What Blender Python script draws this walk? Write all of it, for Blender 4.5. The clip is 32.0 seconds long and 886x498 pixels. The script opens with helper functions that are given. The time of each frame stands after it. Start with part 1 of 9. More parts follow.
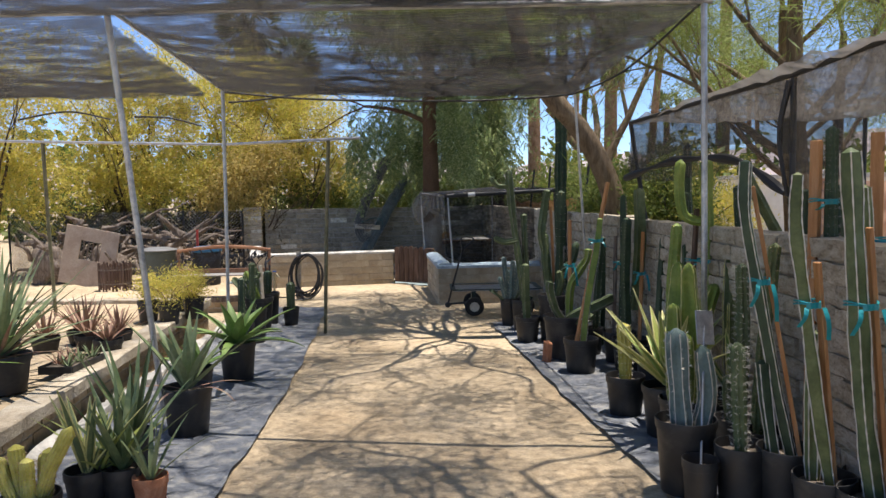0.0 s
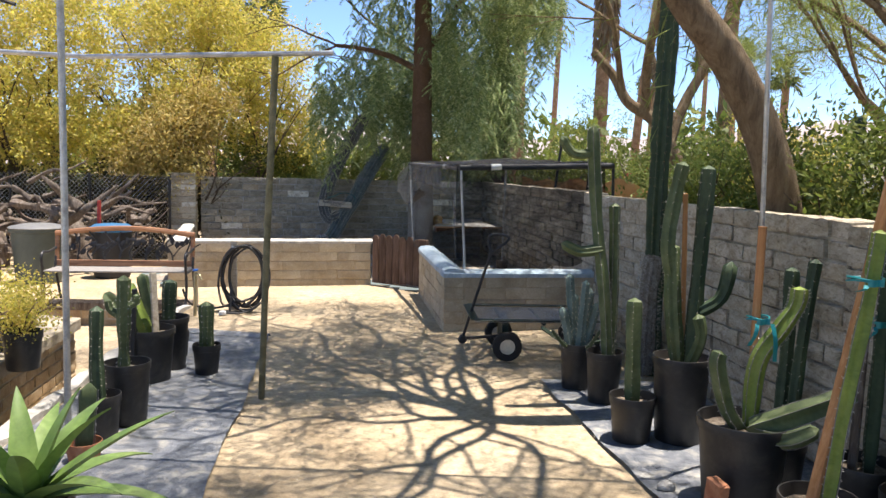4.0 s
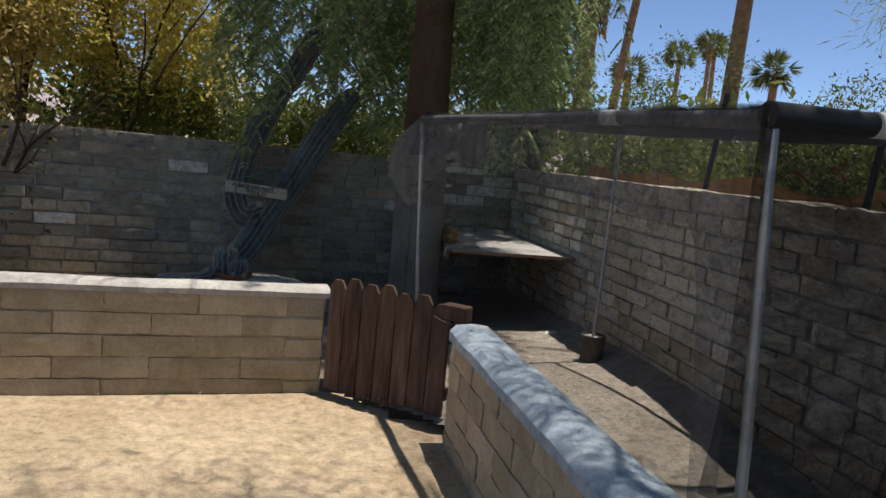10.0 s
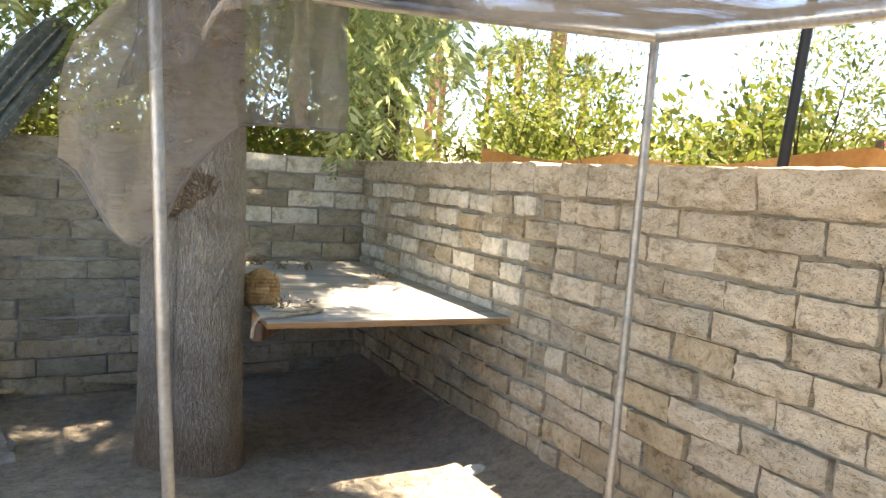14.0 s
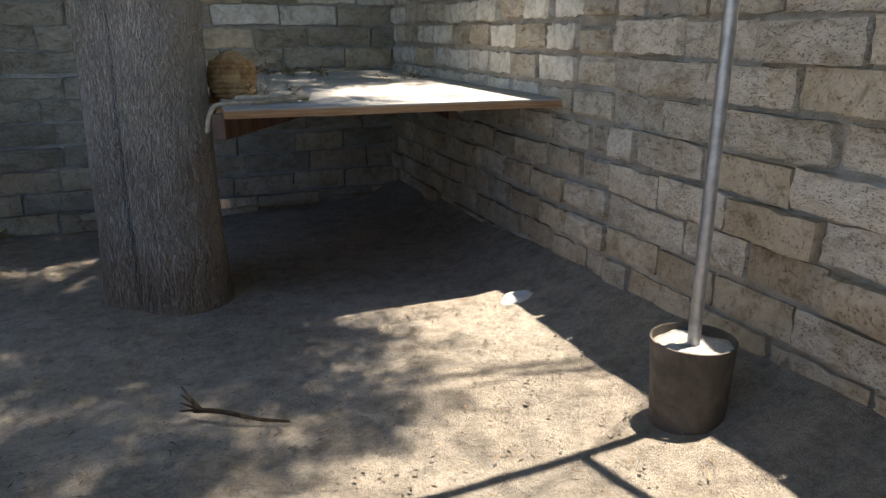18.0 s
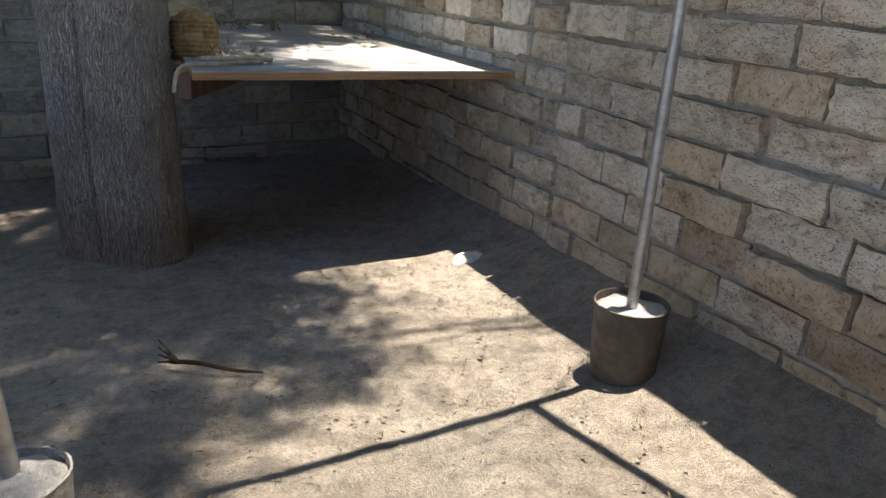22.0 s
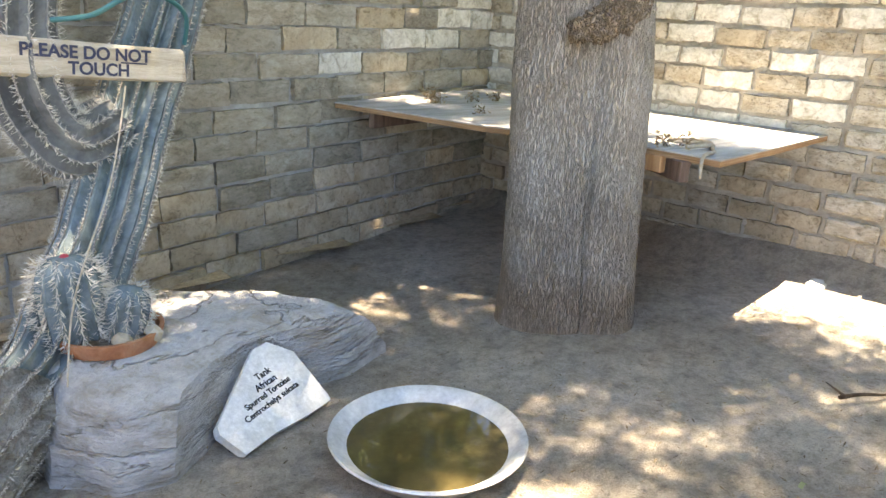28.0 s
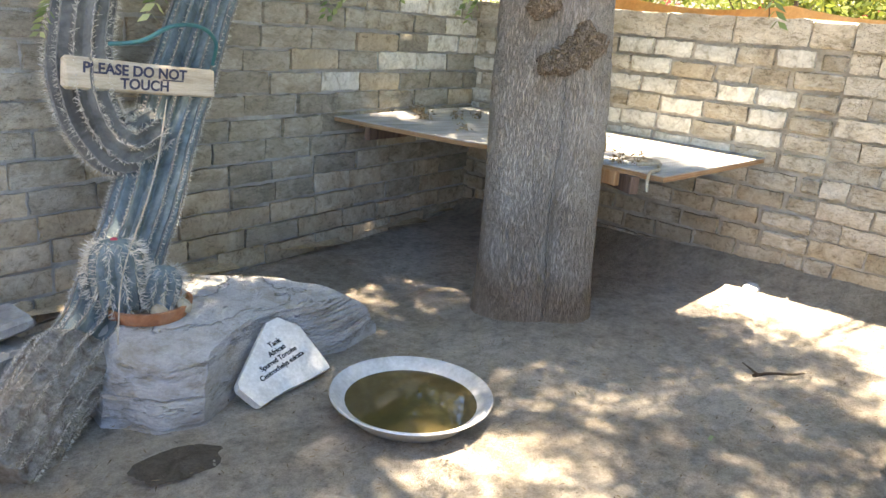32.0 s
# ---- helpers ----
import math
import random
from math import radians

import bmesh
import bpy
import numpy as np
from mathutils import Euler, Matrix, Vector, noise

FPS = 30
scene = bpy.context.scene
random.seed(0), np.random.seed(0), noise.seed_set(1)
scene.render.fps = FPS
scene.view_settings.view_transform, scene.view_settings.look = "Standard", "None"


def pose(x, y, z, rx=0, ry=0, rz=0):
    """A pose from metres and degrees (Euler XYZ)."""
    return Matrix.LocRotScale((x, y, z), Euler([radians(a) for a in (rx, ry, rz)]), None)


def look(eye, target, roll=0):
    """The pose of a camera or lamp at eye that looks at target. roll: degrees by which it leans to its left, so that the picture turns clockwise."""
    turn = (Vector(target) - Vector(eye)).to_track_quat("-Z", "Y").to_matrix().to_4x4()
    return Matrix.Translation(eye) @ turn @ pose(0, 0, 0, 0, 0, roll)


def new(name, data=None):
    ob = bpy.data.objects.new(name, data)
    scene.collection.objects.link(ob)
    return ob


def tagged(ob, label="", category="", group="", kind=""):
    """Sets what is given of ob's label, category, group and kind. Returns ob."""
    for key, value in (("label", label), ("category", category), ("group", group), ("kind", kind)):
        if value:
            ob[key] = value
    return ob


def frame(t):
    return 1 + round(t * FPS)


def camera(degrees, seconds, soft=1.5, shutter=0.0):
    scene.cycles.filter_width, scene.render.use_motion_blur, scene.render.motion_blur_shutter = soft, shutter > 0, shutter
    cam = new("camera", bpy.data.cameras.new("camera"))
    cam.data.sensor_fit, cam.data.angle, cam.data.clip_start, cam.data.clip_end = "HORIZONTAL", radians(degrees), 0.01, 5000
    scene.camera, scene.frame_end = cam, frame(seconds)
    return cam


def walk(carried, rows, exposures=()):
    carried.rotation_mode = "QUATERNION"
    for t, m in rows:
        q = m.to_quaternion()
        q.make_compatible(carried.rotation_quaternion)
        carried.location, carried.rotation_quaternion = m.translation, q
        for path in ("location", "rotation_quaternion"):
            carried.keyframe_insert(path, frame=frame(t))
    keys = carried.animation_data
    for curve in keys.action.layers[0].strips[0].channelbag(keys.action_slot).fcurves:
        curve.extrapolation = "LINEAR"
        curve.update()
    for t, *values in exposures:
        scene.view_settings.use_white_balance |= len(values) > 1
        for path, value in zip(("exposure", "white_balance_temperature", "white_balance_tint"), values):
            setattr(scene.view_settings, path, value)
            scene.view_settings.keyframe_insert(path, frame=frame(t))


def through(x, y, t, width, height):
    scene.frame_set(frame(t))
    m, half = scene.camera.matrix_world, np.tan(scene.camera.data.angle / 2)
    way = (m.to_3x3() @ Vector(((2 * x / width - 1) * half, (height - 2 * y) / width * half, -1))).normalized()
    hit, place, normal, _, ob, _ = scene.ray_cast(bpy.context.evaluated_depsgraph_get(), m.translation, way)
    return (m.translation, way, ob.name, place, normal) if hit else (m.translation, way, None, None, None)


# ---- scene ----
cam = camera(60.9, 32.0)
PATH = [
    (0, (1.011, 0.597, 1.729), (0.897, 2.589, 1.594), -1.0),
    (0.5, (0.995, 1.106, 1.753), (0.967, 3.104, 1.662), 0.7),
    (1, (0.985, 1.611, 1.813), (1.041, 3.61, 1.775), 2.3),
    (1.5, (0.83, 2.176, 1.788), (1.113, 4.156, 1.794), 2.7),
    (2, (0.801, 2.789, 1.778), (1.524, 4.654, 1.762), 1.2),
    (2.5, (0.709, 3.313, 1.748), (1.58, 5.112, 1.678), 1.6),
    (3, (0.511, 3.784, 1.722), (1.306, 5.617, 1.628), 2.5),
    (3.5, (0.446, 4.338, 1.765), (0.854, 6.291, 1.622), 1.8),
    (4, (0.283, 4.744, 1.713), (0.266, 6.734, 1.509), 1.4),
    (4.5, (0.219, 5.148, 1.716), (-0.075, 7.114, 1.501), 2.6),
    (6.5, (-0.096, 7.17, 1.726), (-0.309, 9.149, 1.525), 4.3),
    (7, (-0.151, 7.818, 1.666), (-0.31, 9.8, 1.457), 4.9),
    (7.5, (-0.248, 8.405, 1.635), (-0.446, 10.382, 1.406), 4.4),
    (8, (-0.306, 8.983, 1.621), (-0.415, 10.967, 1.39), 4.4),
    (8.5, (-0.322, 9.545, 1.617), (-0.392, 11.531, 1.384), 5.0),
    (9, (-0.455, 10.147, 1.61), (-0.511, 12.133, 1.38), 5.7),
    (9.5, (-0.479, 10.71, 1.592), (-0.491, 12.697, 1.366), 6.0),
    (10, (-0.557, 11.222, 1.581), (-0.401, 13.201, 1.338), 5.6),
    (10.5, (-0.58, 11.69, 1.593), (-0.258, 13.649, 1.345), 5.3),
    (11, (-0.502, 12.154, 1.611), (-0.108, 14.105, 1.408), 4.6),
    (11.5, (-0.515, 12.663, 1.575), (-0.007, 14.588, 1.386), 4.2),
    (12, (-0.421, 13.106, 1.556), (0.195, 15.0, 1.377), 3.8),
    (12.5, (-0.331, 13.557, 1.543), (0.262, 15.46, 1.387), 2.9),
    (13, (-0.303, 14.008, 1.497), (0.346, 15.894, 1.354), 2.7),
    (13.5, (-0.256, 14.401, 1.448), (0.379, 16.294, 1.325), 2.8),
    (14, (-0.25, 14.718, 1.407), (0.374, 16.61, 1.228), 3.9),
    (14.5, (-0.26, 14.938, 1.376), (0.361, 16.804, 1.015), 4.2),
    (15, (-0.157, 15.166, 1.318), (0.429, 16.978, 0.709), 3.4),
    (15.5, (-0.056, 15.32, 1.138), (0.544, 17.105, 0.462), 3.1),
    (17.5, (0.195, 15.438, 1.015), (0.641, 17.298, 0.431), -0.1),
    (18, (0.221, 15.438, 1.004), (0.623, 17.316, 0.447), 0.0),
    (18.5, (0.241, 15.435, 0.995), (0.616, 17.321, 0.444), 0.2),
    (19, (0.242, 15.424, 0.981), (0.607, 17.308, 0.419), 0.8),
    (19.5, (0.243, 15.414, 0.962), (0.626, 17.274, 0.336), 1.5),
    (20, (0.245, 15.404, 0.943), (0.651, 17.24, 0.263), 2.2),
    (20.5, (0.247, 15.395, 0.928), (0.67, 17.21, 0.203), 2.7),
    (21, (0.251, 15.387, 0.928), (0.703, 17.19, 0.187), 2.9),
    (21.5, (0.224, 15.375, 0.95), (0.71, 17.174, 0.222), 3.1),
    (22, (0.096, 15.327, 1.093), (0.671, 17.118, 0.413), 3.2),
    (22.5, (-0.128, 15.315, 1.169), (0.523, 17.055, 0.427), 3.6),
    (23, (-0.354, 15.354, 1.23), (0.209, 17.069, 0.368), 2.5),
    (23.5, (-0.602, 15.524, 1.269), (-0.308, 17.271, 0.341), 1.9),
    (24, (-0.984, 15.712, 1.268), (-0.712, 17.446, 0.308), 1.8),
    (24.5, (-1.321, 15.853, 1.274), (-0.875, 17.554, 0.32), 2.2),
    (25, (-1.574, 16.081, 1.244), (-1.013, 17.733, 0.266), -0.9),
    (25.5, (-1.86, 16.178, 1.252), (-1.061, 17.75, 0.307), -0.6),
    (27.5, (-2.489, 16.311, 1.279), (-1.16, 17.667, 0.651), 3.0),
    (28, (-2.569, 16.323, 1.272), (-1.381, 17.812, 0.664), 2.8),
    (28.5, (-2.664, 16.288, 1.265), (-1.588, 17.863, 0.665), 2.2),
    (29, (-2.746, 16.283, 1.281), (-1.697, 17.889, 0.714), 2.9),
    (29.5, (-2.764, 16.274, 1.283), (-1.687, 17.873, 0.748), 3.9),
    (30, (-2.751, 16.273, 1.286), (-1.617, 17.837, 0.77), 4.8),
    (30.5, (-2.746, 16.271, 1.289), (-1.558, 17.799, 0.786), 5.4),
    (31, (-2.765, 16.218, 1.283), (-1.543, 17.718, 0.776), 5.6),
    (31.5, (-2.826, 16.098, 1.312), (-1.595, 17.577, 0.768), 5.2),
    (32, (-2.884, 15.928, 1.358), (-1.657, 17.399, 0.783), 4.7),
]
EXPOSURES = [(t, stops, kelvin, 13) for t, stops, kelvin in (
    (0.0, 1.05, 6800), (1.0, 1.1, 6950), (2.0, 1.6, 7400), (3.0, 1.8, 7750), (4.0, 1.5, 6950), (6.5, 1.4, 6750), (7.5, 1.12, 6650), (8.0, 0.83, 6600), (9.0, 0.1, 6450), (10.0, 0.4, 7000), (11.5, 2.2, 8450), (13.0, 2.97, 9050),
    (14.0, 3.05, 9400), (15.0, 3.2, 9850), (17.5, 2.1, 7900), (19.0, 2.0, 7550), (20.0, 1.8, 7450), (21.0, 1.9, 7300), (22.0, 1.95, 7500), (23.0, 2.85, 8250), (24.0, 3.4, 8100), (25.0, 4.05, 9150), (28.0, 3.9, 9350), (32.0, 3.6, 8800),
)]
walk(cam, [(t, look(eye, target, roll)) for t, eye, target, roll in PATH], EXPOSURES)

# ---- light ----
SUN_DIR = Vector((0.34, 0.085, 1.94)).normalized()
world = bpy.data.worlds.new("sky")
scene.world = world
world.use_nodes = True
wn = world.node_tree
sky = wn.nodes.new("ShaderNodeTexSky")
sky.sky_type, sky.sun_disc = "NISHITA", False
sky.sun_elevation, sky.sun_rotation = math.asin(SUN_DIR.z), math.atan2(SUN_DIR.x, SUN_DIR.y)
sky.air_density, sky.dust_density, sky.ozone_density, sky.altitude = 1.0, 0.0, 6.0, 4000
wn.nodes["Background"].inputs[1].default_value = 0.115
wn.links.new(sky.outputs[0], wn.nodes["Background"].inputs[0])
sun = new("sun", bpy.data.lights.new("sun", "SUN"))
sun.data.energy, sun.data.angle, sun.data.color = 4.1, radians(0.53), (1.0, 0.965, 0.915)
sun.matrix_world = look(SUN_DIR * 40, (0, 0, 0))

# ---- materials ----
def material(name, rough=0.85, metal=0.0, spec=0.3):
    m = bpy.data.materials.new(name)
    m.use_nodes = True
    b = m.node_tree.nodes["Principled BSDF"]
    b.inputs["Roughness"].default_value, b.inputs["Metallic"].default_value = rough, metal
    b.inputs["Specular IOR Level"].default_value = spec
    return m, m.node_tree, b


def coords(nt, scale=(1, 1, 1), kind="Object"):
    c, mp = nt.nodes.new("ShaderNodeTexCoord"), nt.nodes.new("ShaderNodeMapping")
    mp.inputs["Scale"].default_value = scale
    nt.links.new(c.outputs[kind], mp.inputs[0])
    return mp.outputs[0]


def noise_tex(nt, vec, scale, detail=6, rough=0.6, dist=0.0):
    n = nt.nodes.new("ShaderNodeTexNoise")
    n.inputs["Scale"].default_value, n.inputs["Detail"].default_value = scale, detail
    n.inputs["Roughness"].default_value, n.inputs["Distortion"].default_value = rough, dist
    nt.links.new(vec, n.inputs["Vector"])
    return n.outputs[0]


def ramp(nt, fac, *stops):
    r = nt.nodes.new("ShaderNodeValToRGB")
    r.color_ramp.elements[0].position, r.color_ramp.elements[0].color = stops[0][0], (*stops[0][1], 1)
    r.color_ramp.elements[1].position, r.color_ramp.elements[1].color = stops[-1][0], (*stops[-1][1], 1)
    for pos, col in stops[1:-1]:
        r.color_ramp.elements.new(pos).color = (*col, 1)
    nt.links.new(fac, r.inputs[0])
    return r.outputs[0]


def mixed(nt, fac, a, b, kind="MIX"):
    m = nt.nodes.new("ShaderNodeMix")
    m.data_type, m.blend_type = "RGBA", kind
    for sock, v in ((m.inputs[0], fac), (m.inputs[6], a), (m.inputs[7], b)):
        if isinstance(v, (int, float)):
            sock.default_value = v
        elif isinstance(v, tuple):
            sock.default_value = (*v, 1)
        else:
            nt.links.new(v, sock)
    return m.outputs[2]


def bump(nt, b, height, strength=0.4, dist=0.01):
    n = nt.nodes.new("ShaderNodeBump")
    n.inputs["Strength"].default_value, n.inputs["Distance"].default_value = strength, dist
    nt.links.new(height, n.inputs["Height"])
    nt.links.new(n.outputs[0], b.inputs["Normal"])


def value_of(nt, kind):
    if kind == "object":
        return nt.nodes.new("ShaderNodeObjectInfo").outputs["Random"]
    return nt.nodes.new("ShaderNodeNewGeometry").outputs["Random Per Island"]


def grainy(name, dark, mid, light, big=1.5, fine=60, rough=0.9, relief=0.5, dist=0.01, vary=None, spread=0.25, stretch=(1, 1, 1), spec=0.2, metal=0.0, kind="Object", pits=0.0, cracks=0.0, harsh=0.0):
    """A rough surface: stains at one scale, grain at another, relief, and a tone of its own for each piece."""
    m, nt, b = material(name, rough, metal, spec)
    v = coords(nt, stretch, kind)
    if vary == "object":
        shift = nt.nodes.new("ShaderNodeVectorMath")
        nt.links.new(v, shift.inputs[0])
        nt.links.new(nt.nodes.new("ShaderNodeObjectInfo").outputs["Location"], shift.inputs[1])
        v = shift.outputs[0]
    col = ramp(nt, noise_tex(nt, v, big, 5, 0.65, 0.6), (0.32, dark), (0.5, mid), (0.7, light))
    grain = noise_tex(nt, v, fine, 4, 0.7)
    col = mixed(nt, 0.55, col, ramp(nt, grain, (0.3, (0.55,) * 3), (0.7, (1.0,) * 3)), "MULTIPLY")
    if harsh:
        scar = noise_tex(nt, v, fine * 0.45, 6, 0.75, 0.8)
        col = mixed(nt, harsh, col, ramp(nt, scar, (0.36, (0.42, 0.38, 0.33)), (0.47, (0.95,) * 3), (0.62, (1.12,) * 3)), "MULTIPLY")
        grain = mixed(nt, 0.5, grain, scar)
    if vary:
        tone = ramp(nt, value_of(nt, vary), (0.0, (1 - spread,) * 3), (1.0, (1 + 0.0,) * 3))
        col = mixed(nt, 1.0, col, tone, "MULTIPLY")
    if pits:
        holes = noise_tex(nt, v, 150, 2, 0.4)
        col = mixed(nt, pits, col, ramp(nt, holes, (0.27, (0.3, 0.26, 0.22)), (0.34, (1.0,) * 3)), "MULTIPLY")
        grain = mixed(nt, 0.6, grain, ramp(nt, holes, (0.28, (0.0,) * 3), (0.38, (0.6,) * 3)))
    if cracks:
        seam = noise_tex(nt, coords(nt, (1, 1, 9), kind), 1.5, 5, 0.65, 0.5)
        line = ramp(nt, seam, (0.49, (1.0,) * 3), (0.5, (0.0,) * 3), (0.51, (1.0,) * 3))
        col = mixed(nt, cracks, col, ramp(nt, line, (0.0, (0.3, 0.26, 0.22)), (0.6, (1.0,) * 3)), "MULTIPLY")
        grain = mixed(nt, 0.45, grain, line)
    nt.links.new(col, b.inputs["Base Color"])
    bump(nt, b, grain, relief, dist)
    return m


def bark(name, dark, mid, light, across=190, along=0.12, deep=0.012, soil=False, upper=None):
    """Bark with fine upright furrows and lighter ridges."""
    m, nt, b = material(name, 0.95, 0, 0.15)
    v = coords(nt)
    col = ramp(nt, noise_tex(nt, v, 2.2, 5, 0.65, 0.6), (0.3, dark), (0.5, mid), (0.7, light))
    net = noise_tex(nt, coords(nt, (1, 1, along)), across, 2, 0.5, 0.7)
    furrow = ramp(nt, net, (0.3, (1.0,) * 3), (0.42, (0.8,) * 3), (0.5, (0.0,) * 3), (0.58, (0.8,) * 3), (0.7, (1.0,) * 3))
    fleck = noise_tex(nt, coords(nt, (1, 1, 0.35)), across * 3.5, 3, 0.6)
    col = mixed(nt, 0.75, col, ramp(nt, furrow, (0.0, (0.5, 0.47, 0.44)), (0.45, (0.85, 0.84, 0.83)), (1.0, (1.06,) * 3)), "MULTIPLY")
    col = mixed(nt, 0.6, col, ramp(nt, fleck, (0.3, (0.6,) * 3), (0.65, (1.15,) * 3)), "MULTIPLY")
    if soil:
        sep = nt.nodes.new("ShaderNodeSeparateXYZ")
        nt.links.new(mixed(nt, 0.06, v, noise_tex(nt, v, 9, 4)), sep.inputs[0])
        col = mixed(nt, ramp(nt, sep.outputs["Z"], (0.2, (0.65,) * 3), (0.34, (0.0,) * 3)), col, mixed(nt, 1.0, col, (0.82, 0.64, 0.5), "MULTIPLY"))
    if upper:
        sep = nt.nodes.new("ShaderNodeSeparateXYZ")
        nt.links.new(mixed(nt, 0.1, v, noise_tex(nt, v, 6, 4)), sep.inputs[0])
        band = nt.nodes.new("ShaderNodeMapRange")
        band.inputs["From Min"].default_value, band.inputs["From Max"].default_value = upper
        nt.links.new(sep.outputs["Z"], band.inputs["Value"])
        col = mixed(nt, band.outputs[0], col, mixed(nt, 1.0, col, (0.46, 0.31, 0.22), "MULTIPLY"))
    nt.links.new(col, b.inputs["Base Color"])
    bump(nt, b, furrow, 1.0, deep)
    return m


def plain(name, col, rough=0.5, metal=0.0, spec=0.4, wear=0.25, scale=14, relief=0.12):
    m, nt, b = material(name, rough, metal, spec)
    n = noise_tex(nt, coords(nt), scale, 6, 0.65)
    nt.links.new(ramp(nt, n, (0.3, tuple(c * (1 - wear) for c in col)), (0.65, col)), b.inputs["Base Color"])
    bump(nt, b, noise_tex(nt, coords(nt), scale * 6, 3), relief, 0.003)
    return m


def leafy(name, *cols, through=0.35, rough=0.55):
    """Leaves: each one its own green, with light coming through."""
    m, nt, b = material(name, rough, 0, 0.3)
    stops = [(i / max(1, len(cols) - 1), c) for i, c in enumerate(cols)]
    col = ramp(nt, value_of(nt, "island"), *stops)
    nt.links.new(col, b.inputs["Base Color"])
    t, mx = nt.nodes.new("ShaderNodeBsdfTranslucent"), nt.nodes.new("ShaderNodeMixShader")
    nt.links.new(col, t.inputs[0])
    mx.inputs[0].default_value = through
    nt.links.new(b.outputs[0], mx.inputs[1])
    nt.links.new(t.outputs[0], mx.inputs[2])
    nt.links.new(mx.outputs[0], nt.nodes["Material Output"].inputs[0])
    return m


def netting(name, col, cover=0.6, folds=5.0, streaks=(0.5, 3.0, 3.0)):
    """Woven shade cloth: partly open, denser where it is creased."""
    m, nt, b = material(name, 0.75, 0, 0.25)
    v = coords(nt)
    n = noise_tex(nt, v, folds, 5, 0.6, 0.8)
    nt.links.new(ramp(nt, n, (0.3, tuple(c * 0.6 for c in col)), (0.7, col)), b.inputs["Base Color"])
    streak = noise_tex(nt, coords(nt, streaks), folds * 3, 6, 0.7, 1.0)
    cov = ramp(nt, n, (0.3, (cover + 0.14,) * 3), (0.62, (cover - 0.1,) * 3))
    cov = mixed(nt, 0.6, cov, ramp(nt, streak, (0.38, (0.15,) * 3), (0.66, (0.85,) * 3)), "OVERLAY")
    tr, mx = nt.nodes.new("ShaderNodeBsdfTransparent"), nt.nodes.new("ShaderNodeMixShader")
    tl, both = nt.nodes.new("ShaderNodeBsdfTranslucent"), nt.nodes.new("ShaderNodeMixShader")
    tl.inputs[0].default_value = (*col, 1)
    both.inputs[0].default_value = 0.5
    nt.links.new(b.outputs[0], both.inputs[1])
    nt.links.new(tl.outputs[0], both.inputs[2])
    nt.links.new(cov, mx.inputs[0])
    nt.links.new(tr.outputs[0], mx.inputs[1])
    nt.links.new(both.outputs[0], mx.inputs[2])
    nt.links.new(mx.outputs[0], nt.nodes["Material Output"].inputs[0])
    return m


def ground_mat(name, dark, mid, light, litter, relief=0.6, deep=0.03):
    """Trodden ground: patches, pebbles, fine grit and specks of litter."""
    m, nt, b = material(name, 0.97, 0, 0.1)
    v = coords(nt)
    col = ramp(nt, noise_tex(nt, v, 0.9, 8, 0.7, 0.5), (0.3, dark), (0.5, mid), (0.68, light))
    grit = noise_tex(nt, v, 34, 8, 0.8)
    col = mixed(nt, 0.75, col, ramp(nt, grit, (0.32, (0.5,) * 3), (0.52, (0.95,) * 3), (0.75, (1.15,) * 3)), "MULTIPLY")
    dust = noise_tex(nt, v, 150, 4, 0.75)
    clod = noise_tex(nt, v, 13, 5, 0.7)
    col = mixed(nt, 0.8, col, ramp(nt, clod, (0.34, (0.68,) * 3), (0.5, (1.0,) * 3), (0.66, (1.18,) * 3)), "MULTIPLY")
    col = mixed(nt, 0.7, col, ramp(nt, dust, (0.3, (0.6,) * 3), (0.5, (0.98,) * 3), (0.7, (1.2,) * 3)), "MULTIPLY")
    peb = nt.nodes.new("ShaderNodeTexVoronoi")
    peb.inputs["Scale"].default_value = 48
    nt.links.new(v, peb.inputs["Vector"])
    speck = ramp(nt, peb.outputs["Distance"], (0.06, (1, 1, 1)), (0.16, (0, 0, 0)))
    patch = ramp(nt, noise_tex(nt, v, 2.2, 4), (0.47, (0, 0, 0)), (0.6, (0.8,) * 3))
    col = mixed(nt, mixed(nt, 1.0, speck, patch, "MULTIPLY"), col, litter)
    nt.links.new(col, b.inputs["Base Color"])
    hgt = mixed(nt, 0.3, mixed(nt, 0.6, grit, clod), dust)
    bump(nt, b, hgt, relief, deep)
    return m


SAND = ground_mat("sand", (0.36, 0.27, 0.17), (0.47, 0.37, 0.245), (0.56, 0.45, 0.31), (0.22, 0.15, 0.09), 0.45)
DIRT = ground_mat("pen_dirt", (0.36, 0.31, 0.25), (0.48, 0.425, 0.355), (0.58, 0.53, 0.45), (0.11, 0.085, 0.06), 1.0, 0.07)
BLOCK = grainy("slump_block", (0.40, 0.33, 0.23), (0.575, 0.505, 0.395), (0.69, 0.635, 0.53), 7, 42, 0.92, 1.0, 0.02, "object", 0.3, pits=0.45, stretch=(1, 1, 1.8), harsh=0.75)
# darker copy of BLOCK for the north wall: crown shade put in its colour
BLOCK_SHADE_GREY = grainy("shade_grey_slump_block", (0.27, 0.235, 0.175), (0.41, 0.37, 0.295), (0.52, 0.475, 0.39), 7, 42, 0.92, 1.0, 0.02, "object", 0.3, pits=0.45, stretch=(1, 1, 1.8), harsh=0.6)
BLOCK_STUFF = grainy("slump_block_joined", (0.40, 0.325, 0.22), (0.59, 0.52, 0.40), (0.71, 0.65, 0.54), 6, 45, 0.92, 0.7, 0.012, "island", 0.2, pits=0.7, harsh=0.75)
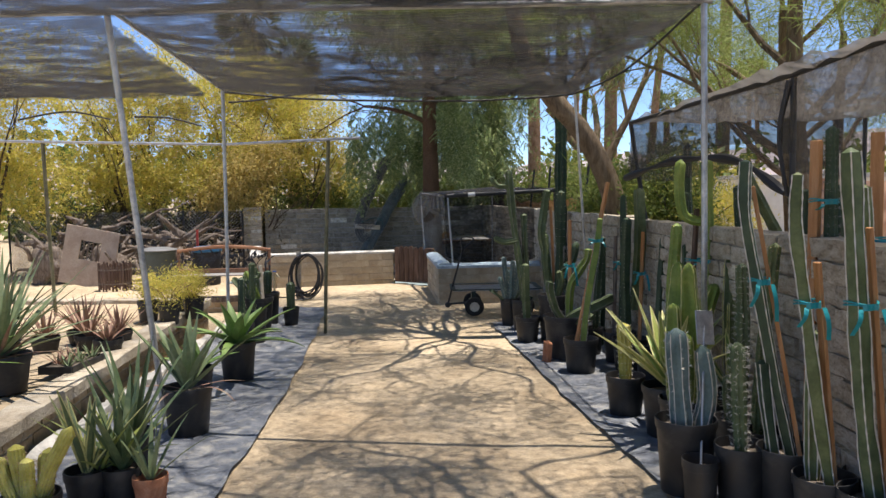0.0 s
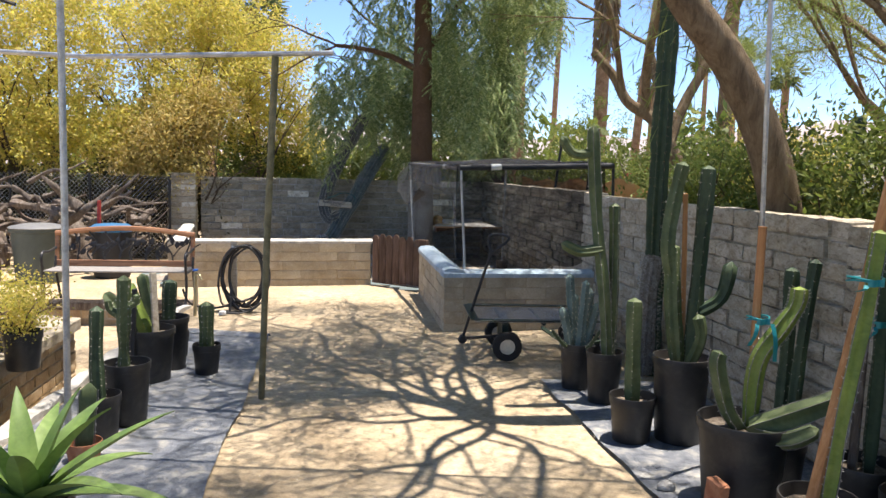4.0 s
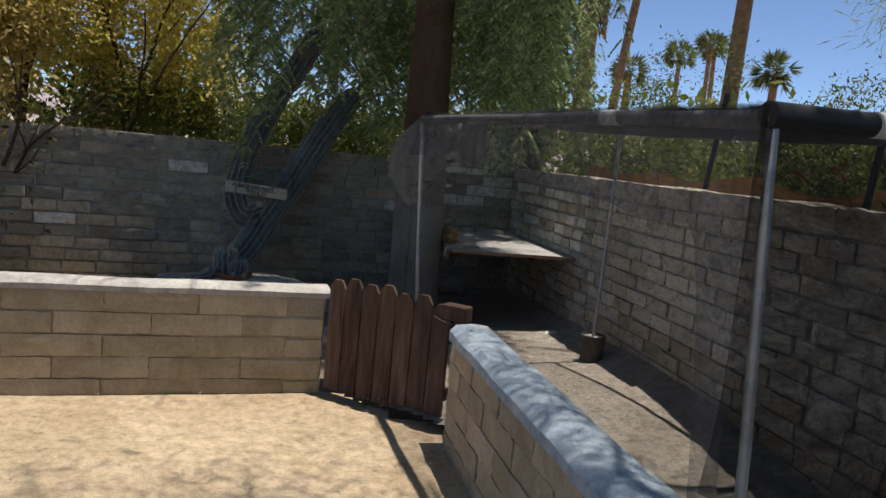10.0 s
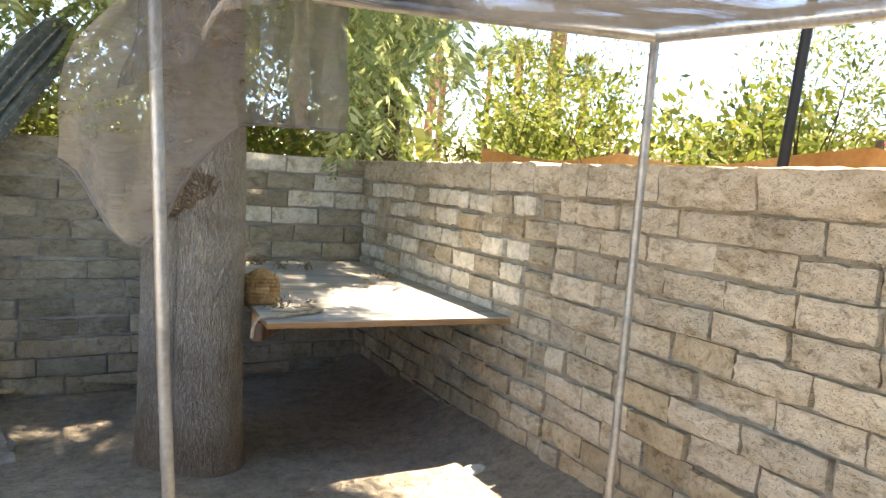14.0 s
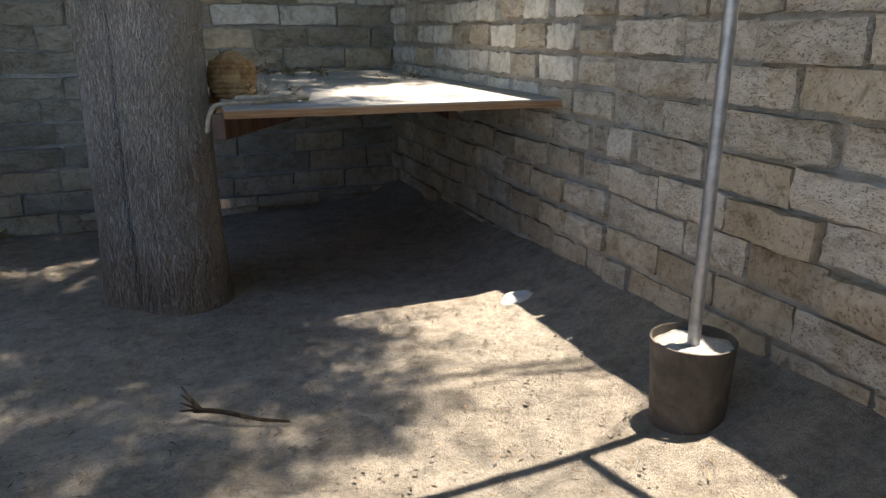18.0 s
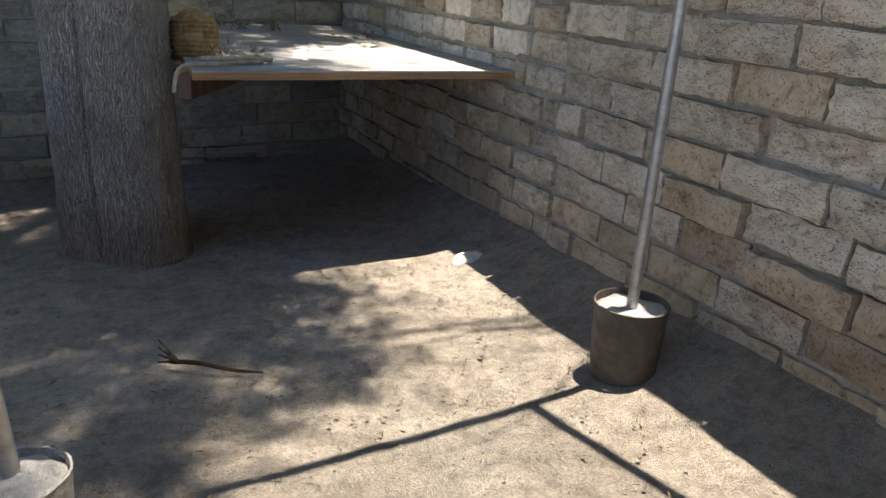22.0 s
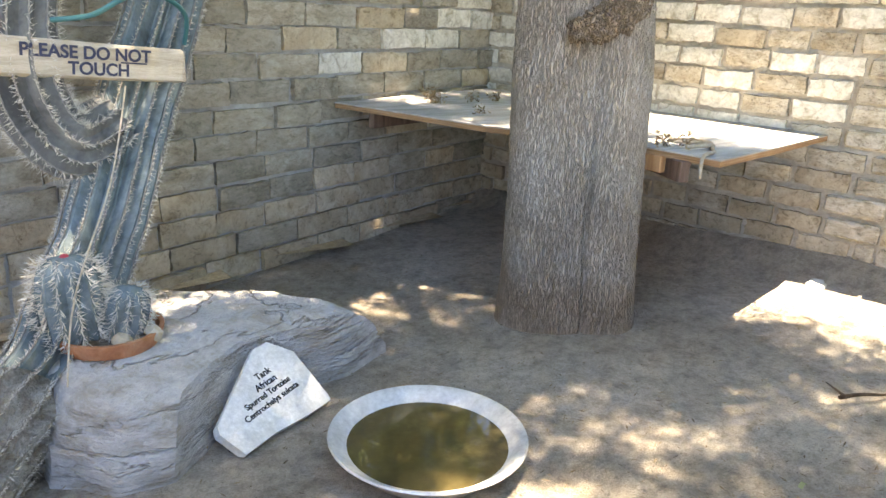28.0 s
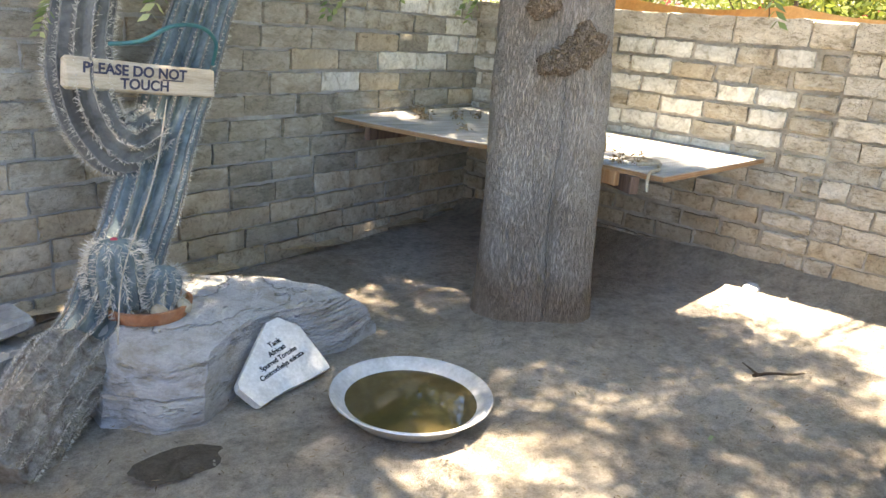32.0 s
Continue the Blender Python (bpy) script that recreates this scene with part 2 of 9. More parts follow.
BLOCK_PALE = grainy("pale_slump_block", (0.48, 0.4, 0.29), (0.70, 0.625, 0.51), (0.8, 0.745, 0.64), 7, 42, 0.92, 1.0, 0.022, "object", 0.32, pits=0.45, stretch=(1, 1, 1.8), harsh=0.75)
BLOCK_DIRTY = grainy("dirt_stained_block", (0.40, 0.315, 0.215), (0.52, 0.435, 0.315), (0.62, 0.54, 0.42), 3.5, 45, 0.92, 0.8, 0.012, "object", 0.25, pits=0.5, harsh=0.75)
BLOCK_WHITE = grainy("whitewashed_block", (0.42, 0.38, 0.3), (0.72, 0.69, 0.6), (0.83, 0.81, 0.74), 13, 50, 0.9, 0.6, 0.01, "object", 0.2, harsh=0.5)
BLOCK_SAND = grainy("sand_block", (0.41, 0.335, 0.235), (0.53, 0.45, 0.33), (0.63, 0.555, 0.43), 3, 45, 0.92, 0.6, 0.01, "object", 0.25)
BRICK = grainy("planter_brick", (0.40, 0.27, 0.15), (0.54, 0.40, 0.245), (0.64, 0.51, 0.35), 5, 50, 0.9, 0.6, 0.01, "object", 0.35)
MORTAR = grainy("mortar", (0.32, 0.265, 0.19), (0.45, 0.385, 0.29), (0.55, 0.49, 0.39), 4, 35, 0.95, 0.9, 0.02)
MORTAR_BROWN = grainy("brown_squeezed_mortar", (0.22, 0.165, 0.11), (0.34, 0.27, 0.19), (0.46, 0.385, 0.29), 16, 50, 0.95, 1.0, 0.015)
MORTAR_SAND = grainy("sandy_mortar", (0.33, 0.26, 0.175), (0.42, 0.34, 0.235), (0.5, 0.42, 0.3), 4, 35, 0.95, 0.9, 0.02)
MORTAR_GREY = grainy("grey_tan_mortar", (0.33, 0.29, 0.235), (0.45, 0.405, 0.335), (0.55, 0.51, 0.44), 4, 35, 0.95, 0.9, 0.02)
CEMENT = grainy("grey_cement", (0.28, 0.27, 0.25), (0.38, 0.37, 0.345), (0.48, 0.47, 0.44), 4, 30, 0.93, 0.8, 0.02)
CAP = grainy("cap_mortar", (0.36, 0.35, 0.32), (0.5, 0.48, 0.44), (0.62, 0.6, 0.55), 6, 40, 0.9, 0.7, 0.015)
PIPE = grainy("galvanised_pipe", (0.32, 0.33, 0.34), (0.46, 0.47, 0.48), (0.58, 0.59, 0.6), 9, 60, 0.45, 0.1, 0.002, metal=0.75, spec=0.5)
PIPE_GREEN = grainy("olive_pipe", (0.10, 0.095, 0.05), (0.16, 0.15, 0.085), (0.24, 0.215, 0.13), 8, 60, 0.6, 0.15, 0.002, spec=0.4)
STEEL_BLACK = plain("black_steel", (0.035, 0.035, 0.038), 0.5, 0.3)
NET = netting("shade_net", (0.075, 0.07, 0.064), 0.34, 2.0)
NET_THIN = netting("thin_shade_net", (0.1, 0.103, 0.11), 0.2, 2.4, (0.25, 2.5, 2.5))
NET_ROOF = netting("dense_roof_net", (0.17, 0.155, 0.14), 0.86, 2.0)
NET_GREY = netting("grey_shade_net", (0.10, 0.094, 0.088), 0.62, 2.5)
NET_SIDE = netting("side_shade_net", (0.19, 0.19, 0.2), 0.5, 2.2)
POT_BLACK = grainy("black_nursery_plastic", (0.012, 0.012, 0.013), (0.02, 0.02, 0.021), (0.05, 0.046, 0.04), 6, 40, 0.5, 0.1, 0.003, spec=0.45)
TERRACOTTA = grainy("terracotta", (0.32, 0.12, 0.06), (0.44, 0.19, 0.10), (0.52, 0.28, 0.17), 9, 50, 0.85, 0.2, 0.004)
SOIL = grainy("potting_grit", (0.14, 0.11, 0.08), (0.26, 0.21, 0.16), (0.4, 0.34, 0.27), 30, 120, 0.97, 1.0, 0.02)
CONCRETE = grainy("concrete_plug", (0.36, 0.35, 0.33), (0.5, 0.49, 0.46), (0.62, 0.6, 0.57), 14, 60, 0.95, 1.0, 0.02)
# pale blotches: sand on the cloth, plus its sheen painted as colour
FABRIC = grainy("weed_cloth", (0.07, 0.08, 0.1), (0.17, 0.185, 0.21), (0.44, 0.42, 0.37), 6.0, 38, 0.45, 1.0, 0.016, spec=0.6)
WOOD_RED = grainy("red_brown_fence_wood", (0.085, 0.05, 0.036), (0.15, 0.095, 0.07), (0.24, 0.165, 0.13), 3, 50, 0.85, 0.6, 0.006, "object", 0.35, (6, 6, 0.7))
WOOD_STAKE = grainy("orange_stake_wood", (0.33, 0.15, 0.06), (0.46, 0.23, 0.10), (0.55, 0.31, 0.16), 3, 60, 0.8, 0.4, 0.004, None, 0.2, (8, 8, 0.6))
WOOD_PALE = grainy("weathered_pale_wood", (0.36, 0.30, 0.22), (0.52, 0.45, 0.35), (0.64, 0.57, 0.47), 3, 50, 0.85, 0.6, 0.006, None, 0.2, (0.9, 9, 9))
WOOD_GREY = grainy("grey_driftwood", (0.10, 0.075, 0.06), (0.19, 0.15, 0.12), (0.31, 0.26, 0.22), 5, 40, 0.9, 0.9, 0.015, None, 0.3, (5, 5, 1))
PLY = grainy("weathered_plywood", (0.26, 0.25, 0.235), (0.38, 0.37, 0.35), (0.5, 0.485, 0.46), 2.5, 40, 0.85, 0.4, 0.004, None, 0.2, (1, 7, 7))
PLY_EDGE = grainy("plywood_edge", (0.22, 0.12, 0.06), (0.36, 0.21, 0.11), (0.46, 0.3, 0.18), 6, 60, 0.8, 0.3, 0.004, None, 0.2, (1, 1, 30))
BENCH_WOOD = grainy("bench_rail_wood", (0.20, 0.085, 0.04), (0.32, 0.15, 0.075), (0.42, 0.22, 0.12), 3, 50, 0.55, 0.2, 0.003, None, 0.2, (0.8, 8, 8), spec=0.4)
HOSE = plain("black_rubber_hose", (0.035, 0.033, 0.032), 0.55, 0, 0.4, 0.3)
ROPE = grainy("straw_rope", (0.2, 0.105, 0.045), (0.36, 0.215, 0.1), (0.5, 0.35, 0.19), 20, 90, 0.9, 0.6, 0.006)
ROPE_PALE = grainy("frayed_rope", (0.3, 0.24, 0.17), (0.42, 0.35, 0.26), (0.52, 0.45, 0.36), 20, 90, 0.9, 0.6, 0.006)
RIBBON = plain("teal_ribbon", (0.01, 0.25, 0.28), 0.45, 0, 0.4, 0.25, 20)
ROCK = grainy("grey_boulder", (0.38, 0.34, 0.29), (0.51, 0.50, 0.485), (0.63, 0.62, 0.60), 7, 55, 0.92, 1.0, 0.035, stretch=(1, 1, 2.5), cracks=0.45)
SLATE = grainy("pale_slab", (0.55, 0.545, 0.51), (0.68, 0.675, 0.64), (0.76, 0.755, 0.73), 8, 60, 0.85, 0.25, 0.004)
INK = plain("black_ink", (0.015, 0.015, 0.018), 0.6, 0, 0.2, 0.1)
INK_BLUE = plain("faded_blue_ink", (0.05, 0.055, 0.09), 0.7, 0, 0.2, 0.4, 60)
GALV = grainy("galvanised_pan", (0.42, 0.43, 0.44), (0.56, 0.575, 0.585), (0.68, 0.69, 0.7), 8, 60, 0.5, 0.15, 0.002, metal=0.35, spec=0.5)
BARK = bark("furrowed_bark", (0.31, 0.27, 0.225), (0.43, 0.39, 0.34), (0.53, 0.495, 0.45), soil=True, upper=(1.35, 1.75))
BARK_DARK = grainy("dark_bark", (0.06, 0.042, 0.03), (0.11, 0.08, 0.058), (0.17, 0.13, 0.1), 4, 24, 0.95, 1.0, 0.04, None, 0.2, (4, 4, 0.8))
BARK_TAN = grainy("palo_verde_bark", (0.13, 0.09, 0.055), (0.22, 0.155, 0.095), (0.31, 0.235, 0.15), 4, 24, 0.9, 0.8, 0.03, None, 0.2, (4, 4, 1))
PALM_BARK = bark("palm_bark", (0.20, 0.115, 0.06), (0.33, 0.2, 0.115), (0.44, 0.30, 0.19))
LEAF_PEPPER = leafy("pepper_leaves", (0.145, 0.211, 0.081), (0.244, 0.324, 0.13), (0.551, 0.599, 0.324), (0.138, 0.203, 0.0892), (0.341, 0.389, 0.162), through=0.55)
LEAF_SHRUB = leafy("yellow_olive_leaves", (0.437, 0.402, 0.069), (0.644, 0.552, 0.103), (0.322, 0.345, 0.0805), (0.69, 0.517, 0.161), (0.54, 0.506, 0.115), through=0.55)
LEAF_RUST = leafy("rusty_dry_leaves", (0.55, 0.396, 0.154), (0.418, 0.341, 0.088), (0.638, 0.495, 0.22), (0.352, 0.319, 0.077), through=0.5)
LEAF_PALO = leafy("palo_verde_twigs", (0.22, 0.28, 0.06), (0.30, 0.35, 0.10), (0.17, 0.23, 0.06), (0.36, 0.38, 0.14), through=0.45)
LEAF_DRYSHRUB = leafy("dry_golden_twigs", (0.45, 0.36, 0.15), (0.34, 0.3, 0.1), (0.5, 0.42, 0.21), (0.24, 0.25, 0.08), through=0.45)
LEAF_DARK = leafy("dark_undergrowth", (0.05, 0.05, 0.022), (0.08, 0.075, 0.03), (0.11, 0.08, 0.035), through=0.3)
LEAF_BUSH = leafy("green_bush_leaves", (0.10, 0.145, 0.03), (0.17, 0.21, 0.04), (0.08, 0.115, 0.03), (0.27, 0.27, 0.07), through=0.45)
LEAF_PALM = leafy("palm_fronds", (0.07, 0.10, 0.035), (0.11, 0.14, 0.05), (0.15, 0.155, 0.07))
LEAF_DRY = leafy("dry_litter", (0.13, 0.09, 0.05), (0.24, 0.17, 0.10), (0.36, 0.28, 0.18))
CACTUS = grainy("cactus_green", (0.055, 0.08, 0.032), (0.09, 0.12, 0.05), (0.15, 0.175, 0.085), 5, 40, 0.6, 0.15, 0.003, spec=0.35)
CACTUS_LIME = grainy("cactus_lime", (0.11, 0.17, 0.03), (0.185, 0.25, 0.045), (0.29, 0.33, 0.08), 5, 40, 0.55, 0.15, 0.003, spec=0.35)
CACTUS_DARK = grainy("cactus_dark", (0.022, 0.042, 0.022), (0.04, 0.068, 0.034), (0.07, 0.10, 0.05), 5, 40, 0.6, 0.15, 0.003, spec=0.35)
CACTUS_BLUE = grainy("cactus_blue_green", (0.085, 0.125, 0.115), (0.135, 0.19, 0.175), (0.20, 0.255, 0.235), 5, 40, 0.65, 0.2, 0.003)
CACTUS_SAGUARO = grainy("blue_grey_cactus", (0.10, 0.125, 0.13), (0.165, 0.21, 0.22), (0.25, 0.30, 0.31), 9, 50, 0.9, 0.4, 0.006)
CACTUS_OLD = grainy("corky_cactus_base", (0.24, 0.2, 0.16), (0.4, 0.365, 0.32), (0.54, 0.515, 0.475), 22, 70, 0.95, 1.0, 0.05)
CACTUS_GOLD = grainy("golden_cactus", (0.30, 0.27, 0.05), (0.42, 0.38, 0.09), (0.5, 0.46, 0.16), 9, 60, 0.7, 0.3, 0.004)
SPINE = plain("pale_spines", (0.62, 0.58, 0.5), 0.7, 0, 0.3, 0.2)
SPINE_GREY = plain("grey_spine_cushions", (0.25, 0.24, 0.225), 0.8, 0, 0.2, 0.35, 60)
SPINE_DARK = plain("tan_spines", (0.40, 0.30, 0.18), 0.7, 0, 0.3, 0.3)
AGAVE = grainy("agave_green", (0.105, 0.185, 0.045), (0.17, 0.27, 0.065), (0.26, 0.35, 0.11), 4, 30, 0.5, 0.1, 0.003, spec=0.4)
AGAVE_CREAM = grainy("cream_leaf_margin", (0.42, 0.4, 0.14), (0.55, 0.52, 0.22), (0.66, 0.62, 0.34), 6, 40, 0.55, 0.1, 0.003)
CACTUS_OLIVE = grainy("cactus_olive", (0.075, 0.095, 0.03), (0.12, 0.145, 0.05), (0.19, 0.21, 0.085), 5, 40, 0.6, 0.15, 0.003, spec=0.35)
AGAVE_LIME = grainy("variegated_agave", (0.20, 0.25, 0.06), (0.32, 0.36, 0.10), (0.5, 0.5, 0.22), 3, 30, 0.5, 0.1, 0.003, None, 0.2, (1, 1, 0.4))
AGAVE_SPEAR = grainy("dark_spear_leaf", (0.055, 0.09, 0.04), (0.10, 0.145, 0.06), (0.17, 0.2, 0.09), 9, 30, 0.5, 0.1, 0.003, spec=0.4)
ALOE = grainy("aloe_green", (0.14, 0.19, 0.09), (0.21, 0.26, 0.13), (0.28, 0.31, 0.17), 5, 30, 0.5, 0.1, 0.003)
ALOE_RED = grainy("red_brown_aloe", (0.24, 0.12, 0.085), (0.33, 0.2, 0.14), (0.38, 0.3, 0.2), 5, 30, 0.55, 0.1, 0.003)
PLASTIC_GREEN = plain("grey_green_bin_plastic", (0.085, 0.10, 0.085), 0.5, 0, 0.4, 0.25, 5)
PLASTIC_BLUE = plain("blue_bin_plastic", (0.03, 0.14, 0.28), 0.45, 0, 0.4, 0.25, 5)
WAGON_GREEN = plain("dark_green_enamel", (0.012, 0.03, 0.028), 0.4, 0.2, 0.5, 0.3, 12)
RUBBER = plain("tyre_rubber", (0.03, 0.029, 0.028), 0.8, 0, 0.3, 0.3)
RIM = plain("cream_wheel_rim", (0.62, 0.57, 0.46), 0.5, 0.1, 0.4, 0.3)
RED_PAINT = plain("red_paint", (0.42, 0.04, 0.03), 0.5, 0, 0.4, 0.2)
BLUE_TAP = plain("blue_tap_handle", (0.02, 0.12, 0.45), 0.4, 0, 0.4, 0.15)
BRASS = plain("brass_pipe", (0.42, 0.36, 0.22), 0.5, 0.5, 0.5, 0.3)
TARP = grainy("peach_tarp", (0.44, 0.25, 0.16), (0.56, 0.34, 0.23), (0.64, 0.43, 0.31), 2, 30, 0.8, 0.3, 0.01)
ORANGE_CLOTH = grainy("orange_fence_cloth", (0.46, 0.22, 0.08), (0.6, 0.32, 0.13), (0.68, 0.42, 0.2), 2, 40, 0.8, 0.3, 0.01)
CANVAS = grainy("tan_board", (0.35, 0.27, 0.21), (0.44, 0.35, 0.28), (0.5, 0.42, 0.34), 3, 40, 0.85, 0.3, 0.006)
MOUNTAIN = grainy("far_hill", (0.30, 0.25, 0.24), (0.36, 0.31, 0.30), (0.42, 0.37, 0.36), 0.01, 0.06, 1.0, 0.3, 3.0)
FLOWER = leafy("red_flowers", (0.55, 0.03, 0.05), (0.6, 0.1, 0.15))
SHED_WHITE = plain("pale_shed_paint", (0.62, 0.62, 0.6), 0.7, 0, 0.3, 0.15, 3)


def water():
    m, nt, b = material("murky_water", 0.03, 0, 0.5)
    col = ramp(nt, noise_tex(nt, coords(nt), 5, 6, 0.7), (0.3, (0.045, 0.035, 0.015)), (0.55, (0.07, 0.055, 0.025)), (0.75, (0.12, 0.095, 0.045)))
    nt.links.new(col, b.inputs["Base Color"])
    bump(nt, b, noise_tex(nt, coords(nt), 6, 2), 0.03, 0.01)
    return m


WATER = water()

# ---- geometry helpers ----
rnd = random.Random(7)


class Geo:
    """Collects vertices and faces of one mesh."""

    def __init__(self):
        self.v, self.f = [], []

    def add(self, verts, faces):
        k = len(self.v)
        self.v.extend(tuple(p) for p in verts)
        self.f.extend(tuple(i + k for i in f) for f in faces)
        return self

    def box(self, centre, size, m=None, bevel=0.004, jitter=0.0):
        """A box with chamfered edges."""
        hx, hy, hz = (s / 2 for s in size)
        b = min(bevel, hx * 0.9, hy * 0.9, hz * 0.9)
        verts, idx = [], {}
        for sx in (-1, 1):
            for sy in (-1, 1):
                for sz in (-1, 1):
                    for ax in range(3):
                        p = [sx * hx, sy * hy, sz * hz]
                        for o in range(3):
                            if o != ax:
                                p[o] -= (sx, sy, sz)[o] * b
                        if jitter:
                            p = [c + rnd.uniform(-jitter, jitter) for c in p]
                        idx[sx, sy, sz, ax] = len(verts)
                        verts.append(p)
        faces = []
        for ax in range(3):
            o1, o2 = [(1, 2), (2, 0), (0, 1)][ax]
            for s in (-1, 1):
                loop = []
                for a, c in ((-1, -1), (1, -1), (1, 1), (-1, 1)):
                    k = [0, 0, 0]
                    k[ax], k[o1], k[o2] = s, a, c
                    loop.append(idx[(*k, ax)])
                faces.append(loop if s > 0 else loop[::-1])
        for ax in range(3):
            o1, o2 = [(1, 2), (2, 0), (0, 1)][ax]
            for a in (-1, 1):
                for c in (-1, 1):
                    q = []
                    for s, o in ((-1, o1), (-1, o2), (1, o2), (1, o1)):
                        k = [0, 0, 0]
                        k[ax], k[o1], k[o2] = s, a, c
                        q.append(idx[(*k, o)])
                    faces.append(q if a * c < 0 else q[::-1])
        for sx in (-1, 1):
            for sy in (-1, 1):
                for sz in (-1, 1):
                    q = [idx[sx, sy, sz, a] for a in range(3)]
                    faces.append(q if sx * sy * sz > 0 else q[::-1])
        m = m or Matrix()
        return self.add([m @ (Vector(p) + Vector(centre)) for p in verts], faces)

    def tube(self, pts, radii, seg=10, caps=True, shape=None, m=None):
        """A round bar along points. shape(angle, s): the radius's factor."""
        pts = [Vector(p) for p in pts]
        n = len(pts)
        if isinstance(radii, (int, float)):
            radii = [radii] * n
        t0 = (pts[1] - pts[0]).normalized()
        side = t0.orthogonal().normalized()
        verts, faces = [], []
        for i, p in enumerate(pts):
            t = (pts[min(i + 1, n - 1)] - pts[max(i - 1, 0)]).normalized()
            side = (side - t * side.dot(t)).normalized()
            up = t.cross(side)
            for k in range(seg):
                a = 2 * math.pi * k / seg
                r = radii[i] * (shape(a, i / (n - 1)) if shape else 1)
                verts.append(p + (side * math.cos(a) + up * math.sin(a)) * r)
        for i in range(n - 1):
            for k in range(seg):
                a, b = i * seg + k, i * seg + (k + 1) % seg
                faces.append((a, b, b + seg, a + seg))
        if caps:
            faces += [tuple(range(seg))[::-1], tuple(range((n - 1) * seg, n * seg))]
        if m:
            verts = [m @ p for p in verts]
        return self.add(verts, faces)

    def lathe(self, prof, seg=24, m=None, wob=None):
        """A turned shape from (radius, height) pairs."""
        verts, faces = [], []
        for j, (r, z) in enumerate(prof):
            for k in range(seg):
                a = 2 * math.pi * k / seg
                q = r * (wob(a, z) if wob else 1)
                verts.append(Vector((q * math.cos(a), q * math.sin(a), z)))
        for j in range(len(prof) - 1):
            for k in range(seg):
                a, b = j * seg + k, j * seg + (k + 1) % seg
                faces.append((a, b, b + seg, a + seg))
        if m:
            verts = [m @ p for p in verts]
        return self.add(verts, faces)

    def sheet(self, f, nu, nv):
        """A sheet from f(u, v), u and v from 0 to 1."""
        verts = [f(i / nu, j / nv) for j in range(nv + 1) for i in range(nu + 1)]
        w = nu + 1
        return self.add(verts, [(j * w + i, j * w + i + 1, (j + 1) * w + i + 1, (j + 1) * w + i) for j in range(nv) for i in range(nu)])

    def mesh(self, name, mat, smooth=True):
        me = bpy.data.meshes.new(name)
        me.from_pydata(self.v, [], self.f)
        if smooth:
            me.polygons.foreach_set("use_smooth", [True] * len(me.polygons))
            me.set_sharp_from_angle(angle=radians(40))
        me.materials.append(mat)
        return me


def part(name, geo, mat, parent=None, label="", smooth=True, at=None):
    """Links a Geo, or a finished mesh, as one mesh object under a thing or a part."""
    ob = new(name, geo.mesh(name, mat, smooth) if isinstance(geo, Geo) else geo)
    ob.parent = parent
    if at:
        ob.matrix_local = at
    return tagged(ob, label)


def thing(name, m, label, category, group="", kind=""):
    ob = new(name)
    ob.empty_display_size = 0.1
    ob.matrix_world = m if isinstance(m, Matrix) else Matrix.Translation(m)
    return tagged(ob, label, category, group, kind)


def lone(name, geo, mat, label, category, m=None, group="", kind="", smooth=True):
    """A thing that is one mesh."""
    ob = part(name, geo, mat, None, "", smooth)
    if m:
        ob.matrix_world = m if isinstance(m, Matrix) else Matrix.Translation(m)
    return tagged(ob, label, category, group, kind)


def quads(name, p, q, mat):
    """A mesh of loose four-cornered leaves: p are their corners, (n, 4, 3)."""
    n = len(p)
    me = bpy.data.meshes.new(name)
    me.vertices.add(4 * n)
    me.vertices.foreach_set("co", np.ascontiguousarray(p, dtype=np.float32).ravel())
    me.loops.add(4 * n)
    me.loops.foreach_set("vertex_index", np.arange(4 * n, dtype=np.int32))
    me.polygons.add(n)
    me.polygons.foreach_set("loop_start", np.arange(0, 4 * n, 4, dtype=np.int32))
    me.polygons.foreach_set("loop_total", np.full(n, 4, dtype=np.int32))
    me.update(calc_edges=True)
    me.materials.append(mat)
    return me


rng = np.random.default_rng(11)


def unit(v):
    return v / np.maximum(np.linalg.norm(v, axis=-1, keepdims=True), 1e-9)


def leaf_quads(base, way, length, width, flat=None):
    """Pointed leaves from their bases, ways, lengths and widths."""
    way = unit(way)
    other = rng.normal(size=base.shape) if flat is None else flat
    side = unit(np.cross(way, other))
    length, width = np.reshape(length, (-1, 1)), np.reshape(width, (-1, 1))
    mid = base + way * length * 0.45
    return np.stack([base, mid + side * width / 2, base + way * length, mid - side * width / 2], 1)


def smooth_path(pts, n):
    """Points along a Catmull-Rom curve."""
    p = np.array([pts[0], *pts, pts[-1]], float)
    out = []
    k = len(pts) - 1
    for t in np.linspace(0, k - 1e-6, n):
        i = int(t)
        u = t - i
        a, b, c, d = p[i : i + 4]
        out.append(0.5 * (2 * b + (c - a) * u + (2 * a - 5 * b + 4 * c - d) * u**2 + (3 * b - a - 3 * c + d) * u**3))
    return [Vector(q) for q in out]


def wobble(p, s=1.0, seed=0.0):
    return noise.noise(Vector((p[0] * s + seed, p[1] * s - seed, (p[2] if len(p) > 2 else 0) * s + 3.1 * seed)))


def inside(x, y, poly):
    hit = False
    for (x0, y0), (x1, y1) in zip(poly, poly[1:] + poly[:1]):
        if (y0 > y) != (y1 > y) and x < (x1 - x0) * (y - y0) / (y1 - y0) + x0:
            hit = not hit
    return hit

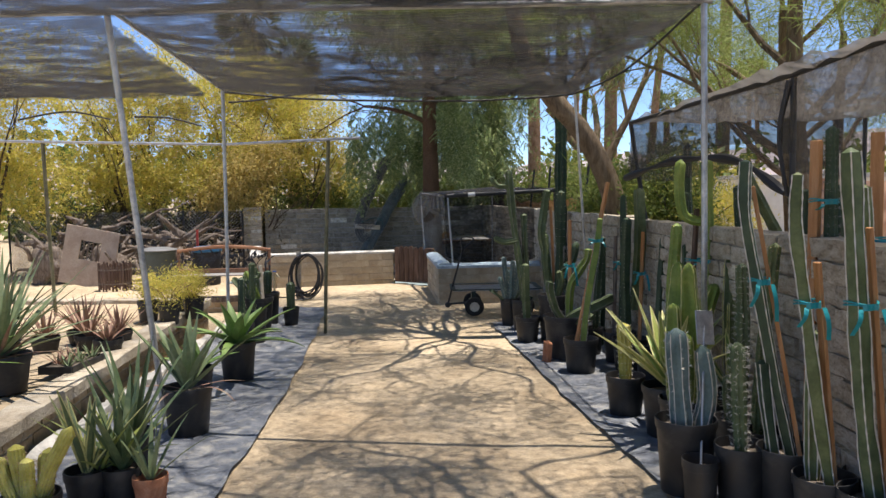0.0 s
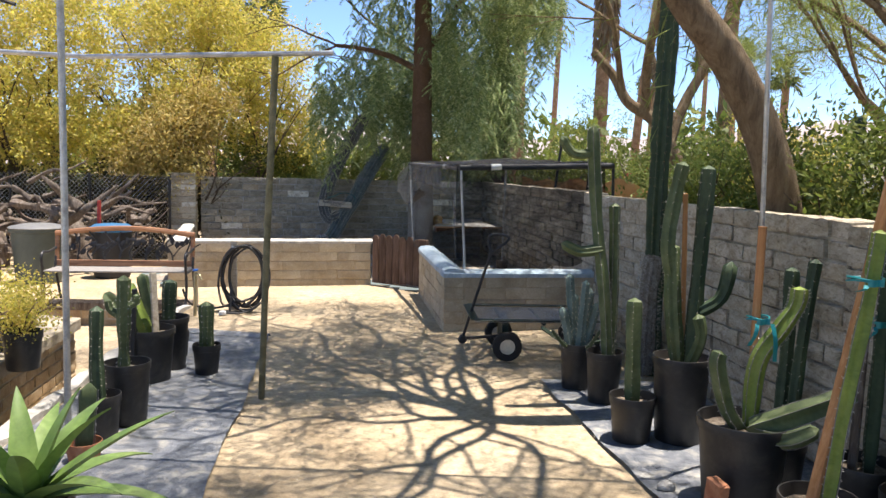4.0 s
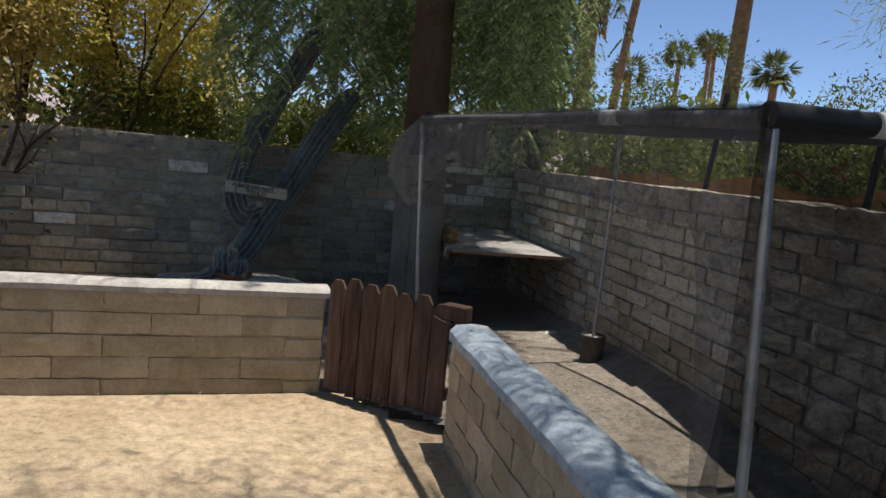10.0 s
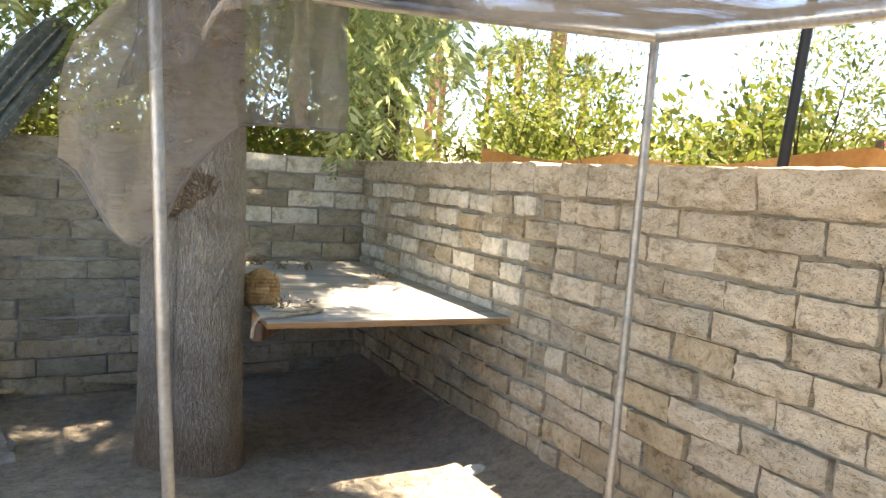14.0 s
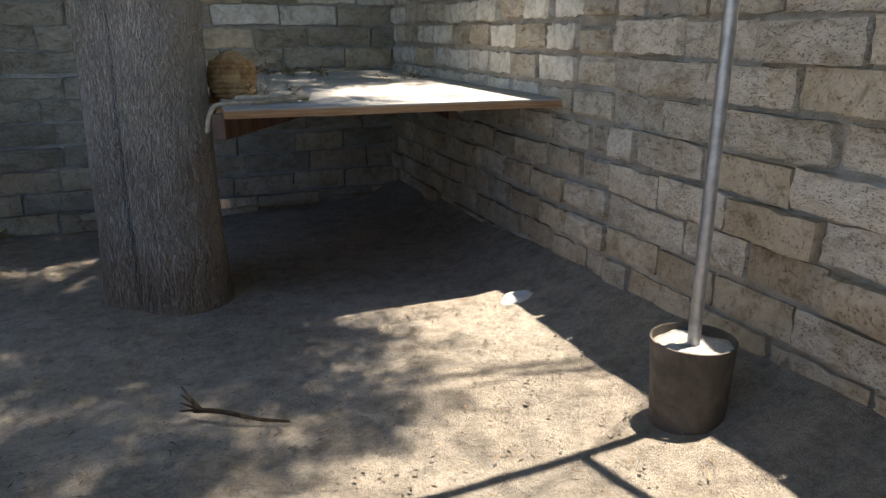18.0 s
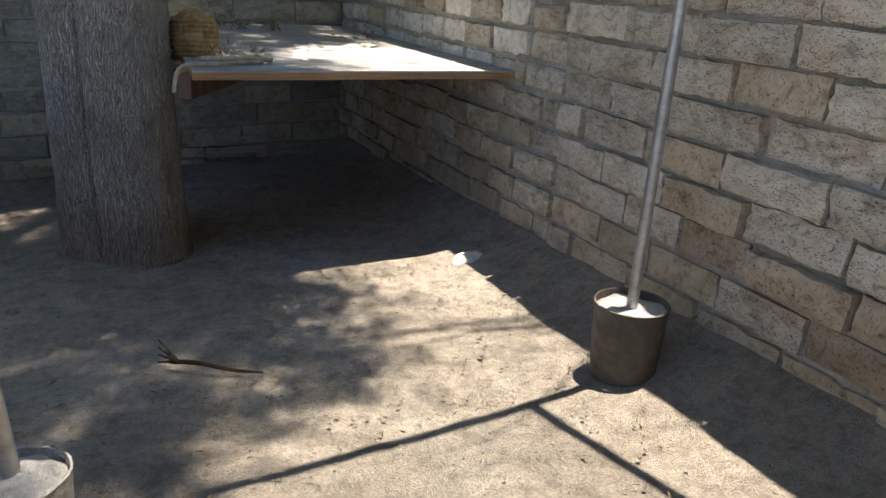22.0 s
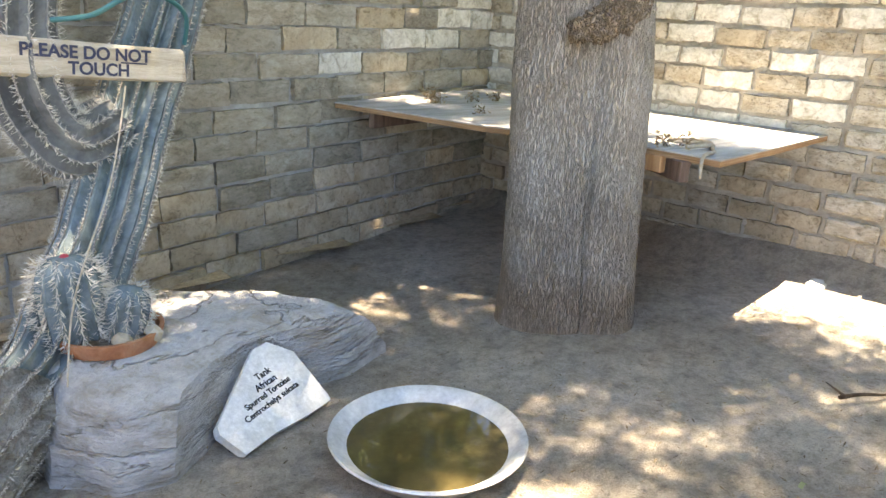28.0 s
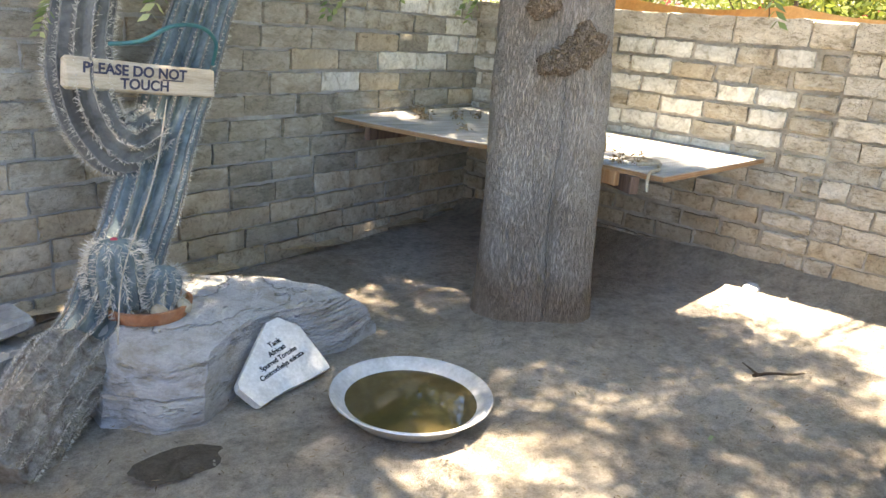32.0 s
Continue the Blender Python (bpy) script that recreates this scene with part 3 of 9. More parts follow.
# ---- the setting: ground, beds, walls ----
PEN = [(0.235, 12.79), (2.05, 13.12), (1.1, 20.4), (-4.62, 18.95), (-4.62, 16.35), (-3.72, 15.25), (-0.89, 15.98), (-0.14, 15.27)]
PIT = [(-1.98, 4.4), (-2.93, 13.88), (-6.4, 13.42), (-6.4, 11.75), (-3.16, 11.55), (-2.08, 4.4)]


def kerb_x(y):
    return -1.98 - 0.1 * (y - 4.4)


def planter_x(y):
    return -2.03 - 0.157 * (y - 4.5)


def pen_z(x, y):
    """The pen's floor falls a little to the north and west."""
    z = 0.02 + 0.035 * x - 0.035 * max(-1.2, y - 17.5)
    k = min(1, max(0, (y - 16.1) / 1.1)) if z < 0 else min(1, max(0, (y - 14.5) / 1.5))
    return z * k * k * (3 - 2 * k)


def uneven(x, y, amp):
    return amp * (noise.noise(Vector((x * 1.1, y * 1.1, 0))) + 0.5 * noise.noise(Vector((x * 3.7, y * 3.7, 5))) + 0.3 * noise.noise(Vector((x * 11, y * 11, 9))))


def ground_sheet():
    xs = [-400, -150, -60, -30, -16] + [-11 + 0.16 * i for i in range(101)] + [7, 10, 16, 30, 60, 150, 400]
    ys = [-60, -20, -6, -2] + [0.2 * i for i in range(111)] + [24, 28, 36, 50, 90, 180, 700]
    g, n = Geo(), len(xs)
    for y in ys:
        for x in xs:
            near = -11 <= x <= 5.2 and 0 <= y <= 22
            g.v.append((x, y, uneven(x, y, 0.012) - 0.012 if near else -0.012))
    for j in range(len(ys) - 1):
        for i in range(n - 1):
            cx, cy = (xs[i] + xs[i + 1]) / 2, (ys[j] + ys[j + 1]) / 2
            if inside(cx, cy, PIT) or all(inside(a, b, PEN) for a in xs[i : i + 2] for b in ys[j : j + 2]) or (cx < kerb_x(cy) - 0.05 and -9 < cx and 4.4 < cy < 11.6):
                continue
            g.f.append((j * n + i, j * n + i + 1, (j + 1) * n + i + 1, (j + 1) * n + i))
    return g


tagged(part("ground", ground_sheet(), SAND), "pale sandy ground of trodden decomposed granite", "ground", kind="structure")


def pen_sheet():
    g, step = Geo(), 0.06
    x0, y0, nx, ny = -4.8, 12.7, 114, 131
    keep = {}
    for j in range(ny):
        for i in range(nx):
            x, y = x0 + i * step, y0 + j * step
            if inside(x + step / 2, y + step / 2, PEN) and inside(x + step / 2, y + step / 2 - 0.15, PEN):
                ids = []
                for a, b in ((0, 0), (1, 0), (1, 1), (0, 1)):
                    k = (i + a, j + b)
                    if k not in keep:
                        keep[k] = len(g.v)
                        px, py = x0 + k[0] * step, y0 + k[1] * step
                        lump = 0.02 * max(0, 1 - ((px + 0.23) ** 2 + (py - 18.28) ** 2) / 0.5)
                        near = 0.954 + 0.135 * (20.15 - py) - px
                        bank = 0.1 * max(0, 1 - near / 0.32) ** 1.5
                        g.v.append((px, py, pen_z(px, py) + 0.012 + uneven(px * 1.6, py * 1.6, 0.011) + uneven(px * 9, py * 9, 0.004) + lump + bank))
                    ids.append(keep[k])
                g.f.append(ids)
    return g


tagged(part("pen_ground", pen_sheet(), DIRT), "grey-brown loose dirt floor of the pen with leaf litter", "ground", kind="structure")

# the sunken strip beside the planter and the planter's fill
g = Geo().sheet(lambda u, v: (-6.6 + 4.9 * u, 4.2 + 9.9 * v, -0.25 + uneven(-6.6 + 4.9 * u, 4.2 + 9.9 * v, 0.01)), 40, 70)
tagged(part("sunken_ground", g, SAND), "sandy floor of the sunken strip beside the planter", "ground", kind="structure")
g = Geo().sheet(lambda u, v: (lambda y: (-9.2 + u * (planter_x(y) - 0.1 + 9.2), y, 0.24 + uneven(u * 7, y, 0.015)))(2.0 + 9.5 * v), 50, 60)
tagged(part("planter_ground", g, SAND), "sandy fill of the raised planter", "ground", kind="structure")


def cloth(poly, seed, lift=0.006):
    """Weed cloth: a thin wrinkled sheet over an outline given as left and right edges."""
    left, right = poly

    def edge(pts, v):
        k = v * (len(pts) - 1)
        i = min(int(k), len(pts) - 2)
        return Vector(pts[i]).lerp(Vector(pts[i + 1]), k - i)

    def f(u, v):
        p = edge(left, v).lerp(edge(right, v), u)
        p += Vector((wobble((p.x, p.y), 2.3, seed), wobble((p.x, p.y), 2.1, seed + 9))) * 0.03
        fold = abs(wobble((p.x * 0.6, p.y * 2.2), 1.7, seed + 4))
        return (p.x, p.y, lift + 0.012 * max(0, 0.25 - fold) * 4 + 0.006 + uneven(p.x, p.y, 0.012))

    return Geo().sheet(f, 26, 70)


left = [(kerb_x(y) + 0.1, y) for y in (4.4, 7, 9.6, 12.55)]
lone("weed_cloth", cloth((left, [(-0.55, 4.4), (-0.78, 7.0), (-1.06, 9.2), (-1.52, 12.22)]), 3), FABRIC,
     "blue-grey woven weed cloth lying on the sand beside the kerb", "weed cloth")
lone("weed_cloth", cloth(([(2.3, 3.4), (2.02, 5.1), (1.66, 7.1), (1.42, 8.7), (1.06, 10.9)], [(3.05, 3.4), (2.92, 5.1), (2.76, 7.1), (2.6, 8.7), (2.3, 10.9)]), 8), FABRIC,
     "dusty grey weed cloth under the potted cacti along the wall", "weed cloth")
# a lifted fold at the far end of the first cloth
lone("cloth_fold", Geo().sheet(lambda u, v: (-2.7 + 1.2 * u, 12.36 - 0.28 * u + 0.22 * v * (1 - 0.4 * u), 0.018 + 0.03 * math.sin(math.pi * v) * (0.4 + u)), 20, 8), FABRIC,
     "turned-over end of the blue-grey weed cloth", "weed cloth")

# kerb along the sunken strip
KERB_RUN = [(-1.98, 4.4), (-2.93, 13.86)]
RIGHT_A, RIGHT_M, RIGHT_B, RIGHT_C = (3.3, 1.0), (2.68, 9.0), (2.055, 13.2), (1.068, 20.5)
BACK_L = (-4.42, 18.89)


def run_matrix(p0, p1, z=0.0):
    a = math.atan2(p1[1] - p0[1], p1[0] - p0[0])
    return Matrix.Translation((*p0, z)) @ Matrix.Rotation(a, 4, "Z"), math.dist(p0, p1)


def wall_core(name, p0, p1, z0, z1, thick, mat, label):
    """The mortar core of a wall whose seen face runs from p0 to p1; the blocks come later."""
    m, long = run_matrix(p0, p1, 0)
    g = Geo().box((long / 2, thick / 2, (z0 + z1) / 2), (long - 0.012, abs(thick) - (0.048 if thick < 0 else 0.022), z1 - z0 - 0.012), None, 0.01)
    ob = part(name, g, mat)
    ob.matrix_world = m
    return tagged(ob, label, "wall", kind="structure"), long


WALL_EAST, _ = wall_core("wall_east", RIGHT_M, RIGHT_A, -0.2, 1.48, -0.16, MORTAR, "long tan slump-block garden wall with dark recessed joints")
WALL_EAST_MID, _ = wall_core("wall_east_mid", RIGHT_B, RIGHT_M, -0.2, 1.5, -0.16, MORTAR, "tan slump-block garden wall behind the wagon")
WALL_PEN_EAST, _ = wall_core("wall_pen_east", RIGHT_C, RIGHT_B, -0.2, 1.525, -0.16, MORTAR_GREY, "tan slump-block wall of the pen with whitewashed blocks in its corner")
WALL_NORTH, _ = wall_core("wall_north", (1.1, 20.345), BACK_L, -0.3, 1.52, -0.16, CEMENT, "shaded slump-block wall behind the pen with grey mortar")
WALL_LOW, _ = wall_core("wall_low", (-3.7, 15.29), (-0.89, 15.98), -0.15, 0.66, 0.2, MORTAR_SAND, "low sandy block wall of the pen with a pale cap")
WALL_LOW_W, _ = wall_core("wall_low_west", (-4.62, 18.5), (-3.7, 15.29), -0.15, 0.64, 0.2, MORTAR_SAND, "low sandy block wall with a dark stained end")
WALL_PEN_W, _ = wall_core("wall_pen_west", (-0.14, 15.27), (0.235, 12.79), -0.15, 0.64, 0.22, MORTAR_SAND, "low grey block wall of the pen with a rounded cap")
WALL_PEN_S, _ = wall_core("wall_pen_south", (0.235, 12.79), (2.05, 13.12), -0.15, 0.62, 0.22, MORTAR_SAND, "low grey block wall across the front of the pen with a rounded cap")
WALL_PLANTER, _ = wall_core("wall_planter", (planter_x(3.6), 3.6), (planter_x(11.5), 11.5), -0.35, 0.22, 0.2, MORTAR, "planter wall of uneven tan brick with a mortar cap")
WALL_PLANTER_N, _ = wall_core("wall_planter_north", (planter_x(11.5), 11.52), (-6.5, 11.75), -0.35, 0.22, 0.2, MORTAR, "far end of the brick planter")
WALL_PIT_N, _ = wall_core("wall_pit_north", (-6.4, 13.42), (-2.93, 13.88), -0.35, -0.04, 0.2, MORTAR, "brick retaining wall of the sunken strip")


def cap_run(name, p0, p1, z, wide, tall, parent_label, mat=CAP, off=0.0, n=None, round_top=True):
    """A worn rounded mortar cap along a wall."""
    m, long = run_matrix(p0, p1, z)
    g = Geo()
    n = n or max(8, int(long / 0.12))
    prof = [(-0.5, 0), (-0.5, 0.55), (-0.36, 0.93), (0, 1.05), (0.36, 0.93), (0.5, 0.55), (0.5, 0)] if round_top else [(-0.5, 0), (-0.5, 0.9), (-0.46, 1), (0, 1), (0.46, 1), (0.5, 0.9), (0.5, 0)]
    k = len(prof)
    for i in range(n + 1):
        s = long * i / n
        for a, h in prof:
            w = 1 + 0.07 * wobble((s * 3, a * 2, z), 1.5, p0[0])
            g.v.append((s, off + a * wide * w, h * tall * (1 + 0.16 * wobble((s * 2.5, a, 0), 1.4, p0[1]))))
    for i in range(n):
        for j in range(k - 1):
            g.f.append((i * k + j, i * k + j + 1, (i + 1) * k + j + 1, (i + 1) * k + j))
    g.f += [tuple(range(k)), tuple(range(n * k, (n + 1) * k))[::-1]]
    ob = part(name, g, mat)
    ob.matrix_world = m
    return tagged(ob, parent_label, "wall cap", kind="structure")


cap_run("trim_low_wall", (-3.7, 15.29), (-0.87, 15.985), 0.615, 0.215, 0.06, "pale sunlit mortar cap of the low wall", CAP, 0.1)
cap_run("trim_low_wall_west", (-4.62, 18.5), (-3.7, 15.29), 0.6, 0.215, 0.055, "pale mortar cap of the low wall", CAP, 0.1)
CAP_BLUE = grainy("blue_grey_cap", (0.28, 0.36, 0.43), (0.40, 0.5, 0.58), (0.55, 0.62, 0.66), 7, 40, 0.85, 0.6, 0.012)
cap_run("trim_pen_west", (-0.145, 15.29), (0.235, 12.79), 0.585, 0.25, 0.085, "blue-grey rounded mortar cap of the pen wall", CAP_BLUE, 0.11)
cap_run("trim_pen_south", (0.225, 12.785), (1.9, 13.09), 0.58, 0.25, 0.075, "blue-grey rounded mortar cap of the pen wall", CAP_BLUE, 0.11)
cap_run("trim_planter", (planter_x(3.6) + 0.02, 3.6), (planter_x(11.5) + 0.02, 11.5), 0.2, 0.26, 0.1, "rough tan mortar cap of the brick planter", MORTAR, 0.1, round_top=False)
cap_run("trim_planter_north", (planter_x(11.5), 11.52), (-6.5, 11.75), 0.2, 0.26, 0.1, "rough tan mortar cap of the brick planter", MORTAR, 0.1, round_top=False)
cap_run("trim_pit_north", (-6.4, 13.42), (-2.88, 13.88), -0.06, 0.24, 0.09, "brown timber-like cap on the retaining wall", WOOD_GREY, 0.1, round_top=False)
cap_run("kerb", KERB_RUN[0], KERB_RUN[1], -0.3, 0.13, 0.33, "pale mortar kerb at the edge of the weed cloth", CAP, 0.0, round_top=False)

# pilaster at the west end of the back wall
g = Geo().box((0, 0, 0.75), (0.5, 0.36, 1.66), None, 0.02)
PILASTER = part("pilaster", g, MORTAR)
PILASTER.matrix_world = pose(-4.72, 18.78, 0, 0, 0, 13)
tagged(PILASTER, "tan slump-block pier at the end of the back wall", "pier", kind="structure")

# ---- far land ----
g = Geo()
ridge = 120
for i in range(ridge + 1):
    az = radians(-70 + 170 * i / ridge)
    h = 30 + 26 * max(0, math.sin((az - 0.1) * 2.0)) + 26 * abs(noise.noise(Vector((az * 3, 0, 2)))) + 9 * noise.noise(Vector((az * 14, 0, 7)))
    for d, z in ((560, -5), (640, h * 0.45), (720, h)):
        g.v.append((math.sin(az) * d, math.cos(az) * d, z))
for i in range(ridge):
    for k in range(2):
        g.f.append((3 * i + k, 3 * i + k + 3, 3 * i + k + 4, 3 * i + k + 1))
tagged(part("backdrop", g, MOUNTAIN), "hazy bare desert hills on the horizon", "hills", kind="structure")

# ---- trees and shrubs ----
def limbs(geo, tips, p, way, length, r, depth, spread=0.6, rise=0.1, seg=7, twist=0.35):
    """A limb that bends and forks; tips collects (place, way) of the thin ends."""
    pts, radii = [Vector(p)], [r]
    d = Vector(way).normalized()
    n = 5
    for i in range(n):
        d = (d + Vector((rnd.uniform(-1, 1), rnd.uniform(-1, 1), rnd.uniform(-1, 1))) * twist * 0.45 + Vector((0, 0, rise * 0.3))).normalized()
        pts.append(pts[-1] + d * length / n)
        radii.append(r * (1 - 0.4 * (i + 1) / n))
        if depth <= 1:
            tips.append((pts[-1].copy(), d.copy()))
    geo.tube(pts, radii, max(4, seg), False)
    if depth > 0:
        for k in range(rnd.choice((2, 3, 3))):
            at = pts[-1] if k < 2 else pts[3]
            side = Vector((rnd.uniform(-1, 1), rnd.uniform(-1, 1), rnd.uniform(-0.7, 0.9)))
            limbs(geo, tips, at, d + side * spread, length * rnd.uniform(0.6, 0.85), radii[-1] * rnd.uniform(0.6, 0.85), depth - 1, spread, rise, seg - 1, twist)


def fork_tree(name, label, trunk, radii, forks, bark, leaf, crown, category="tree", seg=16, shape=None, rows=36):
    """trunk: its line; forks: (share of the trunk, way, length, radius, depth); crown(tips) gives the leaves' corners."""
    t = thing(name, Vector(trunk[0]), label, category)
    o = Vector(trunk[0])
    path = smooth_path(trunk, 36)
    fine = smooth_path(trunk, rows)
    rr = np.interp(np.linspace(0, 1, rows), np.linspace(0, 1, len(radii)), radii)
    part("trunk", Geo().tube([p - o for p in fine], list(rr), seg * 2, True, shape), bark, t)
    tips = []
    for s, way, length, r, depth in forks:
        g = Geo()
        limbs(g, tips, path[int(s * 35)], way, length, r, depth)
        g.v = [tuple(Vector(p) - o) for p in g.v]
        tagged(part("limb", g, bark, t), "", kind="stuff")
    p = crown(tips) - np.array(o)
    part("crown", quads("crown", p, None, leaf), leaf, t)
    return t


def strands(tops, drop, step=0.075, pairs=7, leaf=0.042, frond=0.17):
    """Weeping twigs hung with feathered fronds: corners of all leaflets."""
    out = []
    for top, h in zip(tops, drop):
        n = max(3, int(h / step))
        s = np.arange(n)[:, None] / n
        drift = rng.normal(size=2) * 0.18
        pts = np.array(top) + np.concatenate([drift * s**1.5, -h * s], 1) + rng.normal(size=(n, 3)) * 0.012
        out.append(leaf_quads(pts[:-1], pts[1:] - pts[:-1], np.full(n - 1, step * 1.15), np.full(n - 1, 0.007)))
        a = rng.uniform(0, 2 * np.pi, n)
        way = unit(np.stack([np.cos(a), np.sin(a), rng.uniform(-1.3, -0.35, n)], 1))
        side = unit(np.cross(way, (0, 0, 1)))
        size = rng.uniform(0.7, 1.2, n)[:, None]
        for k in range(pairs):
            q = (k + 0.6) / pairs
            base = pts + way * frond * q * size + np.array([0, 0, -0.05]) * q * q
            for sgn in (-1, 1):
                w = side * sgn + way * 0.75 + np.array([0, 0, -0.3])
                out.append(leaf_quads(base, w, np.full(n, leaf * (1.1 - 0.5 * q)) * size[:, 0], np.full(n, leaf * 0.3) * size[:, 0], way + rng.normal(size=(n, 3)) * 0.2))
    return np.concatenate(out)


def cloud(blobs, per, size, wide, hang=0.0, clump=0.16):
    """Leaves in clumps: blobs are (x, y, z, rx, ry, rz, share)."""
    out = []
    for x, y, z, rx, ry, rz, share in blobs:
        n = int(per * share)
        m = max(4, n // 60)
        d = unit(rng.normal(size=(m, 3))) * rng.uniform(0.35, 1.0, (m, 1)) ** 0.5
        d *= 1 + 0.28 * rng.normal(size=(m, 1))
        c = np.array([x, y, z]) + d * [rx, ry, rz]
        who = rng.integers(0, m, n)
        base = c[who] + rng.normal(size=(n, 3)) * clump
        way = unit(rng.normal(size=(n, 3)) + d[who] * 0.7 + [0, 0, -hang])
        out.append(leaf_quads(base, way, rng.uniform(0.6, 1.3, n) * size, rng.uniform(0.7, 1.2, n) * wide))
    return np.concatenate(out)


def twigs(tips, per, length, thick, hang=0.3, scatter=0.25):
    """Fine hair-like twigs and needles round the thin ends of limbs."""
    p = np.array([t[0] for t in tips])
    d = np.array([t[1] for t in tips])
    k = np.repeat(np.arange(len(p)), per)
    n = len(k)
    base = p[k] + rng.normal(size=(n, 3)) * scatter * rng.uniform(0.3, 1.0, (n, 1))
    way = unit(d[k] * 0.6 + rng.normal(size=(n, 3)) * 0.8 + [0, 0, -hang])
    return leaf_quads(base, way, rng.uniform(0.4, 1.2, n) * length, np.full(n, thick) * rng.uniform(0.7, 1.4, n))


def bark_shape(ridges, depth, burl=None, seam_deep=0.0):
    def f(a, s):
        d = Vector((math.cos(a) * ridges, math.sin(a) * ridges, s * 34))
        v = 1 + depth * (min(1.0, 5 * abs(noise.noise(d))) - 0.6) + depth * 0.5 * noise.noise(d * 2.3) + 0.24 * math.cos(2 * (a - 1.48)) - 0.02 + 0.02 * math.sin(3 * a + s * 7)
        if burl:
            for ba, bs, br in burl:
                da = (a - ba + math.pi) % (2 * math.pi) - math.pi
                v += br * math.exp(-(da * da) / 0.12 - ((s - bs) / 0.018) ** 2)
        seam = (a - 3.5 - 0.05 * math.sin(s * 23) + math.pi) % (2 * math.pi) - math.pi
        if seam_deep and s < 0.5:
            v += seam_deep * min(1.0, (0.5 - s) * 8) * (0.35 * math.exp(-(abs(seam) - 0.5) ** 2 / 0.15) - 0.55 * math.exp(-seam * seam / 0.004) - 0.5 * math.exp(-abs(seam) / 0.14))
        if s < 0.03:
            v *= 1 + 0.16 * (1 - s / 0.03) ** 2
        return v
    return f


def pepper_tops(cx, cy, z0, z1, rx, ry, n):
    a, q = rng.uniform(0, 2 * np.pi, n), np.sqrt(rng.uniform(0.02, 1, n))
    x, y = cx + rx * q * np.cos(a), cy + ry * q * np.sin(a)
    z = z0 + (z1 - z0) * rng.uniform(0, 1, n) ** 1.3
    return np.stack([x, y, z], 1)


def bunch(tops, each, spread):
    """Several hanging strands round each place."""
    k = np.repeat(np.arange(len(tops)), each)
    return tops[k] + rng.normal(size=(len(k), 3)) * [spread, spread, spread * 0.8]


def pepper_one(tips):
    high = np.concatenate([pepper_tops(-0.2, 17.75, 5.9, 7.3, 1.55, 1.35, 800), pepper_tops(-1.75, 17.3, 5.9, 7.3, 1.2, 1.2, 240), pepper_tops(-0.45, 19.2, 5.9, 7.3, 1.8, 1.1, 760), pepper_tops(1.0, 17.9, 5.9, 7.3, 0.7, 0.9, 120), pepper_tops(1.6, 20.2, 4.8, 6.4, 0.9, 0.8, 300)])
    low = bunch(np.concatenate([pepper_tops(-1.35, 19.4, 3.1, 5.4, 1.1, 1.0, 28), pepper_tops(0.55, 19.0, 3.2, 5.6, 0.7, 1.2, 22), pepper_tops(-0.4, 20.4, 3.0, 5.2, 1.8, 0.8, 22)]), 6, 0.13)
    return np.concatenate([strands(high, rng.uniform(0.4, 1.0, len(high)), 0.1, 6, 0.08, 0.2), strands(low, rng.uniform(0.5, 1.7, len(low)), 0.11, 7, 0.085, 0.24)])


def pepper_two(tips):
    tops = bunch(np.concatenate([pepper_tops(0.5, 21.3, 2.6, 4.6, 1.3, 0.5, 34), pepper_tops(1.3, 22.0, 3.2, 7.0, 1.5, 1.5, 34), pepper_tops(-0.6, 22.3, 3.2, 6.0, 1.2, 1.2, 8)]), 7, 0.15)
    return strands(tops, rng.uniform(0.5, 1.5, len(tops)), 0.115, 6, 0.095, 0.23)


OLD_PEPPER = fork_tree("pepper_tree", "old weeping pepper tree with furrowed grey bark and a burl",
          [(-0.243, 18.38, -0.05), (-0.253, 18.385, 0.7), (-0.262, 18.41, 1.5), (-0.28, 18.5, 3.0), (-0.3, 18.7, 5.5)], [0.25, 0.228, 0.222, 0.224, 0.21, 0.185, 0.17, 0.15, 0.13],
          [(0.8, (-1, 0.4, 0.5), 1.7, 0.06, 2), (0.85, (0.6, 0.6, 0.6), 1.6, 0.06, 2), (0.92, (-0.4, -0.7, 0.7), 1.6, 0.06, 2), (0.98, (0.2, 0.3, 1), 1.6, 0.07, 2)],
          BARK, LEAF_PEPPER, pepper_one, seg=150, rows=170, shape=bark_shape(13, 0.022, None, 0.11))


def lump(r, seed, rough=0.3):
    """A knobbly burl."""
    g = Geo()
    n = 18
    for j in range(n // 2 + 1):
        for k in range(n):
            a, e = 2 * math.pi * k / n, math.pi * (j / (n // 2) - 0.5)
            d = Vector((math.cos(a) * math.cos(e), math.sin(a) * math.cos(e), math.sin(e)))
            q = 1 + rough * noise.noise(d * 1.6 + Vector((seed, 0, 0))) + rough * 0.8 * noise.noise(d * 4.5 + Vector((0, seed, 0)))
            g.v.append(tuple(Vector((d.x * r[0], d.y * r[1], d.z * r[2])) * q))
    for j in range(n // 2):
        for k in range(n):
            g.f.append((j * n + k, j * n + (k + 1) % n, (j + 1) * n + (k + 1) % n, (j + 1) * n + k))
    return g


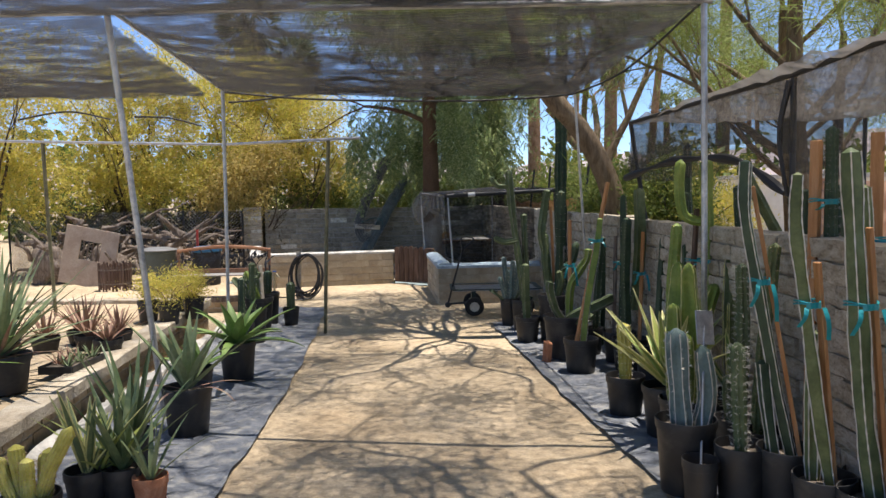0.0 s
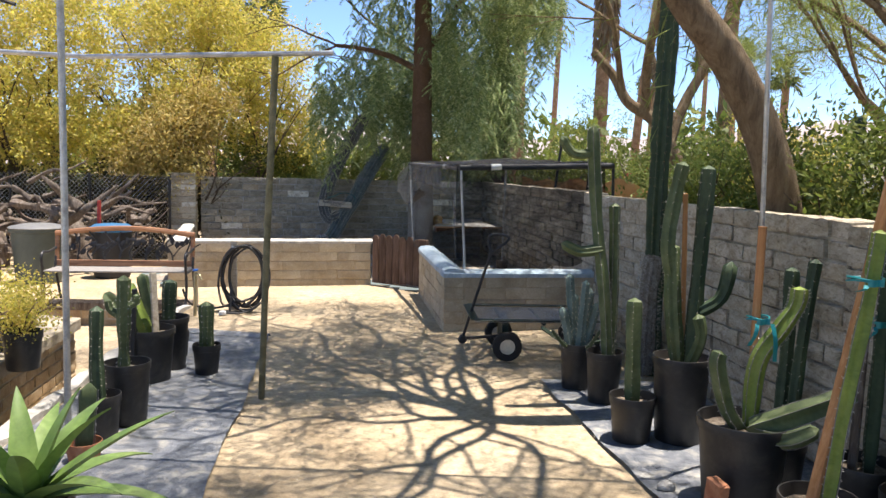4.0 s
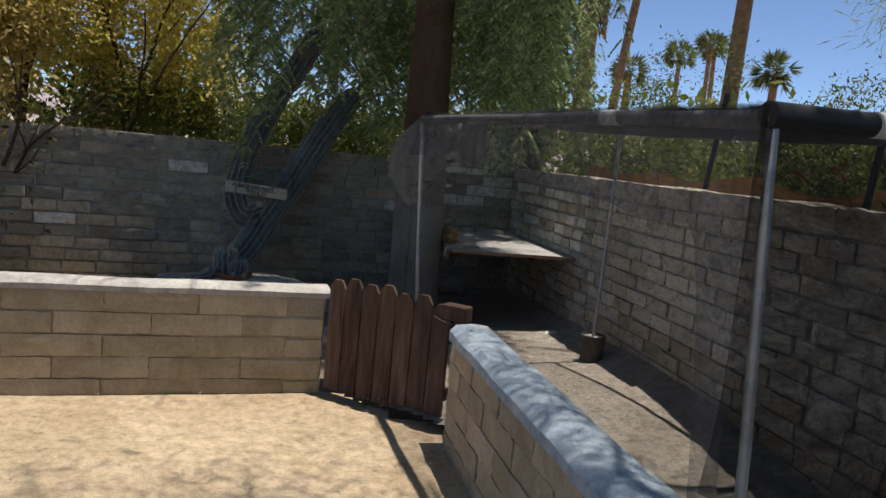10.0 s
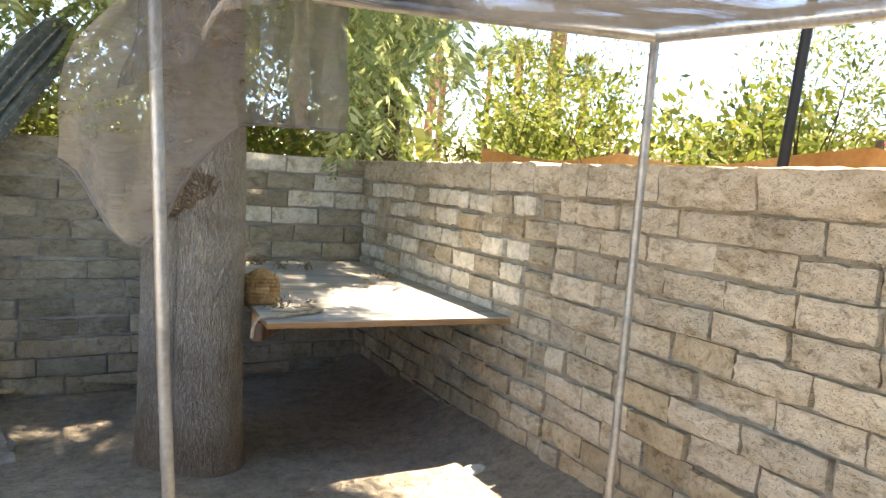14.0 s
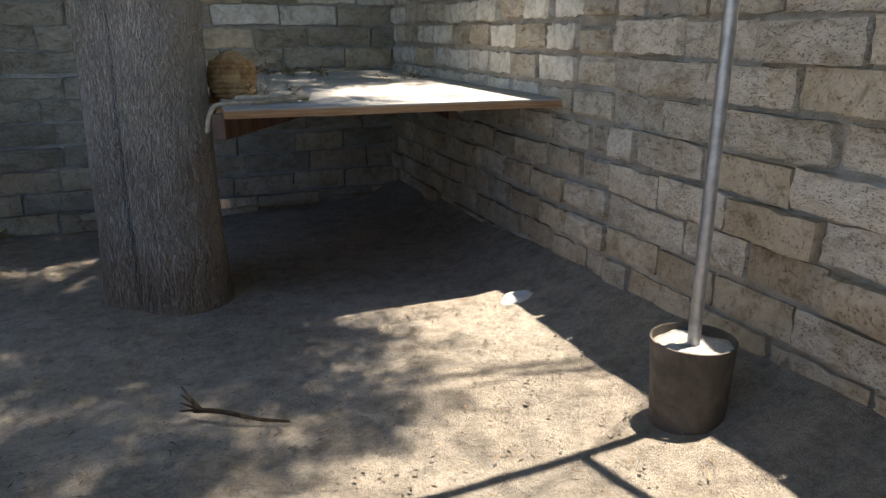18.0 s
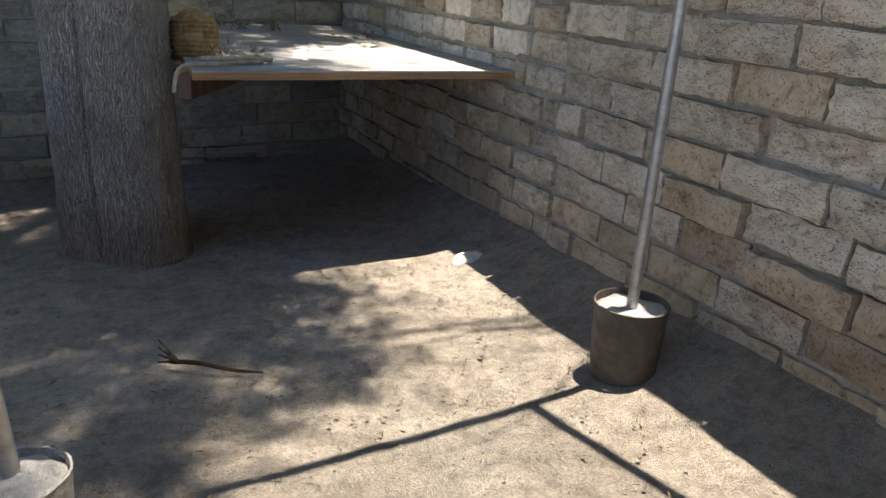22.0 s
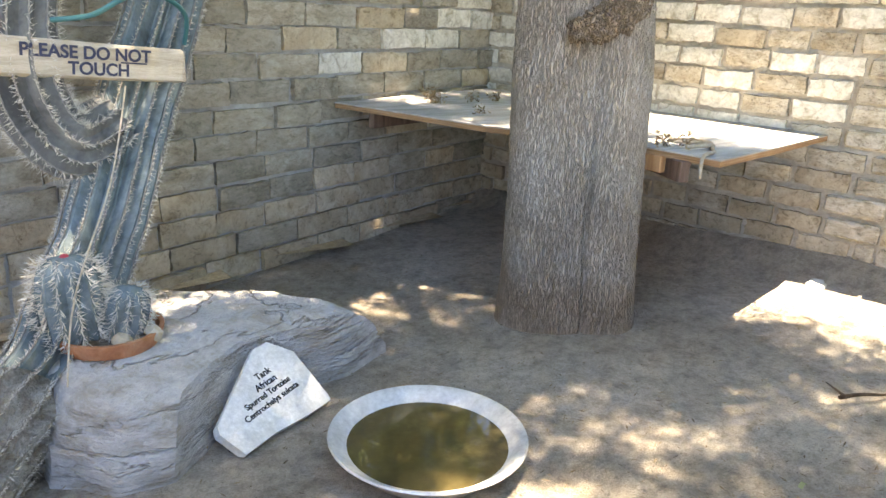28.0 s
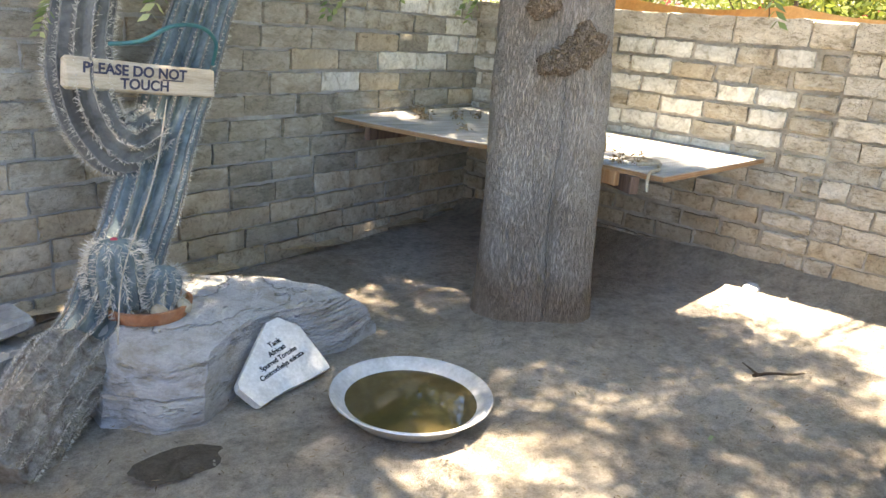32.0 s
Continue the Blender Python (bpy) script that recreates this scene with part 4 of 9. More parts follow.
BURL = bark("burl_bark", (0.2, 0.15, 0.105), (0.31, 0.24, 0.175), (0.42, 0.35, 0.28), 60, 0.9, 0.03)
for k in range(15):
    a = radians((250, 262, 276, 288, 240, 232, 222, 270, 300, 205, 216, 258, 282, 245, 266)[k])
    z = 1.26 + (0.0, 0.03, 0.05, 0.06, -0.03, -0.02, -0.04, -0.02, 0.08, 0.2, 0.22, 0.06, 0.0, 0.03, 0.1)[k]
    r = (0.055, 0.06, 0.075, 0.06, 0.05, 0.05, 0.055, 0.05, 0.05, 0.06, 0.05, 0.05, 0.06, 0.04, 0.05)[k]
    part("burl", lump((r, r * 0.85, r * 1.05), k * 1.7, 0.45), BURL, OLD_PEPPER, "knobbly brown burl", at=Matrix.Translation((0.205 * math.cos(a) - 0.02, 0.205 * math.sin(a) + 0.03, z + 0.05)))
fork_tree("pepper_tree", "dark-trunked weeping pepper tree behind the back wall",
          [(1.3, 21.7, -0.05), (1.32, 21.7, 2.0), (1.34, 21.75, 4.0), (1.4, 21.9, 7.0)], [0.26, 0.22, 0.2, 0.16, 0.12],
          [(0.6, (-1, 0.1, 0.5), 2.0, 0.09, 2), (0.75, (0.7, 0.3, 0.6), 1.8, 0.08, 2), (0.95, (-0.3, -0.4, 1), 1.7, 0.08, 2)],
          BARK_DARK, LEAF_PEPPER, pepper_two, seg=12)


def shrub(name, label, x, y, stems, blobs, per, size, wide, leaf, bark=BARK_DARK, hang=0.0, clump=0.16, category="shrub"):
    t = thing(name, (x, y, 0), label, category)
    for sx, sy, way, length, r in stems:
        g = Geo()
        limbs(g, [], (sx, sy, -0.05), way, length, r, 2, 0.55)
        g.v = [(a - x, b - y, c) for a, b, c in g.v]
        tagged(part("stem", g, bark, t), "", kind="stuff")
    p = cloud(blobs, per, size, wide, hang, clump) - np.array([x, y, 0])
    part("crown", quads("crown", p, None, leaf), leaf, t)
    return t


shrub("willow_acacia", "tall yellow-olive feathery shrub behind the dead wood", -7.2, 20.0,
      [(-7.4, 20, (-0.2, 0, 1), 2.0, 0.09), (-6.8, 20.2, (0.3, 0.1, 1), 2.0, 0.08), (-7.9, 19.8, (-0.4, -0.1, 1), 2.2, 0.08)],
      [(-7.4, 19.6, 3.6, 1.7, 1.4, 1.4, 1), (-6.4, 20.2, 4.6, 1.6, 1.3, 1.3, 1), (-8.4, 19.6, 2.5, 1.3, 1.1, 0.9, 0.8), (-7.0, 19.3, 2.3, 1.3, 0.9, 0.7, 0.7), (-8.6, 20.2, 4.6, 1.5, 1.3, 1.3, 0.9)], 13000, 0.09, 0.032, LEAF_SHRUB, clump=0.12)
shrub("willow_acacia", "yellow-green feathery shrub overhanging the pier of the back wall", -4.8, 20.4,
      [(-4.8, 20.4, (-0.1, 0, 1), 2.1, 0.08), (-4.3, 20.5, (0.4, 0, 1), 2.0, 0.07), (-5.3, 20.2, (-0.4, -0.2, 1), 2.0, 0.07)],
      [(-4.7, 20.0, 3.2, 1.2, 1.2, 1.1, 1), (-3.7, 20.6, 3.9, 1.1, 1.0, 1.0, 0.8), (-5.6, 20.0, 2.3, 1.0, 0.9, 0.7, 0.7), (-3.3, 20.9, 2.5, 1.0, 0.8, 0.8, 0.7), (-4.9, 20.5, 4.7, 1.2, 1.1, 0.9, 0.8)], 13000, 0.085, 0.03, LEAF_SHRUB, clump=0.12)
shrub("dry_shrub", "rust and straw coloured dry shrub hanging over the back wall", -5.0, 19.3,
      [(-5.1, 19.4, (0, -0.1, 1), 1.3, 0.05), (-4.8, 19.4, (0.3, -0.1, 1), 1.2, 0.05)],
      [(-5.0, 19.0, 2.2, 0.75, 0.5, 0.75, 1), (-4.5, 19.2, 2.8, 0.6, 0.5, 0.5, 0.6), (-5.6, 19.0, 1.7, 0.5, 0.4, 0.4, 0.5)], 9000, 0.075, 0.032, LEAF_RUST)
shrub("willow_acacia", "large yellow-olive shrub beyond the planter", -11.0, 17.5,
      [(-11, 17.5, (0, 0, 1), 2.2, 0.1), (-10.4, 17.3, (0.4, -0.1, 1), 2.0, 0.08)],
      [(-11, 17.2, 3.4, 1.6, 1.5, 1.6, 1), (-9.9, 17.9, 2.4, 1.2, 1.2, 1.1, 0.9), (-10.2, 17.8, 4.6, 1.5, 1.4, 1.2, 1), (-12.5, 15.5, 3.2, 1.4, 1.6, 1.7, 1), (-12.0, 13.0, 3.0, 1.2, 1.5, 1.6, 0.8)], 12000, 0.09, 0.03, LEAF_SHRUB, clump=0.12)
shrub("green_shrub", "low leafy green shrub along the top of the back wall", -1.8, 20.9,
      [(-2.6, 20.9, (0.2, 0, 1), 0.9, 0.03), (-1.2, 21.0, (-0.1, 0, 1), 0.9, 0.03)],
      [(-2.8, 20.9, 1.7, 0.8, 0.4, 0.45, 1), (-1.3, 20.9, 1.6, 0.9, 0.4, 0.4, 1), (-3.8, 20.6, 1.7, 0.6, 0.4, 0.5, 0.8), (0.1, 21.1, 1.5, 0.7, 0.4, 0.35, 0.7)], 5000, 0.075, 0.04, LEAF_BUSH)


for x, y, h in ((2.9, 18.6, 2.0), (3.7, 17.0, 2.2), (2.5, 20.4, 2.1), (4.3, 15.4, 2.1), (3.3, 15.9, 1.75)):
    shrub("green_shrub", "sunlit yellow-green shrub beyond the pen wall", x, y,
          [(x - 0.2, y, (-0.2, 0, 1), 0.9, 0.03), (x + 0.2, y + 0.1, (0.3, 0, 1), 0.9, 0.03), (x, y - 0.2, (0, -0.2, 1), 1.0, 0.03)],
          [(x, y, h * 0.72, 0.7, 0.7, h * 0.32, 1), (x + 0.4, y + 0.4, h * 0.55, 0.6, 0.6, 0.5, 0.7)], 3600, 0.075, 0.034, LEAF_BUSH, clump=0.1)


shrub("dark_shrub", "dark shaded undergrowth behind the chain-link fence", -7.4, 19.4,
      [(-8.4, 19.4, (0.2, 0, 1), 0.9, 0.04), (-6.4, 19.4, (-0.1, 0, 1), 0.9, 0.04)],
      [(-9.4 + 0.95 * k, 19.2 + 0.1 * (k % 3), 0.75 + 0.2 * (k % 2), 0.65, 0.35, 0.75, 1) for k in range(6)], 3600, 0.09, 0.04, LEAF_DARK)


# palo verde over the path
def palo_crown(per, length=0.2, thick=0.005, hang=0.25, scatter=0.22):
    return lambda tips: twigs(tips, per, length, thick, hang, scatter)


def bough(geo, tips, p0, p1, r, seed, side=0.95, step=0.32):
    """A long wandering bough with forking side limbs on both hands."""
    p0, p1 = Vector(p0), Vector(p1)
    n = 14
    way = (p1 - p0).normalized()
    hand = way.cross(Vector((0, 0, 1))).normalized()
    pts = [p0.lerp(p1, k / n) + hand * 0.55 * wobble((k * 0.28, 0), 1, seed) * min(1, k / 4) + Vector((0, 0, 0.5 * math.sin(math.pi * k / n))) for k in range(n + 1)]
    geo.tube(pts, [r * (1 - 0.72 * k / n) for k in range(n + 1)], 7, False)
    long = (p1 - p0).length
    for k in range(2, int(long / step)):
        q = pts[min(n, int(k * step / long * n))]
        d = way * rnd.uniform(0.3, 0.9) + hand * (1 if k % 2 else -1) * rnd.uniform(0.6, 1.1)
        limbs(geo, tips, q, d, side * rnd.uniform(0.5, 1.0), r * (0.55 - 0.35 * k * step / long), 2, 0.8, 0.05, 6, 0.6)


def shade_tree(label, trunk, radii, ends, seed, crown, forks=()):
    t = fork_tree("palo_verde", label, trunk, radii, forks, BARK_TAN, LEAF_PALO, crown, seg=9) if forks else None
    o, tips = Vector(trunk[0]), []
    if not t:
        t = thing("palo_verde", o, label, "tree")
        path = smooth_path(trunk, 30)
        part("trunk", Geo().tube([p - o for p in path], list(np.interp(np.linspace(0, 1, 30), np.linspace(0, 1, len(radii)), radii)), 16), BARK_TAN, t)
    for k, e in enumerate(ends):
        g = Geo()
        bough(g, tips, trunk[-1] if k % 2 else trunk[-2], e, 0.038, seed + k * 3.7)
        g.v = [tuple(Vector(p) - o) for p in g.v]
        tagged(part("bough", g, BARK_TAN, t), "", kind="stuff")
    q = twigs(tips, 6, 0.26, 0.011, 0.2, 0.26) - np.array(o)
    part("twigs", quads("twigs", q, None, LEAF_PALO), LEAF_PALO, t)


shade_tree("leaning tan-barked palo verde with thin green twigs over the path",
           [(2.8, 10.25, -0.05), (2.76, 10.25, 0.9), (2.67, 10.22, 1.5), (2.5, 10.2, 2.03), (2.22, 10.18, 2.53), (1.85, 10.1, 2.95), (1.5, 10.05, 3.5), (1.35, 10.1, 4.2), (1.2, 10.3, 4.8)], [0.15, 0.15, 0.145, 0.135, 0.125, 0.12, 0.105, 0.09, 0.07],
           [(0.1, 7.2, 5.3), (2.6, 6.9, 5.2), (-0.9, 9.3, 5.2), (-0.6, 12.3, 4.9), (1.3, 13.6, 5.0), (3.3, 12.6, 5.2), (1.2, 7.4, 5.6), (0.3, 13.2, 4.9), (-0.8, 10.9, 5.0), (-1.3, 13.4, 5.1), (0.6, 15.0, 5.0), (-1.9, 11.8, 5.2), (1.4, 15.0, 5.2), (-0.4, 14.6, 5.2), (-1.6, 14.6, 5.3), (-2.2, 13.0, 5.3), (0.9, 12.4, 5.3)], 3.0, palo_crown(8, 0.2, 0.006), [(0.62, (0.6, 0.7, 0.9), 1.5, 0.055, 3)])
shade_tree("palo verde beyond the wall reaching over the start of the path",
           [(4.0, 3.0, -0.05), (3.8, 3.0, 1.4), (3.3, 3.2, 3.2), (2.7, 3.5, 4.4), (2.2, 3.8, 5.2)], [0.16, 0.15, 0.12, 0.09, 0.07],
           [(0.0, 2.3, 5.6), (-0.3, 4.4, 5.8), (1.0, 6.6, 5.9), (2.9, 6.7, 5.8), (1.8, 1.2, 5.6), (-0.1, 5.9, 6.2), (1.6, 5.6, 6.3)], 11.0, None)
fork_tree("palo_verde", "palo verde with a sawn limb and wispy twigs",
          [(3.7, 15.4, -0.05), (3.6, 15.4, 1.4), (3.2, 15.5, 2.4), (2.75, 15.55, 2.75), (2.55, 15.6, 3.1), (2.25, 15.65, 3.45)], [0.14, 0.12, 0.09, 0.075, 0.065, 0.06],
          [(0.35, (0.4, 0.2, 1), 2.0, 0.09, 3), (0.45, (0.2, 0.8, 0.9), 1.9, 0.08, 3), (0.5, (-0.2, -0.6, 1), 1.8, 0.07, 3), (0.66, (-0.2, -0.6, 1.0), 1.5, 0.05, 3)],
          BARK_TAN, LEAF_PALO, palo_crown(14, 0.28, 0.006, 0.6, 0.38), seg=8)
for x, y, lean, h in ((5.6, 11.8, -0.05, 5.5), (8.2, 10.2, 0.1, 6.0), (7.0, 15.5, -0.1, 5.2), (9.5, 19.5, 0.05, 5.5)):
    fork_tree("palo_verde", "tall dark-trunked palo verde with wispy foliage beyond the wall",
              [(x, y, -0.05), (x + lean, y, h * 0.3), (x + lean * 2, y + 0.1, h * 0.6), (x + lean * 3, y, h)], [0.17, 0.15, 0.12, 0.08],
              [(0.45, (-0.9, -0.3, 0.6), 1.9, 0.07, 3), (0.55, (0.8, 0.4, 0.6), 1.9, 0.07, 3), (0.7, (-0.5, 0.7, 0.7), 1.8, 0.06, 3), (0.85, (0.6, -0.6, 0.8), 1.7, 0.055, 3), (0.98, (-0.3, 0, 1), 1.6, 0.05, 3)],
              BARK_TAN, LEAF_PALO, palo_crown(34, 0.3, 0.013, 0.5, 0.5), seg=8)

# bushes beyond the long wall
for x, y, rx, rz, leaf, lab in ((4.4, 19.6, 0.9, 0.9, LEAF_BUSH, "bright yellow-green leafy bush beyond the pen"), (5.5, 17.0, 1.2, 0.9, LEAF_SHRUB, "olive bush beyond the pen"),
                                (3.6, 12.2, 0.6, 0.6, LEAF_SHRUB, "green bush behind the long wall"), (3.15, 11.2, 0.45, 0.75, LEAF_BUSH, "dense green bush behind the long wall"), (3.25, 9.9, 0.5, 0.7, LEAF_BUSH, "dense green bush behind the long wall"), (2.95, 12.4, 0.4, 0.55, LEAF_BUSH, "leafy green bush behind the long wall"), (2.95, 13.4, 0.5, 0.6, LEAF_PALO, "wispy green bush behind the long wall"),
                                (7.5, 7.2, 1.4, 1.0, LEAF_DRYSHRUB, "dry yellow-olive bush beyond the long wall"), (6.0, 20.8, 1.5, 1.3, LEAF_BUSH, "green bush beyond the pen"), (10.5, 8.0, 1.6, 1.2, LEAF_DRYSHRUB, "dry yellow-olive bush beyond the long wall"),
                                (12.5, 12.0, 1.7, 1.2, LEAF_DRYSHRUB, "olive bush beyond the long wall"), (3.6, 22.4, 1.2, 1.6, LEAF_BUSH, "green bush behind the back wall"), (12.0, 16.5, 1.8, 1.2, LEAF_SHRUB, "olive bush beyond the pen"), (6.4, 5.9, 1.0, 0.5, LEAF_SHRUB, "low yellow-olive bush beyond the long wall"), (6.8, 4.4, 1.1, 0.55, LEAF_DRYSHRUB, "dry yellow-olive bush beyond the long wall"), (6.1, 7.6, 0.8, 0.5, LEAF_BUSH, "low green bush beyond the long wall"), (8.4, 5.2, 1.3, 0.9, LEAF_SHRUB, "yellow-olive bush beyond the long wall")):
    shrub("bush", lab, x, y, [(x, y, (0.1, 0, 1), 0.9, 0.03), (x + 0.2, y, (-0.4, 0.2, 1), 0.8, 0.03)],
          [(x, y, 1.0 + 0.6 * rz, rx, rx * 0.8, rz, 1), (x + 0.5 * rx, y + 0.3, 0.8 + 0.3 * rz, rx * 0.7, rx * 0.6, rz * 0.7, 0.6), (x - 0.5 * rx, y - 0.2, 0.7 + 0.4 * rz, rx * 0.6, rx * 0.6, rz * 0.8, 0.5)], 6500, 0.065, 0.026, leaf, clump=0.1, category="bush")

# hedge of woods far off, closing the view
far = cloud([(math.sin(radians(a)) * d, 8 + math.cos(radians(a)) * d, 1.4, 4.5, 3.5, 2.4 + (a % 7) * 0.25, 1) for a, d in [(-80 + 8 * k, 34 + (k * 37 % 17)) for k in range(24)]], 1500, 0.6, 0.36, 0.0, 0.7)
ob = part("far_shrubs", quads("far_shrubs", far, None, LEAF_BUSH), LEAF_BUSH)
tagged(ob, "band of far desert shrubs and garden trees", "shrubs", kind="stuff")


def palm(x, y, h, r, lean=0.0, skirt=0.0, label="tall fan palm with a bare trunk far beyond the garden"):
    t = thing("fan_palm", (x, y, 0), label, "palm tree", "far palms")
    top = Vector((lean, 0, h))
    pts = [Vector((lean * (i / 10) ** 1.5, 0, h * i / 10)) for i in range(11)]
    part("trunk", Geo().tube(pts, [r * (1.25 - 0.35 * i / 10) for i in range(11)], 10), PALM_BARK, t)
    out = []
    for k in range(38):
        a, e = rng.uniform(0, 2 * np.pi), rng.uniform(-0.7, 1.2)
        d = np.array([np.cos(a) * np.cos(e), np.sin(a) * np.cos(e), np.sin(e)])
        hub = np.array(top) + d * 0.9
        n = 14
        f = rng.normal(size=(n, 3)) * 0.5 + d * 1.3 + [0, 0, -0.35]
        out.append(leaf_quads(np.repeat(hub[None], n, 0), f, np.full(n, 1.0), np.full(n, 0.12)))
        out.append(leaf_quads(np.array(top)[None], d[None], np.array([0.95]), np.array([0.08])))
    part("fronds", quads("fronds", np.concatenate(out), None, LEAF_PALM), LEAF_PALM, t)
    if skirt:
        n = 400
        z = h - rng.uniform(0.2, skirt, n)
        a = rng.uniform(0, 2 * np.pi, n)
        base = np.stack([lean + np.cos(a) * r * 1.3, np.sin(a) * r * 1.3, z], 1)
        way = np.stack([np.cos(a) * 0.4, np.sin(a) * 0.4, np.full(n, -1.0)], 1)
        part("dry_skirt", quads("dry_skirt", leaf_quads(base, way, np.full(n, 0.9), np.full(n, 0.2)), None, LEAF_DRY), LEAF_DRY, t, "dry hanging fronds")


for x, y, h, r, lean, skirt in ((9.7, 53.9, 14.5, 0.42, 0.2, 5.0), (15.3, 68, 22, 0.3, 2.2, 0), (26.6, 85.4, 13.6, 0.25, 0.1, 0), (31.1, 89, 15.5, 0.25, 0, 0), (33.7, 93.4, 16, 0.25, -0.3, 0), (15.2, 47, 15.0, 0.36, 0.3, 0),
                                (25.7, 64, 9.6, 0.3, 0.2, 0), (4.5, 54.6, 15, 0.4, 0.1, 4), (12, 94, 24, 0.3, 0.6, 0), (-10.8, 38.8, 10.6, 0.35, 0, 2.5), (-9.4, 41.5, 9.2, 0.35, 0, 2.5), (40.5, 48.2, 17.6, 0.35, 0, 1.5), (53, 49.8, 21, 0.35, 0, 1), (18.2, 74, 10, 0.3, 0.2, 0), (45, 52, 15.5, 0.35, 0.3, 0), (36, 44, 13, 0.3, -0.2, 0)):
    palm(x, y, h, r, lean, skirt)

# ---- potted plants ----
def pot_parts(t, r, h, mat=POT_BLACK, fill=0.05):
    prof = [(0.0, 0.004), (0.76 * r, 0.0), (0.79 * r, 0.006), (0.94 * r, h - 0.052), (0.985 * r, h - 0.05), (1.0 * r, h - 0.008), (0.99 * r, h), (0.95 * r, h), (0.93 * r, h - 0.03), (0.86 * r, h - fill - 0.05)]
    part("pot", Geo().lathe(prof, 28, None, lambda a, z: 1 + 0.012 * math.sin(2 * a + r * 40)), mat, t)
    q = 0.92 * r
    g = Geo()
    for j in range(7):
        for k in range(20):
            a, d = 2 * math.pi * k / 20, q * j / 6
            x, y = d * math.cos(a), d * math.sin(a)
            g.v.append((x, y, h - fill + 0.012 * wobble((x * 30, y * 30), 1, r * 10) - 0.01 * (j / 6)))
    for j in range(6):
        for k in range(20):
            g.f.append((j * 20 + k, j * 20 + (k + 1) % 20, (j + 1) * 20 + (k + 1) % 20, (j + 1) * 20 + k))
    part("soil", g, SOIL, t)


def stem(t, pts, r, ribs=6, depth=0.2, mat=CACTUS, spine=None, edge=False, n=None, label="", foot=0.85, name="stem", swell=0.06, taper=0.0):
    """A ribbed cactus column along points. spine: (step, length, material)."""
    long = sum((Vector(b) - Vector(a)).length for a, b in zip(pts, pts[1:]))
    n = n or max(10, int(long / 0.035))
    n = min(n, 130)
    path = smooth_path(pts, n)
    seed = rnd.uniform(0, 50)
    radii = []
    tip = max(0.02, min(0.35, r * 1.25 / long))
    for i in range(n):
        s = i / (n - 1)
        k = (1 - (1 - foot) * max(0, 1 - s / 0.15)) * (1 - taper * s**2)
        k *= 1 + swell * math.sin(s * long * 9 + seed) + swell * 0.6 * math.sin(s * long * 23 + seed * 2)
        if s > 1 - tip:
            k *= math.sqrt(max(0.02, 1 - ((s - 1 + tip) / tip) ** 2))
        radii.append(r * k)
    twist = rnd.uniform(0, 6)
    shape = lambda a, s: 1 - depth * (0.5 - 0.5 * math.cos(ribs * a + twist)) ** (0.42 if ribs < 6 else 0.7)
    ob = part(name, Geo().tube(path, radii, ribs * 6, True, shape), mat, t, label)
    # where the crests run
    side = (path[1] - path[0]).normalized().orthogonal().normalized()
    rows = [[] for _ in range(ribs)]
    for i, p in enumerate(path):
        d = (path[min(i + 1, n - 1)] - path[max(i - 1, 0)]).normalized()
        side = (side - d * side.dot(d)).normalized()
        up = d.cross(side)
        for k in range(ribs):
            a = (2 * math.pi * k - twist) / ribs
            o = side * math.cos(a) + up * math.sin(a)
            rows[k].append((p + o * radii[i] * 1.005, o, d))
    if edge:
        g = Geo()
        for row in rows:
            g.tube([q[0] for q in row[:-1]], 0.002 if edge is True else [0.0042 if i % 2 else 0.002 for i in range(len(row) - 1)], 4, False)
        part("rib_edge", g, SPINE_GREY if edge is True else edge, ob, "pale corky rib edges")
    if spine:
        step, length, smat = spine
        base, way = [], []
        every = max(1, round(step / (long / n)))
        for row in rows:
            for p, o, d in row[1:-1:every]:
                for _ in range(5):
                    base.append(p)
                    way.append(o * 1.0 + d * rnd.uniform(-0.9, 0.9) + d.cross(o) * rnd.uniform(-0.9, 0.9))
        base, way = np.array(base), np.array(way)
        q = leaf_quads(base, way, rng.uniform(0.6, 1.2, len(base)) * length, np.full(len(base), max(0.0022, length * 0.07)))
        tagged(part("spines", quads("spines", q, None, smat), smat, ob), kind="stuff")
    return ob


def bar(t, p0, p1, w, d, mat, name, label="", turn=0.0, bevel=0.003):
    """A squared batten from p0 to p1."""
    p0, p1 = Vector(p0), Vector(p1)
    m = Matrix.Translation((p0 + p1) / 2) @ (p1 - p0).to_track_quat("Z", "Y").to_matrix().to_4x4() @ Matrix.Rotation(turn, 4, "Z")
    return part(name, Geo().box((0, 0, 0), (w, d, (p1 - p0).length), m, bevel), mat, t, label)


def ribbon(t, p, r, tail=0.12, squash=1.0):
    """A band of teal tape tied round a stem, with loose ends."""
    p = Vector(p)
    g = Geo()
    for k in range(2):
        ring = [p + Vector((math.cos(a) * r, math.sin(a) * r * squash, 0.006 * math.sin(a * 2 + k) + 0.012 * k)) for a in [2 * math.pi * i / 16 for i in range(17)]]
        g.tube(ring, 0.0045, 6, False)
    for k in (-1, 1):
        end = p + Vector((r * 0.7 * k + 0.01, -r * squash, -0.01))
        g.sheet(lambda u, v: end + Vector((0.022 * (u - 0.5) + 0.03 * k * v, -0.012 - 0.02 * math.sin(v * 4), -tail * v * (0.8 + 0.2 * k))), 3, 8)
    g.sheet(lambda u, v: p + Vector((0.07 * (u - 0.5), -r * squash - 0.02 - 0.01 * math.sin(u * 6), 0.03 * (v - 0.5))), 8, 3)
    part("tie", g, RIBBON, t, "teal plastic tie tape")


